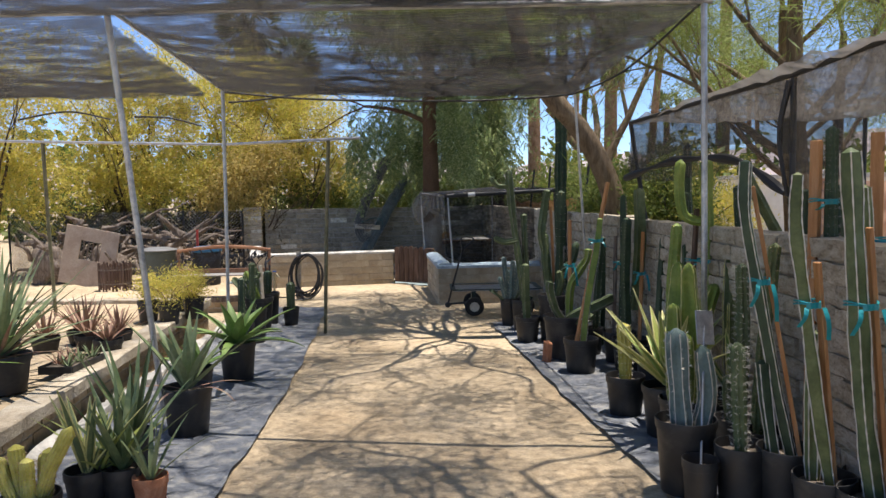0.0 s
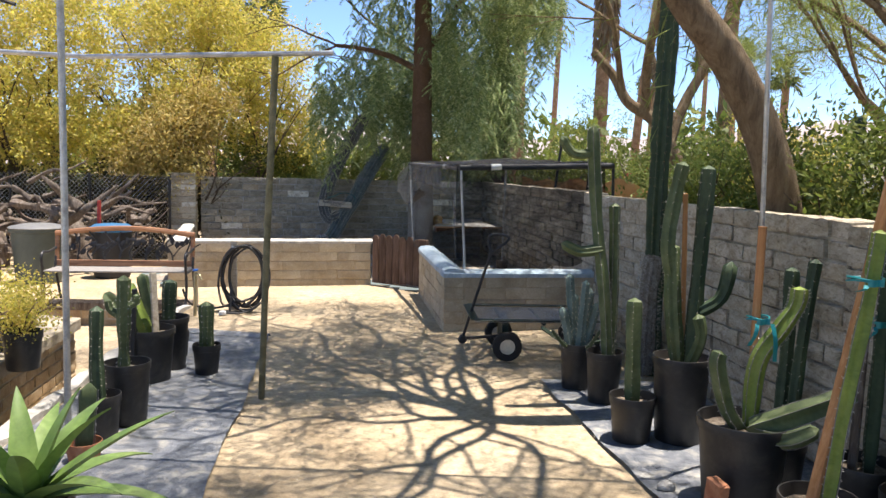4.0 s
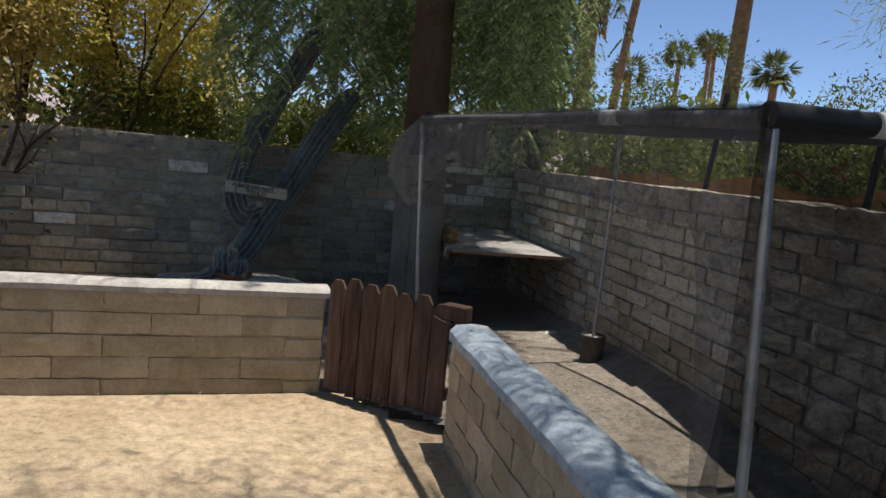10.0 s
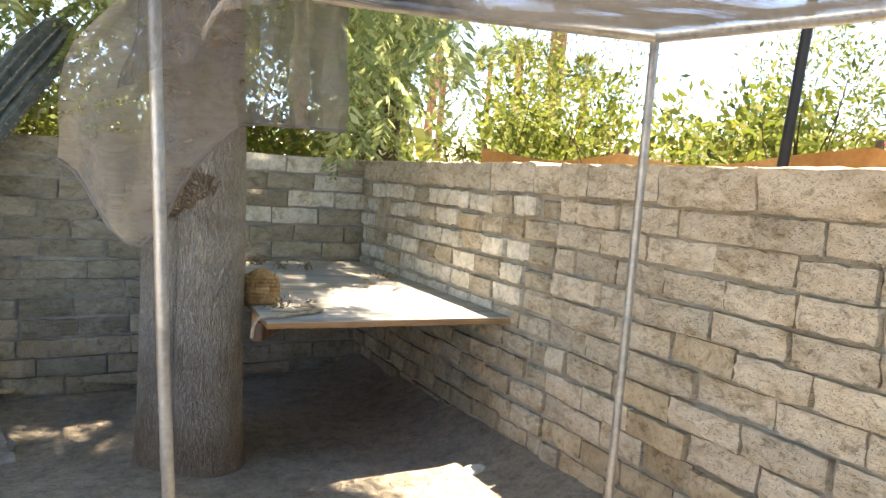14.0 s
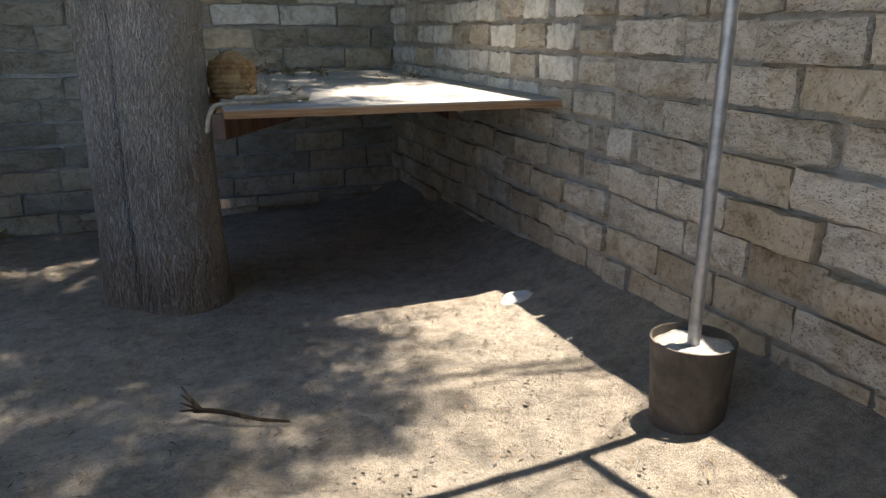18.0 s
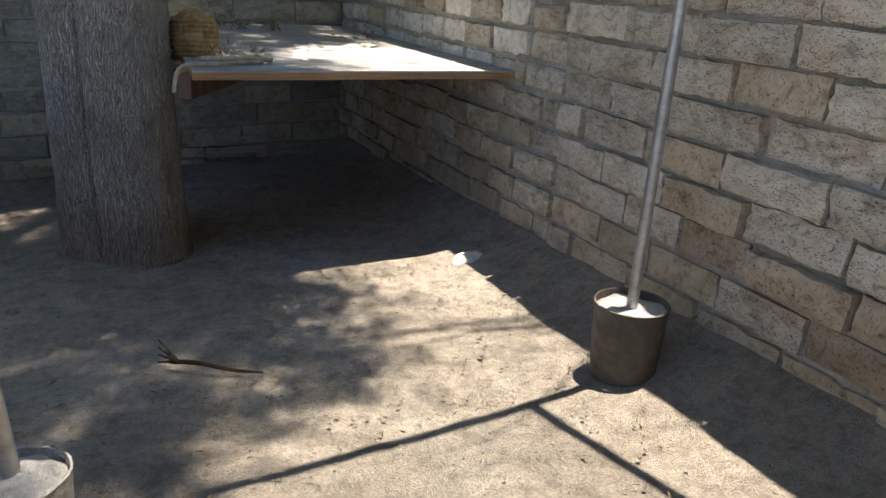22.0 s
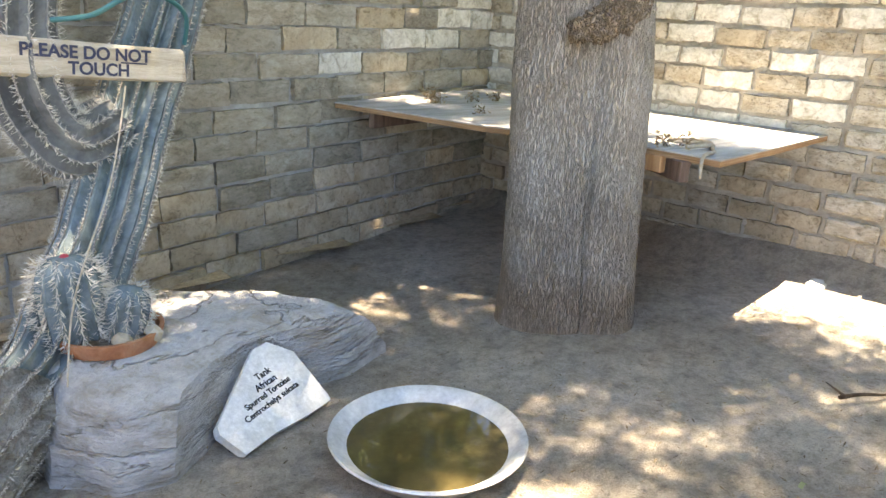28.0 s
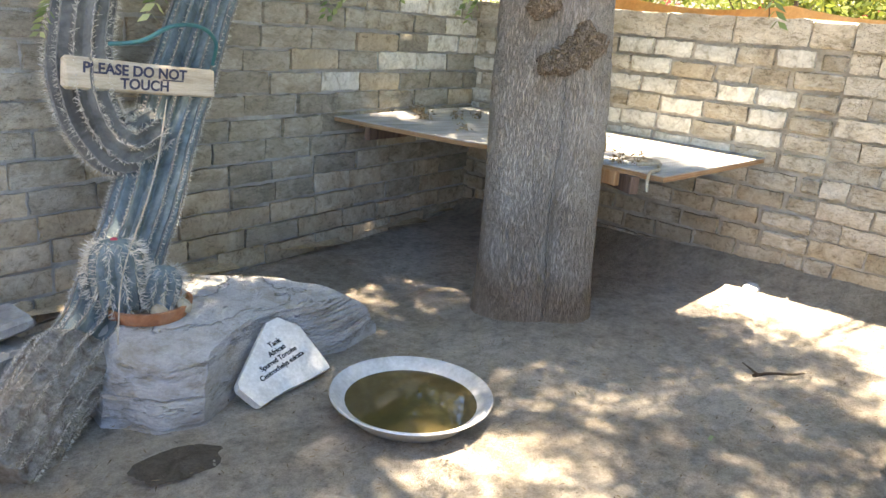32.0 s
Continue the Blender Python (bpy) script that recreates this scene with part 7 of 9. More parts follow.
net_sheet("shelter_net", "thin grey net roof over the pen shelter", [(0.36, 13.06, 1.782), (2.2, 13.75, 1.86), (-0.37, 16.64, 1.855), (1.16, 16.93, 1.94)], 0.05, NET_THIN, 21, 40, 220, 0.015, pleat=0.016)


def side_drop(u):
    """How far the side net comes down: a ragged hem, then a long fall at the front post."""
    d = 0.27 + 0.03 * wobble((u * 14, 1), 1, 7) + 0.05 * min(1.0, max(0.0, (u - 0.5) * 4))
    return d + 1.0 * min(1.0, max(0.0, (u - 0.91) / 0.05)) ** 1.6


SIDE_LINE = [(-0.39, 16.66, 1.848), (-0.195, 15.7, 1.83), (0.0, 14.79, 1.81), (0.185, 13.888, 1.795), (0.36, 13.06, 1.775)]
curtain("shelter_net", "thin grey net hanging down the shelter's side", SIDE_LINE, side_drop, NET_SIDE, 23, 110, 14, 0.05, (-0.035, 0))
curtain("shelter_net", "thin dark net curtain across the shelter's front", [(0.34, 13.05, 1.785), (1.3, 13.42, 1.81), (2.1, 13.72, 1.83)], lambda u: 0.95 + 0.3 * math.sin(min(1, u * 1.05) * math.pi) ** 0.8 + 0.1 * wobble((u * 6, 4), 1, 5), netting("front_net", (0.03, 0.03, 0.032), 0.72, 2.0), 27, 50, 14, 0.07)
BUNCHED = netting("bunched_net", (0.3, 0.295, 0.29), 0.7, 4.0)


def corner_drape(u, v):
    """The loose corner of the net: a point swung out past the pole, then a fold across the trunk."""
    k = max(0.0, 1 - u / 0.4)
    drop = 0.33 + 0.27 * math.exp(-((u - 0.2) / 0.13) ** 2) + 0.1 * k
    x = -0.385 + 0.5 * u - 0.2 * k * math.sin(min(1.0, v * 1.15) * 1.7) + 0.02 * wobble((u * 7, v * 3), 1, 4)
    y = 16.63 + 0.1 * u + 0.16 * k * v + 0.035 * wobble((u * 9, v * 2), 1, 2) + 0.02 * math.sin(u * 38)
    return Vector((x, y, 1.85 - v * drop + 0.012 * wobble((u * 8, v * 6), 1, 2)))


lone("net_corner", Geo().sheet(corner_drape, 44, 24), BUNCHED, "bunched grey net drooping from the shelter's corner over the trunk", "shade net")
lone("net_hem", Geo().tube([corner_drape(u / 30, 1.0) for u in range(31)], 0.005, 6), PAD_GREY, "grey hem of the net's drooping corner", "net hem")

# ---- plank table in the pen's corner ----
TZ = 0.765
table = thing("plank_shelf", (0.3, 19.0, 0), "weathered grey plywood shelf across the pen's corner", "shelf")
out = [(0.05, 17.92), (0.66, 18.0), (1.265, 18.09), (0.985, 20.15), (0.9, 20.27), (0.3, 20.12), (-0.5, 19.91), (-0.26, 18.95), (0.0, 18.45)]
for name, zz0, zz1, mat, k in (("ply_edge", TZ - 0.03, TZ - 0.002, PLY_EDGE, 1.0), ("board", TZ - 0.006, TZ, PLY, 1.002)):
    g = Geo()
    vs = [((x - 0.3) * k, (y - 19.0) * k) for x, y in out]
    n = len(vs)
    g.add([(x, y, zz0) for x, y in vs] + [(x, y, zz1) for x, y in vs], [tuple(range(n))[::-1], tuple(range(n, 2 * n))] + [(i, (i + 1) % n, (i + 1) % n + n, i + n) for i in range(n)])
    part(name, g, mat, table, "layered brown plywood edge" if name == "ply_edge" else "grey weathered top", smooth=False)
bar(table, (-0.28, -0.95, 0.695), (0.5, 0.95, 0.695), 0.045, 0.085, WOOD_RED, "bearer", "dark timber bearer")
part("bracket_end", Geo().box((-0.27, -0.79, 0.706), (0.045, 0.1, 0.07), None, 0.004), WOOD_STAKE, table, "orange end of a timber bracket")
bar(table, (0.62, -0.5, 0.69), (0.6, 1.0, 0.69), 0.04, 0.08, WOOD_RED, "bearer", "dark timber bearer")
bar(table, (-0.7, 0.7, 0.69), (0.5, 0.98, 0.69), 0.04, 0.08, WOOD_RED, "bearer", "dark timber bearer")
# rope nest on the shelf
nest = thing("rope_basket", (0.055, 18.39, TZ), "coiled straw rope basket standing on the shelf", "basket")
for k in range(8):
    r = 0.068 + 0.014 * math.sin(math.pi * (k + 0.6) / 8)
    ring = [(r * math.cos(a), r * math.sin(a), 0.012 + 0.0165 * k + 0.002 * math.sin(3 * a)) for a in [2 * math.pi * i / 24 for i in range(25)]]
    part("coil", Geo().tube(ring, 0.0105, 8, False), ROPE, nest)
part("lid_tuft", Geo().lathe([(0.0, 0.17), (0.03, 0.162), (0.055, 0.142), (0.06, 0.13)], 18, None, lambda a, z: 1 + 0.1 * math.sin(5 * a)), ROPE, nest)
rope = Geo().tube(smooth_path([(0.2, 18.25, TZ + 0.01), (0.28, 18.12, TZ + 0.012), (0.2, 18.06, TZ + 0.012), (0.12, 18.0, TZ + 0.012), (0.03, 17.98, TZ + 0.01), (0.0, 17.97, TZ - 0.02), (-0.01, 17.96, TZ - 0.075)], 40), 0.0075, 8)
rope.tube(smooth_path([(0.24, 18.3, TZ + 0.01), (0.32, 18.18, TZ + 0.012), (0.2, 18.07, TZ + 0.024), (0.08, 18.1, TZ + 0.02)], 24), 0.009, 8)
lone("rope", rope, ROPE_PALE, "frayed pale rope hanging over the shelf's corner", "rope")
p = cloud([(0.2, 18.2, TZ + 0.012, 0.12, 0.1, 0.012, 1), (0.35, 19.7, TZ + 0.01, 0.35, 0.25, 0.008, 1.5), (0.0, 19.4, TZ + 0.01, 0.2, 0.3, 0.008, 1.0), (0.9, 19.2, TZ + 0.008, 0.1, 0.5, 0.006, 0.5)], 160, 0.03, 0.008, 0, 0.02)
tagged(part("leaf_litter", quads("leaf_litter", p, None, LEAF_DRY), LEAF_DRY), "dry brown leaf litter on the shelf", "leaf litter", kind="stuff")

# ---- dish, boulder, name stone ----
dish = thing("water_dish", Matrix.Translation((-1.345, 17.885, -0.028)) @ Matrix.Scale(0.945, 4), "round galvanised pan of murky water on the dirt", "water dish")
part("pan", Geo().lathe([(0, 0.004), (0.2, 0.0), (0.235, 0.01), (0.295, 0.07), (0.312, 0.082), (0.318, 0.088), (0.314, 0.094), (0.303, 0.09), (0.285, 0.078), (0.225, 0.03), (0.0, 0.026)], 64), GALV, dish)
part("water", Geo().lathe([(0.0, 0.056), (0.15, 0.056), (0.2575, 0.056)], 48), WATER, dish, "murky olive water")


def boulder(name, label, at, size, seed, mat=ROCK, turn=0.0, flat=0.75, rough=0.22, sub=4):
    bm = bmesh.new()
    bmesh.ops.create_icosphere(bm, subdivisions=sub, radius=1)
    for v in bm.verts:
        n = v.co.normalized()
        d = 1 + rough * noise.noise(n * 1.3 + Vector((seed, 0, 0))) + rough * 0.45 * noise.noise(n * 3.3 + Vector((0, seed, 0))) + 0.03 * noise.noise(n * 11)
        p = n * d
        if p.z > flat:
            p.z = flat + (p.z - flat) * 0.25
        if p.z < -0.35:
            p.z = -0.35
        v.co = Vector((p.x * size[0], p.y * size[1], (p.z + 0.35) * size[2]))
    me = bpy.data.meshes.new(name)
    bm.to_mesh(me)
    bm.free()
    me.polygons.foreach_set("use_smooth", [True] * len(me.polygons))
    me.materials.append(mat)
    ob = new(name, me)
    ob.matrix_world = pose(*at, 0, 0, turn)
    return tagged(ob, label, "rock")


def slab_rock(name, label, outline, rings, tilt, mat, seed):
    """A bedded rock: its outline stepped up in layers, with a nearly flat tilted top."""
    n = 72
    cx, cy = sum(p[0] for p in outline) / len(outline), sum(p[1] for p in outline) / len(outline)
    corner = [Vector((x - cx, y - cy, 0)) for x, y in outline]
    ring0 = [corner[int(k * len(corner) / n)].lerp(corner[(int(k * len(corner) / n) + 1) % len(corner)], k * len(corner) / n % 1) for k in range(n)]
    g = Geo()
    levels = rings + [(rings[-1][0] * k, rings[-1][1] + 0.012 * (1 - k)) for k in (0.8, 0.55, 0.3, 0.02)]
    for j, (k, z) in enumerate(levels):
        for i, p in enumerate(ring0):
            ledge = abs(noise.noise(Vector((p.x * 3, p.y * 3, z * 24 + seed))))
            q = k + 0.05 * wobble((p.x * 5, p.y * 5, z * 14), 1, seed) + 0.02 * wobble((p.x * 16, p.y * 16, z * 20), 1, seed + 3) - 0.07 * max(0, 0.25 - ledge) * (j < len(rings) - 1)
            x, y = p.x * q, p.y * q
            lift = 0 if j == 0 else (tilt[0] * x + tilt[1] * y) * z / rings[-1][1] + 0.012 * wobble((x * 5, y * 5), 1, seed + 7)
            g.v.append((x, y, z + lift))
    for j in range(len(levels) - 1):
        for i in range(n):
            g.f.append((j * n + i, j * n + (i + 1) % n, (j + 1) * n + (i + 1) % n, (j + 1) * n + i))
    return lone(name, g, mat, label, "rock", (cx, cy, 0.0))


slab_rock("boulder", "large flat-topped blue-grey boulder with a bedded edge", [(-2.26, 18.43), (-2.12, 18.27), (-1.98, 18.24), (-1.84, 18.36), (-1.62, 18.53), (-1.25, 18.52), (-1.04, 18.6), (-1.11, 18.78), (-1.38, 19.0), (-1.75, 19.14), (-2.12, 19.1), (-2.3, 18.75)],
          [(1.06, -0.13), (1.04, -0.01), (1.01, 0.035), (0.985, 0.042), (0.99, 0.05), (0.94, 0.1), (0.89, 0.14), (0.83, 0.166), (0.76, 0.182)], (-0.02, 0.08), ROCK, 3.0)
boulder("stone", "small pale stone half in the sun", (1.03, 17.9, 0.05), (0.075, 0.05, 0.035), 5.0, SLATE, 20)
lone("stone_block", Geo().box((0, 0, 0.065), (0.42, 0.2, 0.15), pose(0, 0, 0, 2, 1, 0), 0.016, 0.008), CEMENT, "grey cement block lying against the back wall", "block", pose(-2.58, 18.98, -0.1, 0, 0, 24))
lone("stone_slab", Geo().box((0, 0, 0.03), (0.46, 0.2, 0.06), pose(0, 0, 0, 3, -7, 0), 0.014, 0.009), CEMENT, "broken grey slab lying tilted on a cement block", "slab", pose(-2.6, 19.03, 0.065, 0, 0, 14))
boulder("stone", "small pale stone beside the hose", (-2.33, 13.35, 0.0), (0.05, 0.04, 0.04), 7.0, SLATE, 0)
boulder("stone", "small stone on the cloth beside the pots", (1.5, 8.72, 0.02), (0.05, 0.035, 0.035), 4.0, CONCRETE, 0)

# name stone, leaning on the boulder
A_, B_, C_ = Vector((-1.6, 18.5, 0.165)), Vector((-1.78, 18.215, -0.04)), Vector((-1.42, 18.335, -0.02))
ux = (C_ - B_).normalized()
un = ux.cross(A_ - B_).normalized()
uy = un.cross(ux)
fm = Matrix(((ux.x, uy.x, un.x, B_.x), (ux.y, uy.y, un.y, B_.y), (ux.z, uy.z, un.z, B_.z), (0, 0, 0, 1)))
stone = thing("name_stone", fm, "pale triangular stone slab hand-lettered in black", "sign")
w, h = (C_ - B_).length, uy.dot(A_ - B_)
ax = ux.dot(A_ - B_)
out = [(0.0, 0.0), (0.13, 0.008), (w * 0.7, 0.0), (w, 0.002), (w + 0.004, 0.025), (ax + 0.1, h * 0.74), (ax + 0.03, h), (ax - 0.035, h * 0.985), (-0.025, h * 0.42), (-0.035, h * 0.33)]
g = Geo()
n = len(out)
g.add([(x, y, 0.0) for x, y in out] + [(x, y, -0.035) for x, y in out], [tuple(range(n)), tuple(range(n, 2 * n))[::-1]] + [((i + 1) % n, i, i + n, (i + 1) % n + n) for i in range(n)])
part("slab", g, SLATE, stone, smooth=False)


def words(text, size, m, mat, parent, name, bold=0.0, shear=0.0):
    cu = bpy.data.curves.new(name, "FONT")
    cu.body, cu.size, cu.extrude, cu.offset, cu.shear = text, size, 0.0006, bold, shear
    cu.align_x, cu.align_y = "CENTER", "CENTER"
    ob = bpy.data.objects.new(name, cu)
    scene.collection.objects.link(ob)
    bpy.context.view_layer.update()
    me = bpy.data.meshes.new_from_object(ob)
    bpy.data.objects.remove(ob)
    me.materials.clear()
    me.materials.append(mat)
    return part(name, me, mat, parent, at=m)


for k, (text, dx, dy) in enumerate((("Tank", 0.215, 0.195), ("African", 0.205, 0.163), ("Spurred Tortoise", 0.19, 0.131), ("Centrochelys sulcata", 0.185, 0.099))):
    words(text, 0.032 if k < 2 else 0.029, Matrix.Translation((dx, dy, 0.0015)) @ Matrix.Rotation(radians(5), 4, "Z"), INK, stone, "lettering", 0.0005)

# ---- leaning giant cactus with the wooden sign ----
sag = thing("leaning_saguaro", (-2.5, 18.42, 0), "leaning blue-grey ribbed giant cactus with a dark curved arm", "cactus")
o = Vector((-2.5, 18.42, 0))
main = [Vector(q) - o for q in ((-2.6, 18.34, -0.08), (-2.4, 18.54, 0.05), (-2.2, 18.745, 0.13), (-2.05, 18.893, 0.33), (-1.935, 19.01, 0.5), (-1.83, 19.115, 0.71), (-1.72, 19.225, 0.92), (-1.58, 19.36, 1.17), (-1.36, 19.545, 1.62), (-1.03, 19.92, 2.21))]
stem(sag, main, 0.138, 15, 0.4, CACTUS_SAGUARO, (0.03, 0.02, SPINE), SPINE_GREY, n=126, foot=0.9, swell=0.02)
stem(sag, [Vector(q) - o for q in ((-2.64, 18.3, -0.1), (-2.44, 18.5, 0.02), (-2.24, 18.705, 0.11))], 0.157, 15, 0.13, CACTUS_OLD, (0.008, 0.018, SPINE), n=60, name="corky_base", foot=1.0, label="brown corky base", swell=0.05)
stem(sag, [Vector(q) - o for q in ((-1.84, 19.12, 0.84), (-2.0, 19.07, 0.78), (-2.1, 19.08, 0.92), (-2.11, 19.12, 1.15), (-2.02, 19.2, 1.5), (-1.86, 19.3, 1.9), (-1.62, 19.36, 2.35), (-1.4, 19.4, 2.75))], 0.115, 12, 0.24, grainy("grey_old_cactus", (0.06, 0.06, 0.058), (0.12, 0.122, 0.118), (0.2, 0.2, 0.19), 6, 40, 0.85, 0.4, 0.006), (0.02, 0.032, SPINE), SPINE_GREY, n=110, name="arm", swell=0.03)
sign_a, sign_b = Vector((-2.2, 18.975, 1.075)), Vector((-1.595, 19.065, 1.03))
sx = (sign_b - sign_a).normalized()
sy = Vector((0, 0, 1)) - sx * sx.z
sy.normalize()
sn = sx.cross(sy)
sm = Matrix(((sx.x, sy.x, sn.x, (sign_a.x + sign_b.x) / 2), (sx.y, sy.y, sn.y, (sign_a.y + sign_b.y) / 2), (sx.z, sy.z, sn.z, (sign_a.z + sign_b.z) / 2), (0, 0, 0, 1)))
sign = thing("wooden_sign", sm @ pose(0, 0, 0, 0, 0, 0), "weathered plank sign hand-painted in blue, hung on the cactus", "sign")
L_ = (sign_b - sign_a).length
g = Geo().box((0, 0, -0.02), (L_, 0.12, 0.036), None, 0.012, 0.006)
part("plank", g, WOOD_PALE, sign)
words("PLEASE DO NOT", 0.056, Matrix.Translation((-0.035, 0.024, 0.004)), INK_BLUE, sign, "lettering", 0.0016)
words("TOUCH", 0.056, Matrix.Translation((0.0, -0.026, 0.004)), INK_BLUE, sign, "lettering", 0.0016)
part("underline", Geo().box((0.115, 0.001, 0.004), (0.09, 0.005, 0.0015)), INK_BLUE, sign)
lone("cable", Geo().tube(smooth_path([(-2.03, 19.02, 1.18), (-1.92, 18.97, 1.2), (-1.8, 18.98, 1.26), (-1.66, 19.05, 1.26), (-1.56, 19.14, 1.2), (-1.55, 19.2, 1.1)], 30), 0.0085, 8), plain("teal_cable", (0.03, 0.14, 0.15), 0.5), "teal plastic hose looped round the cactus above the sign", "hose")
lone("string", Geo().tube(smooth_path([(-1.84, 18.95, 0.98), (-1.95, 18.8, 0.7), (-2.12, 18.64, 0.4), (-2.2, 18.46, 0.2)], 16), 0.003, 5), WOOD_PALE, "thin pale string hanging down the cactus", "string")

bc = thing("potted_barrel_cactus", (-2.01, 18.74, 0.14), "white-spined barrel cacti in a terracotta bowl on the boulder", "cactus")
part("bowl", Geo().lathe([(0.0, 0.0), (0.12, 0.0), (0.155, 0.05), (0.168, 0.085), (0.17, 0.1), (0.155, 0.1), (0.14, 0.075), (0.0, 0.07)], 32), TERRACOTTA, bc)
part("soil", Geo().lathe([(0.0, 0.08), (0.08, 0.085), (0.148, 0.082)], 20), SOIL, bc)
stem(bc, [(-0.085, 0.02, 0.07), (-0.1, 0.02, 0.2), (-0.105, 0.02, 0.35)], 0.1, 13, 0.22, CACTUS_SAGUARO, (0.012, 0.045, SPINE), n=26, name="barrel", swell=0.0)
stem(bc, [(0.02, -0.03, 0.07), (0.045, -0.04, 0.15), (0.06, -0.05, 0.24)], 0.072, 12, 0.22, CACTUS_SAGUARO, (0.011, 0.036, SPINE), n=22, name="barrel", swell=0.0)
part("bud", Geo().lathe([(0.0, 0.016), (0.01, 0.013), (0.016, 0.005), (0.013, 0.0)], 10, pose(-0.105, 0.02, 0.342)), FLOWER, bc, "small red bud")
for k, (x, y) in enumerate(((0.08, 0.08), (-0.09, 0.08), (0.0, -0.12), (0.1, -0.1))):
    part("pebble", Geo().lathe([(0, 0.04), (0.025, 0.032), (0.034, 0.012), (0.03, 0)], 8, pose(x, y, 0.08, 8, 14 * k, 0)), BLOCK_SAND, bc)

WET = ground_mat("wet_dirt", (0.10, 0.085, 0.065), (0.15, 0.125, 0.10), (0.21, 0.18, 0.145), (0.06, 0.05, 0.04), 1.0, 0.05)
g = Geo().sheet(lambda u, v: Vector((v * (0.15 + 0.05 * wobble((math.cos(u * 6.2832) * 2, math.sin(u * 6.2832) * 2), 1, 3)) * math.cos(u * 6.2832), v * (0.09 + 0.03 * wobble((math.cos(u * 6.2832) * 2, math.sin(u * 6.2832) * 2), 1, 8)) * math.sin(u * 6.2832), 0.012 * (1 - v))), 36, 6)
lone("wet_patch", g, WET, "damp dark patch of dirt beside the boulder", "ground", (-2.15, 18.03, pen_z(-2.15, 18.03) + 0.022), kind="structure")

# ---- litter on the pen floor ----
n = 5200
x, y = rng.uniform(-3.6, 1.6, n), rng.uniform(15.6, 19.6, n)
keep = [inside(a, b, PEN) for a, b in zip(x, y)]
base = np.stack([x, y, np.array([pen_z(a, b) for a, b in zip(x, y)]) + 0.03], 1)[keep]
way = rng.normal(size=base.shape) * [1, 1, 0.12]
p = leaf_quads(base, way, rng.uniform(0.008, 0.034, len(base)), rng.uniform(0.002, 0.006, len(base)), np.tile([0.0, 0.0, 1.0], (len(base), 1)) + rng.normal(size=base.shape) * 0.2)
tagged(part("leaf_litter", quads("leaf_litter", p, None, LEAF_DRY), LEAF_DRY), "dry leaflets and straw scattered over the pen floor", "leaf litter", kind="stuff")
g = Geo()
for k in range(3600):
    a, b = rnd.uniform(-3.4, 1.5), rnd.uniform(15.5, 19.4)
    if inside(a, b, PEN):
        s = rnd.uniform(0.002, 0.006) * (1.5 if rnd.random() < 0.04 else 1)
        g.box((0, 0, 0), (2 * s, 1.6 * s, s), pose(a, b, pen_z(a, b) + 0.022 + s * 0.3, rnd.uniform(0, 40), rnd.uniform(0, 40), rnd.uniform(0, 180)), s * 0.4)
tagged(part("pebbles", g, DIRT), "small clods and pebbles on the pen floor", "pebbles", kind="stuff")
stick = Geo().tube(smooth_path([(-0.04, 17.28, 0.065), (0.03, 17.24, 0.075), (0.12, 17.2, 0.065), (0.2, 17.18, 0.06)], 14), [0.007, 0.008, 0.007, 0.007, 0.007, 0.006, 0.006, 0.006, 0.005, 0.005, 0.005, 0.004, 0.004, 0.003], 6)
for k in range(4):
    stick.tube([(-0.02, 17.27, 0.07), (-0.07, 17.27 + 0.025 * (k - 1), 0.085 + 0.01 * k)], [0.005, 0.002], 5)
lone("stick", stick, BARK_DARK, "dark broken twig with a clawed end on the dirt", "twig")
g = Geo().sheet(lambda u, v: Vector((-0.62 + 0.03 * u, 17.1 + 0.014 * v, 0.035 + 0.012 * math.sin(u * 3))), 4, 3)
lone("green_leaf", g, LEAF_PEPPER, "single fallen green leaf on the dirt", "leaf")
n = 5200
x, y = rng.uniform(-2.4, 2.0, n), rng.uniform(3.5, 15.9, n)
base = np.stack([x, y, np.full(n, 0.008)], 1)
base = base[[not inside(a, b, PEN) for a, b in zip(x, y)]]
p = leaf_quads(base, rng.normal(size=base.shape) * [1, 1, 0.1], rng.uniform(0.008, 0.025, len(base)), rng.uniform(0.004, 0.009, len(base)), np.tile([0.0, 0.0, 1.0], (len(base), 1)))
GRIT = leafy("grit", (0.2, 0.15, 0.09), (0.5, 0.42, 0.3), (0.62, 0.54, 0.41), (0.3, 0.22, 0.14), through=0.0)
tagged(part("gravel", quads("gravel", p, None, GRIT), GRIT), "loose grit and leaf bits strewn over the path", "gravel", kind="stuff")

# ---- bench ----
bench = thing("garden_bench", pose(-3.78, 13.98, 0.0, 0, 0, 7), "garden bench with a wood top rail and cast-iron leaf back", "bench")
BW = 1.68
part("top_rail", Geo().tube(smooth_path([(-BW / 2, 0.2, 0.83), (-0.4, 0.215, 0.885), (0, 0.22, 0.905), (0.4, 0.215, 0.885), (BW / 2, 0.2, 0.83)], 24), 0.034, 8, True, lambda a, s: 0.75 + 0.3 * abs(math.sin(a))), BENCH_WOOD, bench, "curved red-brown wooden rail")
part("low_rail", Geo().box((0, 0.16, 0.47), (BW - 0.02, 0.03, 0.075)), BENCH_WOOD, bench, "red-brown wooden rail")
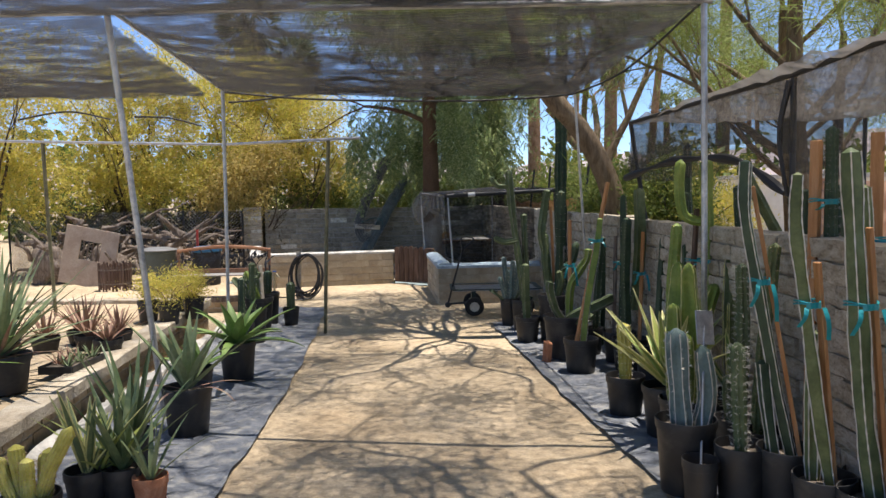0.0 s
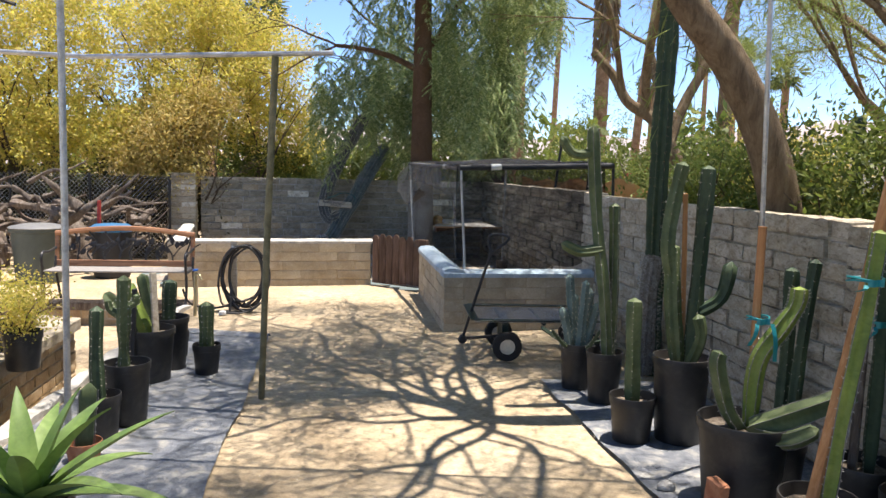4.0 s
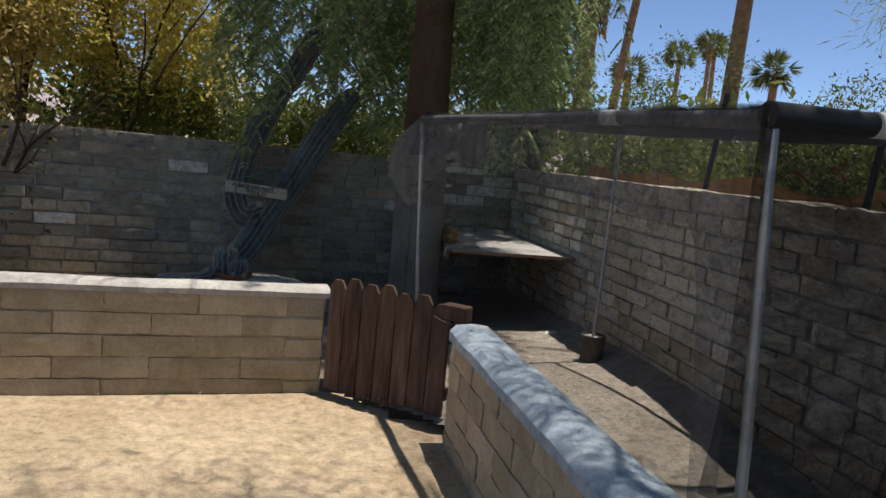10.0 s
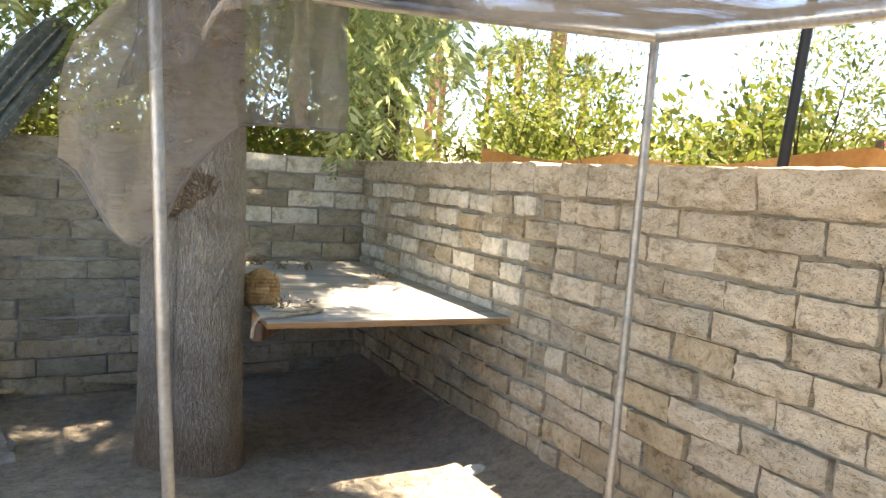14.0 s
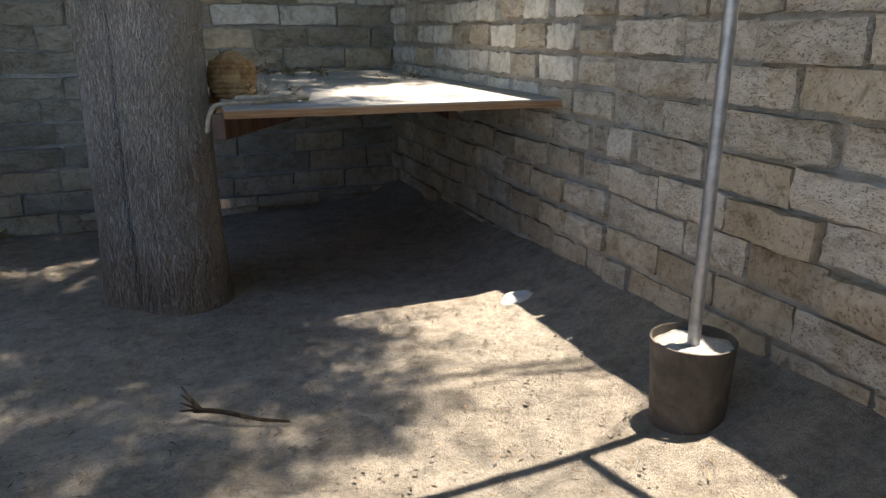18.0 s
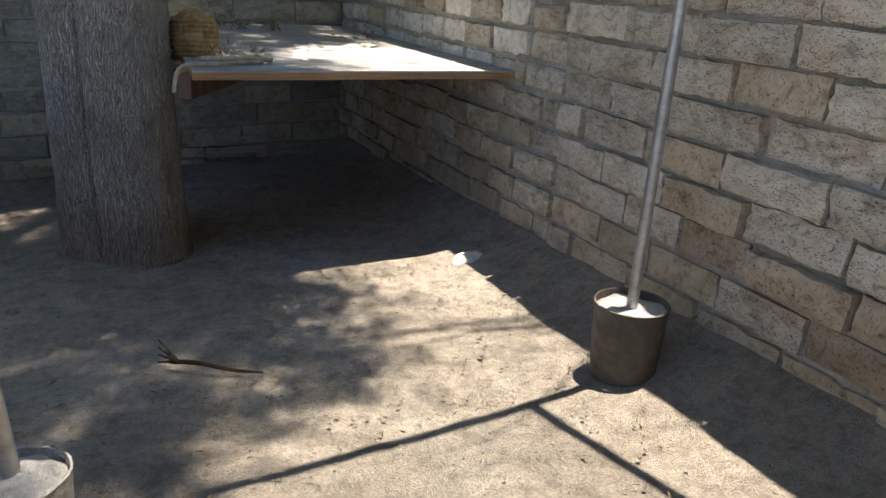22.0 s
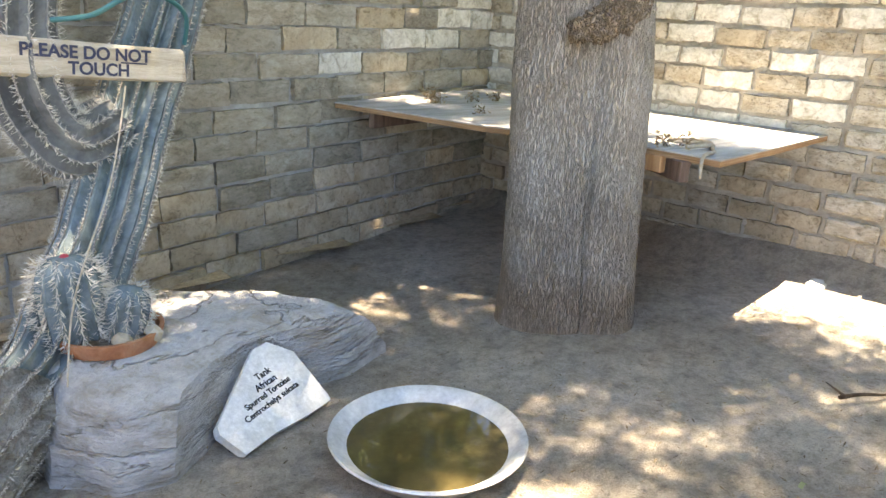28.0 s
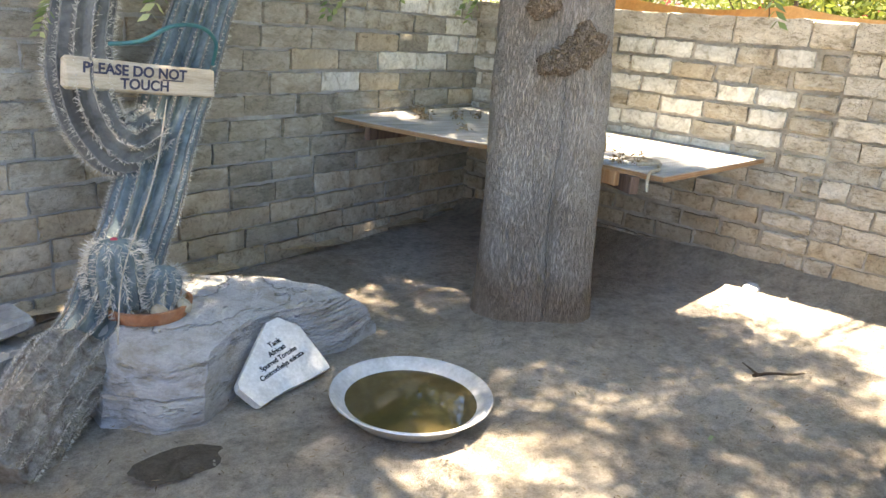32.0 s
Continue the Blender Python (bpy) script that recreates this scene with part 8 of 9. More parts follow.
for sx_ in (-1, 1):
    part("back_post", Geo().box((0, 0, 0), (0.05, 0.035, 0.44), pose(sx_ * (BW / 2 - 0.02), 0.185, 0.65, -7, 0, 0), 0.006), BENCH_WOOD, bench)
    X = sx_ * (BW / 2 - 0.01)
    part("end_frame", Geo().tube(smooth_path([(X, 0.28, 0.0), (X, 0.2, 0.22), (X, 0.14, 0.42), (X, 0.19, 0.62), (X, 0.23, 0.84)], 20), 0.017, 8).tube(smooth_path([(X, -0.3, 0.0), (X, -0.23, 0.2), (X, -0.25, 0.4), (X, -0.28, 0.58), (X, -0.22, 0.64), (X, -0.05, 0.63), (X, 0.18, 0.66)], 26), 0.017, 8).tube([(X, -0.26, 0.4), (X, 0.15, 0.4)], 0.016, 8), STEEL_BLACK, bench, "black cast-iron end frame and arm")
for k in range(7):
    part("seat_slat", Geo().box((0, -0.24 + 0.062 * k, 0.415), (BW - 0.04, 0.05, 0.02)), plain("grey_slat", (0.28, 0.26, 0.24), 0.6) if k == 0 else bpy.data.materials["grey_slat"], bench)
vine = Geo()
r = random.Random(3)
for k in range(10):
    x0 = -0.74 + k * 0.165
    vine.tube(smooth_path([(x0, 0.17, 0.5), (x0 + 0.05 * r.uniform(-1, 1), 0.175, 0.6), (x0 + 0.09 * r.uniform(-1, 1), 0.185, 0.72), (x0 + 0.06 * r.uniform(-1, 1), 0.2, 0.86)], 12), 0.011, 6)
    vine.tube(smooth_path([(x0, 0.172, 0.55), (x0 + 0.08, 0.18, 0.66), (x0 + 0.17, 0.19, 0.72)], 8), 0.009, 6)
part("iron_vine", vine, STEEL_BLACK, bench, "black cast-iron vine work")
for k in range(26):
    x0, z0 = -0.75 + 0.06 * k, 0.58 + 0.2 * r.random()
    a = r.uniform(0, 180)
    part("iron_leaf", Geo().lathe([(0.0, -0.05), (0.024, -0.02), (0.031, 0.0), (0.02, 0.03), (0.0, 0.052)], 8, pose(x0, 0.182, z0, 0, a, 0) @ Matrix.Diagonal((1, 0.25, 1, 1))), STEEL_BLACK, bench)

# ---- hose on its stake, tap ----
stake = thing("hose_stake", (-2.31, 13.7, 0), "weathered wooden stake holding a coiled black hose", "post")
part("stake", Geo().box((0, 0, 0.41), (0.085, 0.04, 0.84), pose(0, 0, 0, 0, 1, 8), 0.005), WOOD_PALE, stake)
part("hose_hook", Geo().tube(smooth_path([(0.0, -0.02, 0.76), (0.03, -0.12, 0.77), (0.07, -0.1, 0.74)], 8), 0.012, 6), PIPE, stake)
part("valve", Geo().lathe([(0, 0), (0.02, 0.0), (0.024, 0.03), (0.016, 0.06), (0.022, 0.08), (0, 0.085)], 12, pose(-0.03, -0.05, 0.36)), BRASS, stake)
line = [(-0.46, -0.42, 0.3), (-0.42, -0.35, 0.14), (-0.3, -0.25, 0.06), (-0.12, -0.12, 0.04)]
for k in range(9):
    cx, rx, rz = 0.13 + r.uniform(-0.05, 0.1), r.uniform(0.19, 0.28), r.uniform(0.33, 0.4)
    cz = 0.78 - rz + r.uniform(-0.02, 0.02)
    for i in range(20):
        a = 2 * math.pi * i / 20 - math.pi / 2 - 0.4
        low = max(0, -math.sin(a))
        line.append((cx + rx * math.cos(a), -0.06 - 0.007 * k + 0.025 * math.sin(a * 2 + k) - 0.13 * low * (k % 4) / 3, max(0.02, cz + rz * math.sin(a) + 0.012 * math.sin(5 * a + k))))
line += [(0.28, -0.18, 0.05), (0.2, -0.32, 0.02), (0.0, -0.36, 0.02), (-0.1, -0.24, 0.02)]
hose = Geo().tube(smooth_path(line, 420), 0.0125, 8)
lone("garden_hose", hose, HOSE, "coiled black rubber garden hose hung on a stake", "hose", (-2.31, 13.7, 0))
tap = thing("standpipe", (-2.62, 13.25, 0), "short tan standpipe with a blue tap handle", "tap")
part("pipe", Geo().tube([(0, 0, 0), (0.01, 0, 0.5)], 0.02, 10), BRASS, tap)
part("spout", Geo().tube(smooth_path([(0.01, 0, 0.46), (0.06, -0.03, 0.48), (0.1, -0.05, 0.42)], 8), 0.013, 8), BRASS, tap)
part("handle", Geo().lathe([(0, 0.02), (0.03, 0.018), (0.034, 0.008), (0.03, 0), (0, 0)], 12, pose(0.01, 0, 0.52)), BLUE_TAP, tap, "round blue handle")
lone("stub_post", Geo().box((0, 0, 0.2), (0.035, 0.035, 0.42), None, 0.004), WOOD_PALE, "short pale wooden peg in the ground", "post", (-2.72, 13.6, 0))

# ---- wagon ----
wg = thing("garden_wagon", pose(1.13, 11.83, 0, 0, 0, 4), "dark green mesh-deck garden wagon with cream-rimmed tyres", "wagon")
DX, DY, DZ = 0.63, 0.39, 0.4
for a, b in (((-DX, -DY), (DX, -DY)), ((-DX, DY), (DX, DY)), ((-DX, -DY), (-DX, DY)), ((DX, -DY), (DX, DY))):
    bar(wg, (*a, DZ), (*b, DZ), 0.075, 0.012, WAGON_GREEN, "deck_rail", turn=0.0 if a[0] == b[0] else 0.0)
mesh = Geo()
k = -1.3
while k < 1.3:
    for s in (-1, 1):
        ends = []
        for y in (-DY, DY):
            ends.append((k + s * y * 0.8, y))
        (x0, y0), (x1, y1) = ends
        c0, c1 = max(-DX, min(DX, x0)), max(-DX, min(DX, x1))
        if (c0 > -DX or c1 > -DX) and (c0 < DX or c1 < DX):
            f = lambda c: y0 + (y1 - y0) * (c - x0) / (x1 - x0)
            mesh.tube([(c0, f(c0), DZ - 0.02), (c1, f(c1), DZ - 0.02)], 0.0028, 4, False)
    k += 0.045
part("mesh_deck", mesh, PIPE, wg, "worn expanded-metal mesh deck")
for x in (-0.35, 0.0, 0.35):
    bar(wg, (x, -DY, DZ - 0.035), (x, DY, DZ - 0.035), 0.03, 0.02, WAGON_GREEN, "cross_bar")
for x in (-0.32, 0.42):
    part("axle", Geo().tube([(x, -0.3, 0.14), (x, 0.3, 0.14)], 0.012, 8), STEEL_BLACK, wg)
    bar(wg, (x, 0, 0.14), (x, 0, DZ - 0.03), 0.06, 0.3, WAGON_GREEN, "bogie")
    for y in (-0.3, 0.3):
        wh = part("wheel", Geo().tube([(x, y - 0.02, 0.14), (x, y + 0.02, 0.14)], 0.03, 12), STEEL_BLACK, wg)
        m = pose(x, y, 0.14, 90, 0, 0)
        part("tyre", Geo().lathe([(0.07, -0.04), (0.11, -0.045), (0.132, -0.034), (0.139, 0.0), (0.132, 0.034), (0.11, 0.045), (0.07, 0.04)], 28, m, lambda a, z: 1 + 0.012 * (1 if math.sin(24 * a) > 0 else 0)), RUBBER, wh, "knobbly black tyre")
        part("rim", Geo().lathe([(0.0, -0.02), (0.03, -0.03), (0.035, -0.022), (0.06, -0.026), (0.072, -0.038), (0.076, -0.03), (0.07, 0.03), (0.0, 0.025)], 24, m), RIM, wh, "cream wheel rim")
part("hitch", Geo().tube([(-0.36, 0.05, 0.16), (-0.68, 0.03, 0.14)], 0.016, 8).lathe([(0.0, 0.03), (0.03, 0.03), (0.045, 0), (0.03, -0.03), (0, -0.03)], 12, pose(-0.7, 0.03, 0.13, 90, 0, 0)), STEEL_BLACK, wg)
part("pull_bar", Geo().tube([(-0.7, 0.03, 0.14), (-0.59, -0.04, 0.55), (-0.47, -0.13, 0.99)], 0.014, 10), STEEL_BLACK, wg, "black pull bar")
part("grip", Geo().tube(smooth_path([(-0.47, -0.13, 0.98), (-0.5, -0.13, 1.1), (-0.46, -0.13, 1.15), (-0.34, -0.14, 1.14), (-0.32, -0.14, 1.1), (-0.46, -0.13, 0.98)], 28), 0.012, 8), STEEL_BLACK, wg, "black loop grip")

# ---- bins, basket, driftwood, board, fence ----
bin_ = thing("garbage_bin", (-5.62, 15.45, 0), "large grey-green ribbed plastic garbage bin", "bin")
part("body", Geo().lathe([(0, 0), (0.28, 0), (0.3, 0.02), (0.345, 0.72), (0.37, 0.73), (0.372, 0.77), (0.35, 0.78), (0.33, 0.72), (0, 0.7)], 40, None, lambda a, z: 1 + 0.006 * math.sin(20 * a)), PLASTIC_GREEN, bin_)
part("lid", Geo().lathe([(0.0, 0.84), (0.2, 0.835), (0.36, 0.8), (0.385, 0.78), (0.37, 0.77)], 40, None, lambda a, z: 1 + 0.008 * math.sin(28 * a)), plain("grey_lid", (0.16, 0.16, 0.16), 0.6), bin_, "ribbed grey lid")
bin_ = thing("blue_bin", (-4.85, 16.1, 0), "dark bin with a blue lid beside the low wall", "bin")
part("body", Geo().lathe([(0, 0), (0.24, 0), (0.26, 0.02), (0.29, 0.7), (0, 0.7)], 28), STEEL_BLACK, bin_)
part("lid", Geo().lathe([(0.0, 0.82), (0.24, 0.8), (0.31, 0.76), (0.31, 0.7), (0.29, 0.69)], 28), PLASTIC_BLUE, bin_, "blue plastic lid")
bar(thing("red_post", (-5.1, 16.2, 0), "slim red painted post by the bins", "post"), (0, 0, 0), (0.02, 0, 1.15), 0.05, 0.04, RED_PAINT, "post")
bk = thing("slatted_basket", (-6.45, 15.3, 0), "low round basket of upright brown wooden slats", "basket")
for k in range(30):
    a = 2 * math.pi * k / 30
    part("slat", Geo().box((0.31, 0, 0.27), (0.014, 0.045, 0.54 + 0.05 * math.sin(k * 2.1)), Matrix.Rotation(a, 4, "Z"), 0.004), WOOD_RED, bk)
for z in (0.14, 0.42):
    part("hoop", Geo().lathe([(0.3, z - 0.015), (0.322, z - 0.015), (0.322, z + 0.015), (0.3, z + 0.015), (0.3, z - 0.015)], 30), WOOD_GREY, bk)
bd = thing("tan_board", pose(-7.5, 16.0, 0.0, 0, 12, 6), "leaning tan board with a small barred opening", "board")
part("panel", Geo().box((-0.37, 0, 0.62), (0.34, 0.03, 1.24)).box((0.4, 0, 0.62), (0.34, 0.03, 1.24)).box((0.015, 0, 0.28), (0.43, 0.03, 0.56)).box((0.015, 0, 1.1), (0.43, 0.03, 0.28)), CANVAS, bd)
for k in range(4):
    part("window_bar", Geo().box((-0.13 + 0.095 * k, 0, 0.76), (0.026, 0.02, 0.4)), WOOD_GREY, bd)
r = random.Random(21)
WOODS = "driftwood pile"
for k in range(84):
    x, y = r.uniform(-9.0, -4.9), r.uniform(16.3, 17.8)
    a, e = r.uniform(0, 2 * math.pi), r.uniform(-0.15, 0.7)
    ln, rr = r.uniform(0.4, 1.3), r.uniform(0.02, 0.075)
    z = r.uniform(0.1, 1.45) * (0.6 + 0.4 * math.sin((x + 9.0) / 4.1 * math.pi))
    d = Vector((math.cos(a) * math.cos(e), math.sin(a) * 0.5 * math.cos(e), math.sin(e)))
    c = Vector((r.uniform(-0.12, 0.12), r.uniform(-0.1, 0.1), r.uniform(-0.06, 0.12)))
    pts = smooth_path([Vector(), d * ln * 0.35 + c, d * ln * 0.7 - c * 0.6, d * ln], 14)
    z = max(z, 0.05 - min(q.z for q in pts))
    g = Geo().tube(pts, [rr * (1.2 - 0.9 * i / 13) * (1 + 0.12 * math.sin(i * 1.9 + k)) for i in range(14)], 9, True, lambda q, s: 1 + 0.12 * math.sin(3 * q + 8 * s))
    lone("driftwood", g, WOOD_GREY, "bleached twisted dead branch in a heap", "driftwood", (x, y, z), WOODS)
for k in range(3):
    boulder("stump", "bleached gnarled root stump in the dead-wood heap", (-8.6 + 1.3 * k, 16.6 + 0.2 * k, 0.0), (0.4, 0.3, 0.62), 20 + k, WOOD_GREY, 30 * k, 0.9, 0.5)
fence = thing("chain_link_fence", (-10.6, 18.35, 0), "dark chain-link fence behind the dead wood", "fence")
for k in range(5):
    part("post", Geo().tube([(1.45 * k, 0, 0), (1.45 * k, 0, 1.55)], 0.025, 8), STEEL_BLACK, fence)
wire = Geo()
for k in range(90):
    for s in (-1, 1):
        x0 = -1.5 + k * 0.085
        x1 = x0 + 1.5 * s
        lo, hi = max(0.0, min(x0, x1)), min(5.8, max(x0, x1))
        if hi > lo + 0.05:
            f = lambda x: 0.03 + (x - x0) / (x1 - x0) * 1.5
            wire.tube([(lo, 0, f(lo)), (hi, 0, f(hi))], 0.0022, 4, False)
part("wire_mesh", wire, PIPE, fence)
part("backing", Geo().box((2.9, 0.06, 0.75), (5.8, 0.01, 1.5)), NET, fence, "dark screen cloth behind the wire")

# ---- beyond the long wall: tarp, orange cloth, shed, flowers ----
pk = thing("tarp_screen", (7.0, 13.6, 0), "creased peach tarp stretched as a screen beyond the wall", "tarp")
part("tarp", Geo().sheet(lambda u, v: Vector((-0.4 + 4.6 * u, 3.2 * u + 0.08 * wobble((u * 9, v * 6), 1, 3), 0.5 + (1.45 + 0.25 * u) * v - 0.15 * math.sin(u * 3.1) * v)), 40, 16), TARP, pk)
for x in (-0.4, 4.2):
    part("post", Geo().tube([(x, 0.07 + (x + 0.4) * 0.7, 0), (x, 0.07 + (x + 0.4) * 0.7, 2.3)], 0.02, 8), WOOD_GREY, pk)
oc = thing("orange_cloth_fence", (1.7, 19.9, 0), "sagging orange cloth strung along the bed beyond the pen", "cloth fence")


def cloth_line(u):
    return Vector((1.7 * u + 0.05 * math.sin(u * 31), -6.9 * u, 1.66 - 0.09 * abs(math.sin(u * math.pi * 5)) + 0.025 * math.sin(u * 23)))


part("cloth", Geo().sheet(lambda u, v: Vector((cloth_line(u).x + 0.02 * wobble((u * 30, v * 3), 1, 2), cloth_line(u).y, 0.95 + (cloth_line(u).z - 0.95) * v)), 110, 8), ORANGE_CLOTH, oc)
for k in range(6):
    q = cloth_line(k / 5)
    part("post", Geo().tube([(q.x + 0.03, q.y, 0), (q.x + 0.03, q.y, q.z + 0.03)], 0.016, 8), WOOD_GREY, oc)
for x, y in ((4.2, 16.0), (3.4, 18.3), (5.0, 17.6), (4.0, 19.2), (3.0, 20.4), (5.6, 20.6)):
    t = thing("flowering_shrub", (x, y, 0), "low green shrub dotted with red flowers beyond the pen", "shrub", "flowers beyond the pen")
    q = cloud([(0, 0, 1.45, 0.45, 0.5, 0.35, 1)], 1500, 0.07, 0.025, 0, 0.08)
    part("foliage", quads("foliage", q, None, LEAF_BUSH), LEAF_BUSH, t)
    q = cloud([(0, 0, 1.6, 0.45, 0.5, 0.25, 1)], 60, 0.05, 0.04, 0, 0.04)
    part("flowers", quads("flowers", q, None, FLOWER), FLOWER, t)
    for k in range(4):
        part("stem", Geo().tube([(0, 0, 0), (0.2 * math.cos(k * 1.6), 0.2 * math.sin(k * 1.6), 1.3)], 0.012, 5), BARK_TAN, t)
shed = thing("pale_shed", (14.5, 30.0, 0), "low pale building far beyond the garden", "shed")
part("wall", Geo().box((0, 0, 1.1), (9, 3, 2.2)), SHED_WHITE, shed)
part("roof", Geo().box((0, 0, 2.28), (9.5, 3.5, 0.16)), CONCRETE, shed)
# a terracotta shard standing by the cloth's edge
lone("terracotta_shard", Geo().box((0, 0, 0.11), (0.06, 0.12, 0.24), pose(0, 0, 0, 4, 5, 20), 0.01, 0.006), TERRACOTTA, "broken terracotta brick standing on end", "brick", (1.62, 8.35, 0.0))

# ---- the blocks of the walls, one by one ----
def slump(long, thick, tall, seed):
    """A block with slumped, uneven faces and ragged rounded edges."""
    g = Geo()
    nx, nz = 8, 4
    for sy in (1, -1):
        for j in range(nz + 1):
            for i in range(nx + 1):
                u, v = i / nx * 2 - 1, j / nz * 2 - 1
                rim = max(abs(u), abs(v)) > 0.99
                x = u * (long / 2 - 0.001) + (0.009 if rim else 0.0) * wobble((u * 3, v * 3), 1, seed + sy)
                z = v * (tall / 2 - 0.001) + (0.009 if rim else 0.0) * wobble((u * 4 + 9, v * 2), 1, seed + sy)
                y = sy * (thick / 2 - (0.004 if rim else 0.0) + 0.005 * wobble((u * 2, v * 1.5), 1, seed * 2 + sy) + 0.003 * wobble((u * 6, v * 3), 1, seed + 4))
                g.v.append((x, y, z))
    w, n = nx + 1, (nx + 1) * (nz + 1)
    for k in range(2):
        for j in range(nz):
            for i in range(nx):
                q = (k * n + j * w + i, k * n + j * w + i + 1, k * n + (j + 1) * w + i + 1, k * n + (j + 1) * w + i)
                g.f.append(q[::-1] if k == 0 else q)
    ring = [i for i in range(w)] + [j * w + nx for j in range(1, nz + 1)] + [nz * w + i for i in range(nx - 1, -1, -1)] + [j * w for j in range(nz - 1, 0, -1)]
    for a, b in zip(ring, ring[1:] + ring[:1]):
        g.f.append((a, b, b + n, a + n))
    return g


def beads(wall, run, z0, z1, tall, thick, seed, mat, along=0.0):
    """Mortar squeezed out of the bed joints, ragged along each course."""
    sgn = 1 if thick > 0 else -1
    for c in range(1, round((z1 - z0) / tall)):
        z = z1 - c * tall
        n = int(run / 0.035)
        pts = [(along + run * i / n, sgn * 0.004, z + 0.009 * wobble((run * i / n * 5, c), 1, seed)) for i in range(n + 1)]
        rad = [max(0.001, 0.004 + 0.018 * wobble((run * i / n * 3.1, c * 3), 1, seed + 2) + 0.007 * wobble((run * i / n * 14, c), 1, seed + 5)) for i in range(n + 1)]
        part("mortar_bead", Geo().tube(pts, rad, 6), mat, wall)


def block_meshes(name, long, tall, thick, mat, n=6, jitter=0.004, bevel=0.011):
    """A few alike blocks with slumped faces and worn edges."""
    out = []
    for k in range(n):
        g = slump(long, thick, tall, k * 7.3 + long)
        out.append(g.mesh(name, mat, True))
    return out


def lay(wall, p0, p1, z0, z1, thick, long, tall, joint, mat, seed, name="block", most=300, white=None, rest_mat=None, proud=0.0, first=None, skew=0.0, bead=None, along=0.0, soil=None, loose=False):
    """Lays courses of blocks on a wall's core in running bond: the nearest as parts, the rest joined."""
    m, run = run_matrix(p0, p1, 0)
    r = random.Random(seed)
    sgn = 1 if thick > 0 else -1
    courses = round((z1 - z0) / tall)
    full = block_meshes(name, long - joint, tall - joint, abs(thick), mat)
    half = block_meshes(name, long / 2 - joint, tall - joint, abs(thick), mat, 3)
    dirty = block_meshes(name, long - joint, tall - joint, abs(thick), BLOCK_DIRTY) if soil else None
    whole_w = block_meshes(name, long - joint, tall - joint, abs(thick), BLOCK_WHITE) if white else None
    spots = []
    for c in range(courses):
        s, odd = 0.0, (c + seed) % 2
        z = z1 - tall * (c + 0.5)
        if odd:
            spots.append((long / 4, z, half))
            s = long / 2
        while s < run - 0.06:
            left = run - s
            wide = long * (r.uniform(0.86, 1.14) if loose else 1.0)
            if left >= wide + 0.06:
                spots.append((s + wide / 2, z, full, wide))
                s += wide
            else:
                spots.append((s + left / 2, z, left))
                s = run
    if first:
        spots.sort(key=lambda q: first(q[0] / run, q[1]))
    rest = Geo()
    for k, (s, z, kind, *wide) in enumerate(spots):
        shift = Vector((along + s + r.uniform(-1, 1) * joint * 0.3, thick / 2 - sgn * (proud + r.uniform(-0.004, 0.004) * (3.4 if loose else 1)), z + r.uniform(-1, 1) * joint * 0.3))
        turn = Euler((r.gauss(0, 0.035 if loose else 0.012), r.gauss(0, 0.01 if loose else 0.008) + skew, r.gauss(0, 0.012 if loose else 0.008))).to_matrix().to_4x4()
        at = Matrix.Translation(shift) @ turn
        if wide:
            at = at @ Matrix.Diagonal(((wide[0] - joint) / (long - joint), 1, r.uniform(0.96, 1.0) if loose else 1, 1))
        if k < most:
            if isinstance(kind, float):
                me = Geo().box((0, 0, 0), (max(0.04, kind - joint), abs(thick), tall - joint), None, 0.011, 0.004).mesh(name, mat, True)
            else:
                me = r.choice(dirty if soil and kind is full and r.random() < soil(z) else whole_w if white and kind is full and white(s / run, z, r) else kind)
            part(name, me, None, wall, at=at)
        else:
            w = kind - joint if isinstance(kind, float) else (long if kind is full else long / 2) - joint
            rest.box((0, 0, 0), (max(0.04, w), abs(thick), tall - joint), at, 0.011, 0.004)
    if bead:
        beads(wall, run, z0, z1, tall, thick, seed, bead, along)
    if rest.v:
        ob = part(name + "s_far", rest, rest_mat or mat, wall)
        tagged(ob, "", kind="stuff")


def low_dirt(z):
    return 0.95 if z < 0.25 else 0.65 if z < 0.45 else 0.2 if z < 0.75 else 0.05


PEN_JOINT = (1.4353, 17.7815)
lay(WALL_PEN_EAST, RIGHT_C, PEN_JOINT, -0.07, 1.37, -0.16, 0.25, 0.1108, 0.022, BLOCK, 1, soil=low_dirt, white=lambda s, z, r: z > 0.7 and r.random() < 0.66, rest_mat=BLOCK_STUFF, bead=MORTAR_BROWN, loose=True)
lay(WALL_PEN_EAST, RIGHT_C, PEN_JOINT, 1.37, 1.525, -0.16, 0.42, 0.15, 0.008, BLOCK_PALE, 12, rest_mat=BLOCK_STUFF)
lay(WALL_PEN_EAST, PEN_JOINT, RIGHT_B, 1.37, 1.525, -0.16, 0.42, 0.15, 0.008, BLOCK_PALE, 5, rest_mat=BLOCK_STUFF, along=2.743, loose=True)
lay(WALL_PEN_EAST, PEN_JOINT, RIGHT_B, -0.07, 1.37, -0.16, 0.3, 0.1108, 0.012, BLOCK_PALE, 1, rest_mat=BLOCK_STUFF, bead=MORTAR_BROWN, loose=True, along=2.743, soil=low_dirt)
lay(WALL_NORTH, (1.1, 20.345), BACK_L, -0.2, 1.52, -0.16, 0.35, 0.1231, 0.013, BLOCK_SHADE_GREY, 2, soil=low_dirt, loose=True, white=lambda s, z, r: (s < 0.2 and z > 1.0 and r.random() < 0.3) or (r.random() < 0.02), rest_mat=BLOCK_STUFF)
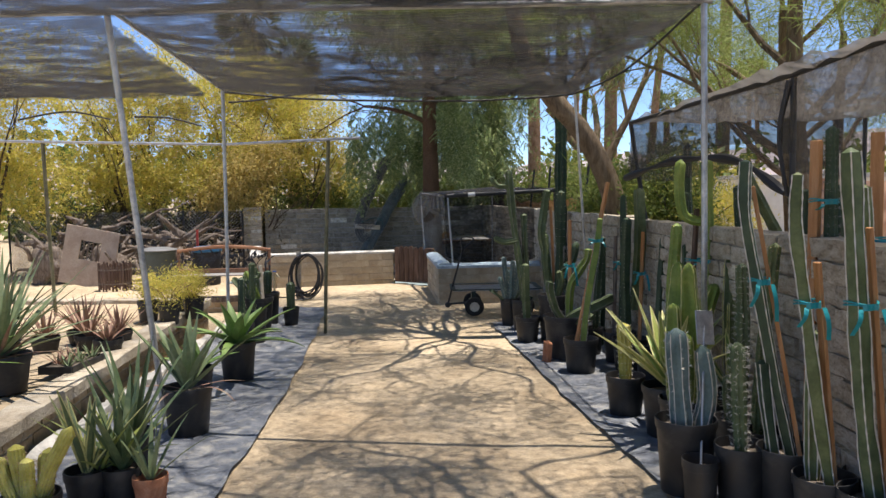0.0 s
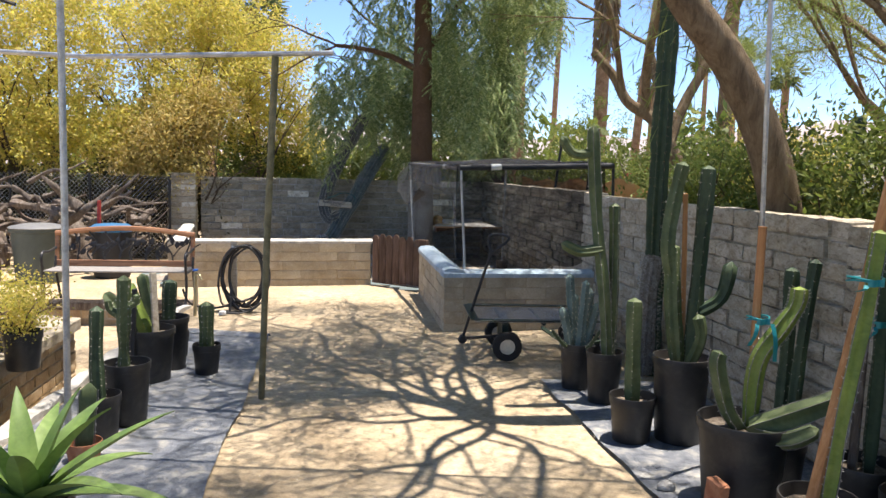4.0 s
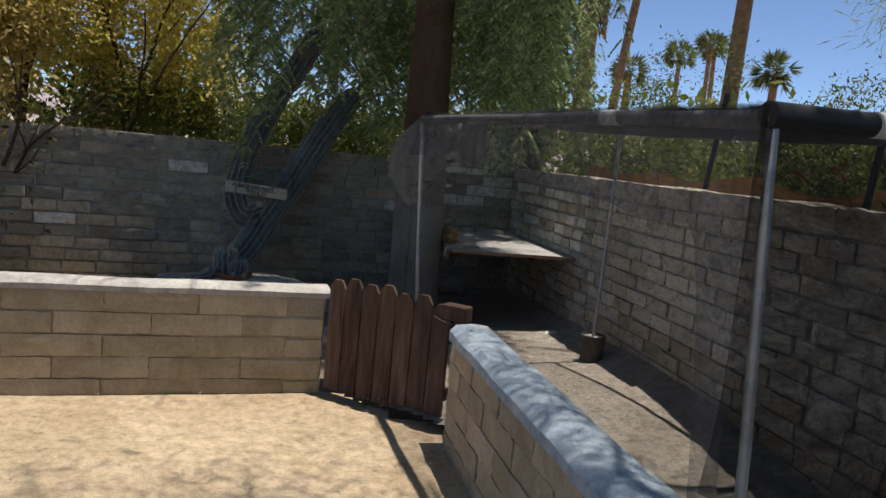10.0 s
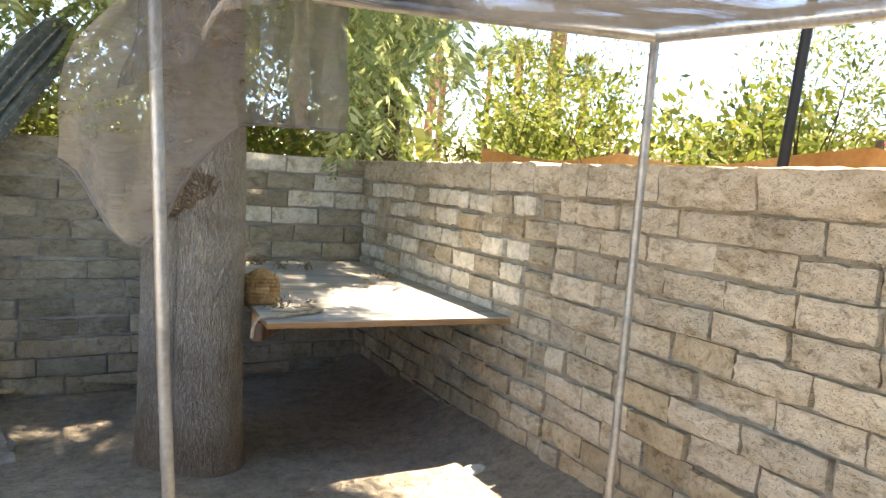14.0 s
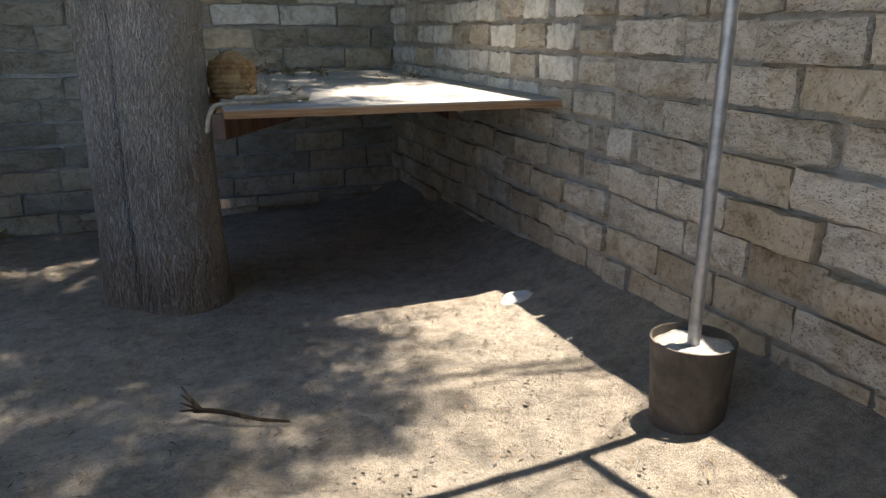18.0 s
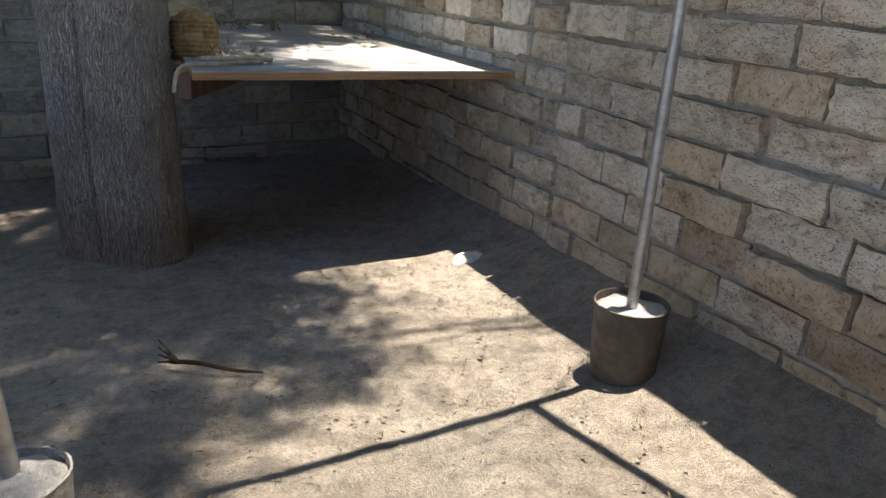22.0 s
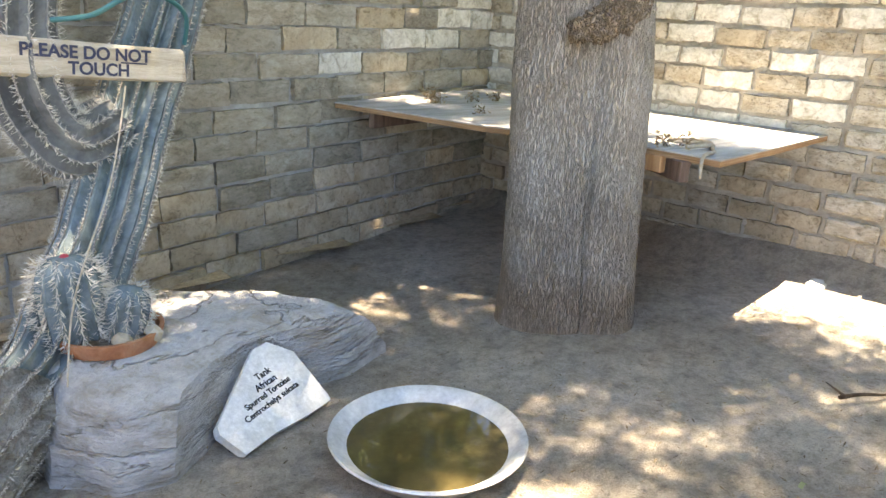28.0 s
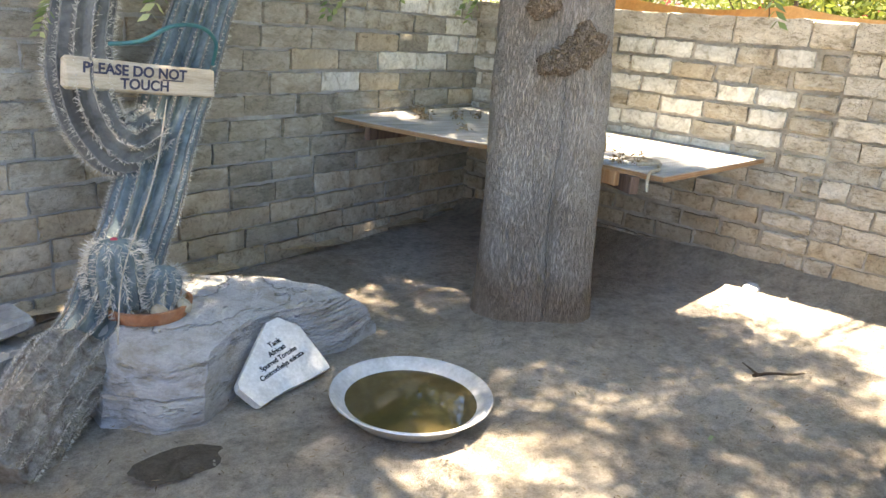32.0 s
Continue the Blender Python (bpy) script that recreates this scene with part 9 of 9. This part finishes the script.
lay(WALL_EAST_MID, RIGHT_B, RIGHT_M, -0.1, 1.5, -0.16, 0.36, 0.123, 0.012, BLOCK, 3, rest_mat=BLOCK_STUFF, bead=MORTAR_BROWN, loose=True)
lay(WALL_EAST, RIGHT_M, RIGHT_A, -0.1, 1.48, -0.16, 0.36, 0.1215, 0.012, BLOCK, 3, rest_mat=BLOCK_STUFF, first=lambda s, z: abs(s - 0.3) - 0.4 * (z > 0.8), bead=MORTAR_BROWN, loose=True)
lay(WALL_LOW, (-3.7, 15.29), (-0.89, 15.98), -0.05, 0.625, 0.2, 0.53, 0.135, 0.007, BLOCK_SAND, 4)
lay(WALL_LOW_W, (-4.62, 18.5), (-3.7, 15.29), -0.05, 0.61, 0.2, 0.53, 0.135, 0.007, BLOCK_SAND, 5)
lay(WALL_PEN_W, (-0.14, 15.27), (0.235, 12.79), -0.06, 0.6, 0.22, 0.46, 0.132, 0.006, BLOCK_SAND, 6)
lay(WALL_PEN_S, (0.235, 12.79), (2.05, 13.12), -0.06, 0.6, 0.22, 0.46, 0.132, 0.006, BLOCK_SAND, 8)
lay(WALL_PLANTER, (planter_x(3.6), 3.6), (planter_x(11.5), 11.5), -0.3, 0.21, 0.2, 0.3, 0.1, 0.016, BRICK, 9, "brick", skew=0.0)
lay(WALL_PLANTER_N, (planter_x(11.5), 11.52), (-6.5, 11.75), -0.3, 0.21, 0.2, 0.3, 0.1, 0.016, BRICK, 10, "brick")
lay(WALL_PIT_N, (-6.4, 13.42), (-2.93, 13.88), -0.3, -0.06, 0.2, 0.3, 0.11, 0.02, BRICK, 11, "brick")
r = random.Random(5)
for c in range(15):
    z = 1.53 - 0.1065 * c
    for k in range(2 if c % 2 else 1):
        w = 0.245 if c % 2 else 0.5
        x = -0.1275 + 0.255 * k if c % 2 else 0.0
        part("block", Geo().box((0, 0, 0), (w, 0.38, 0.094), None, 0.011, 0.004), BLOCK_WHITE if r.random() < 0.1 else BLOCK, PILASTER, at=Matrix.Translation((x, r.uniform(-0.004, 0.004), z)))
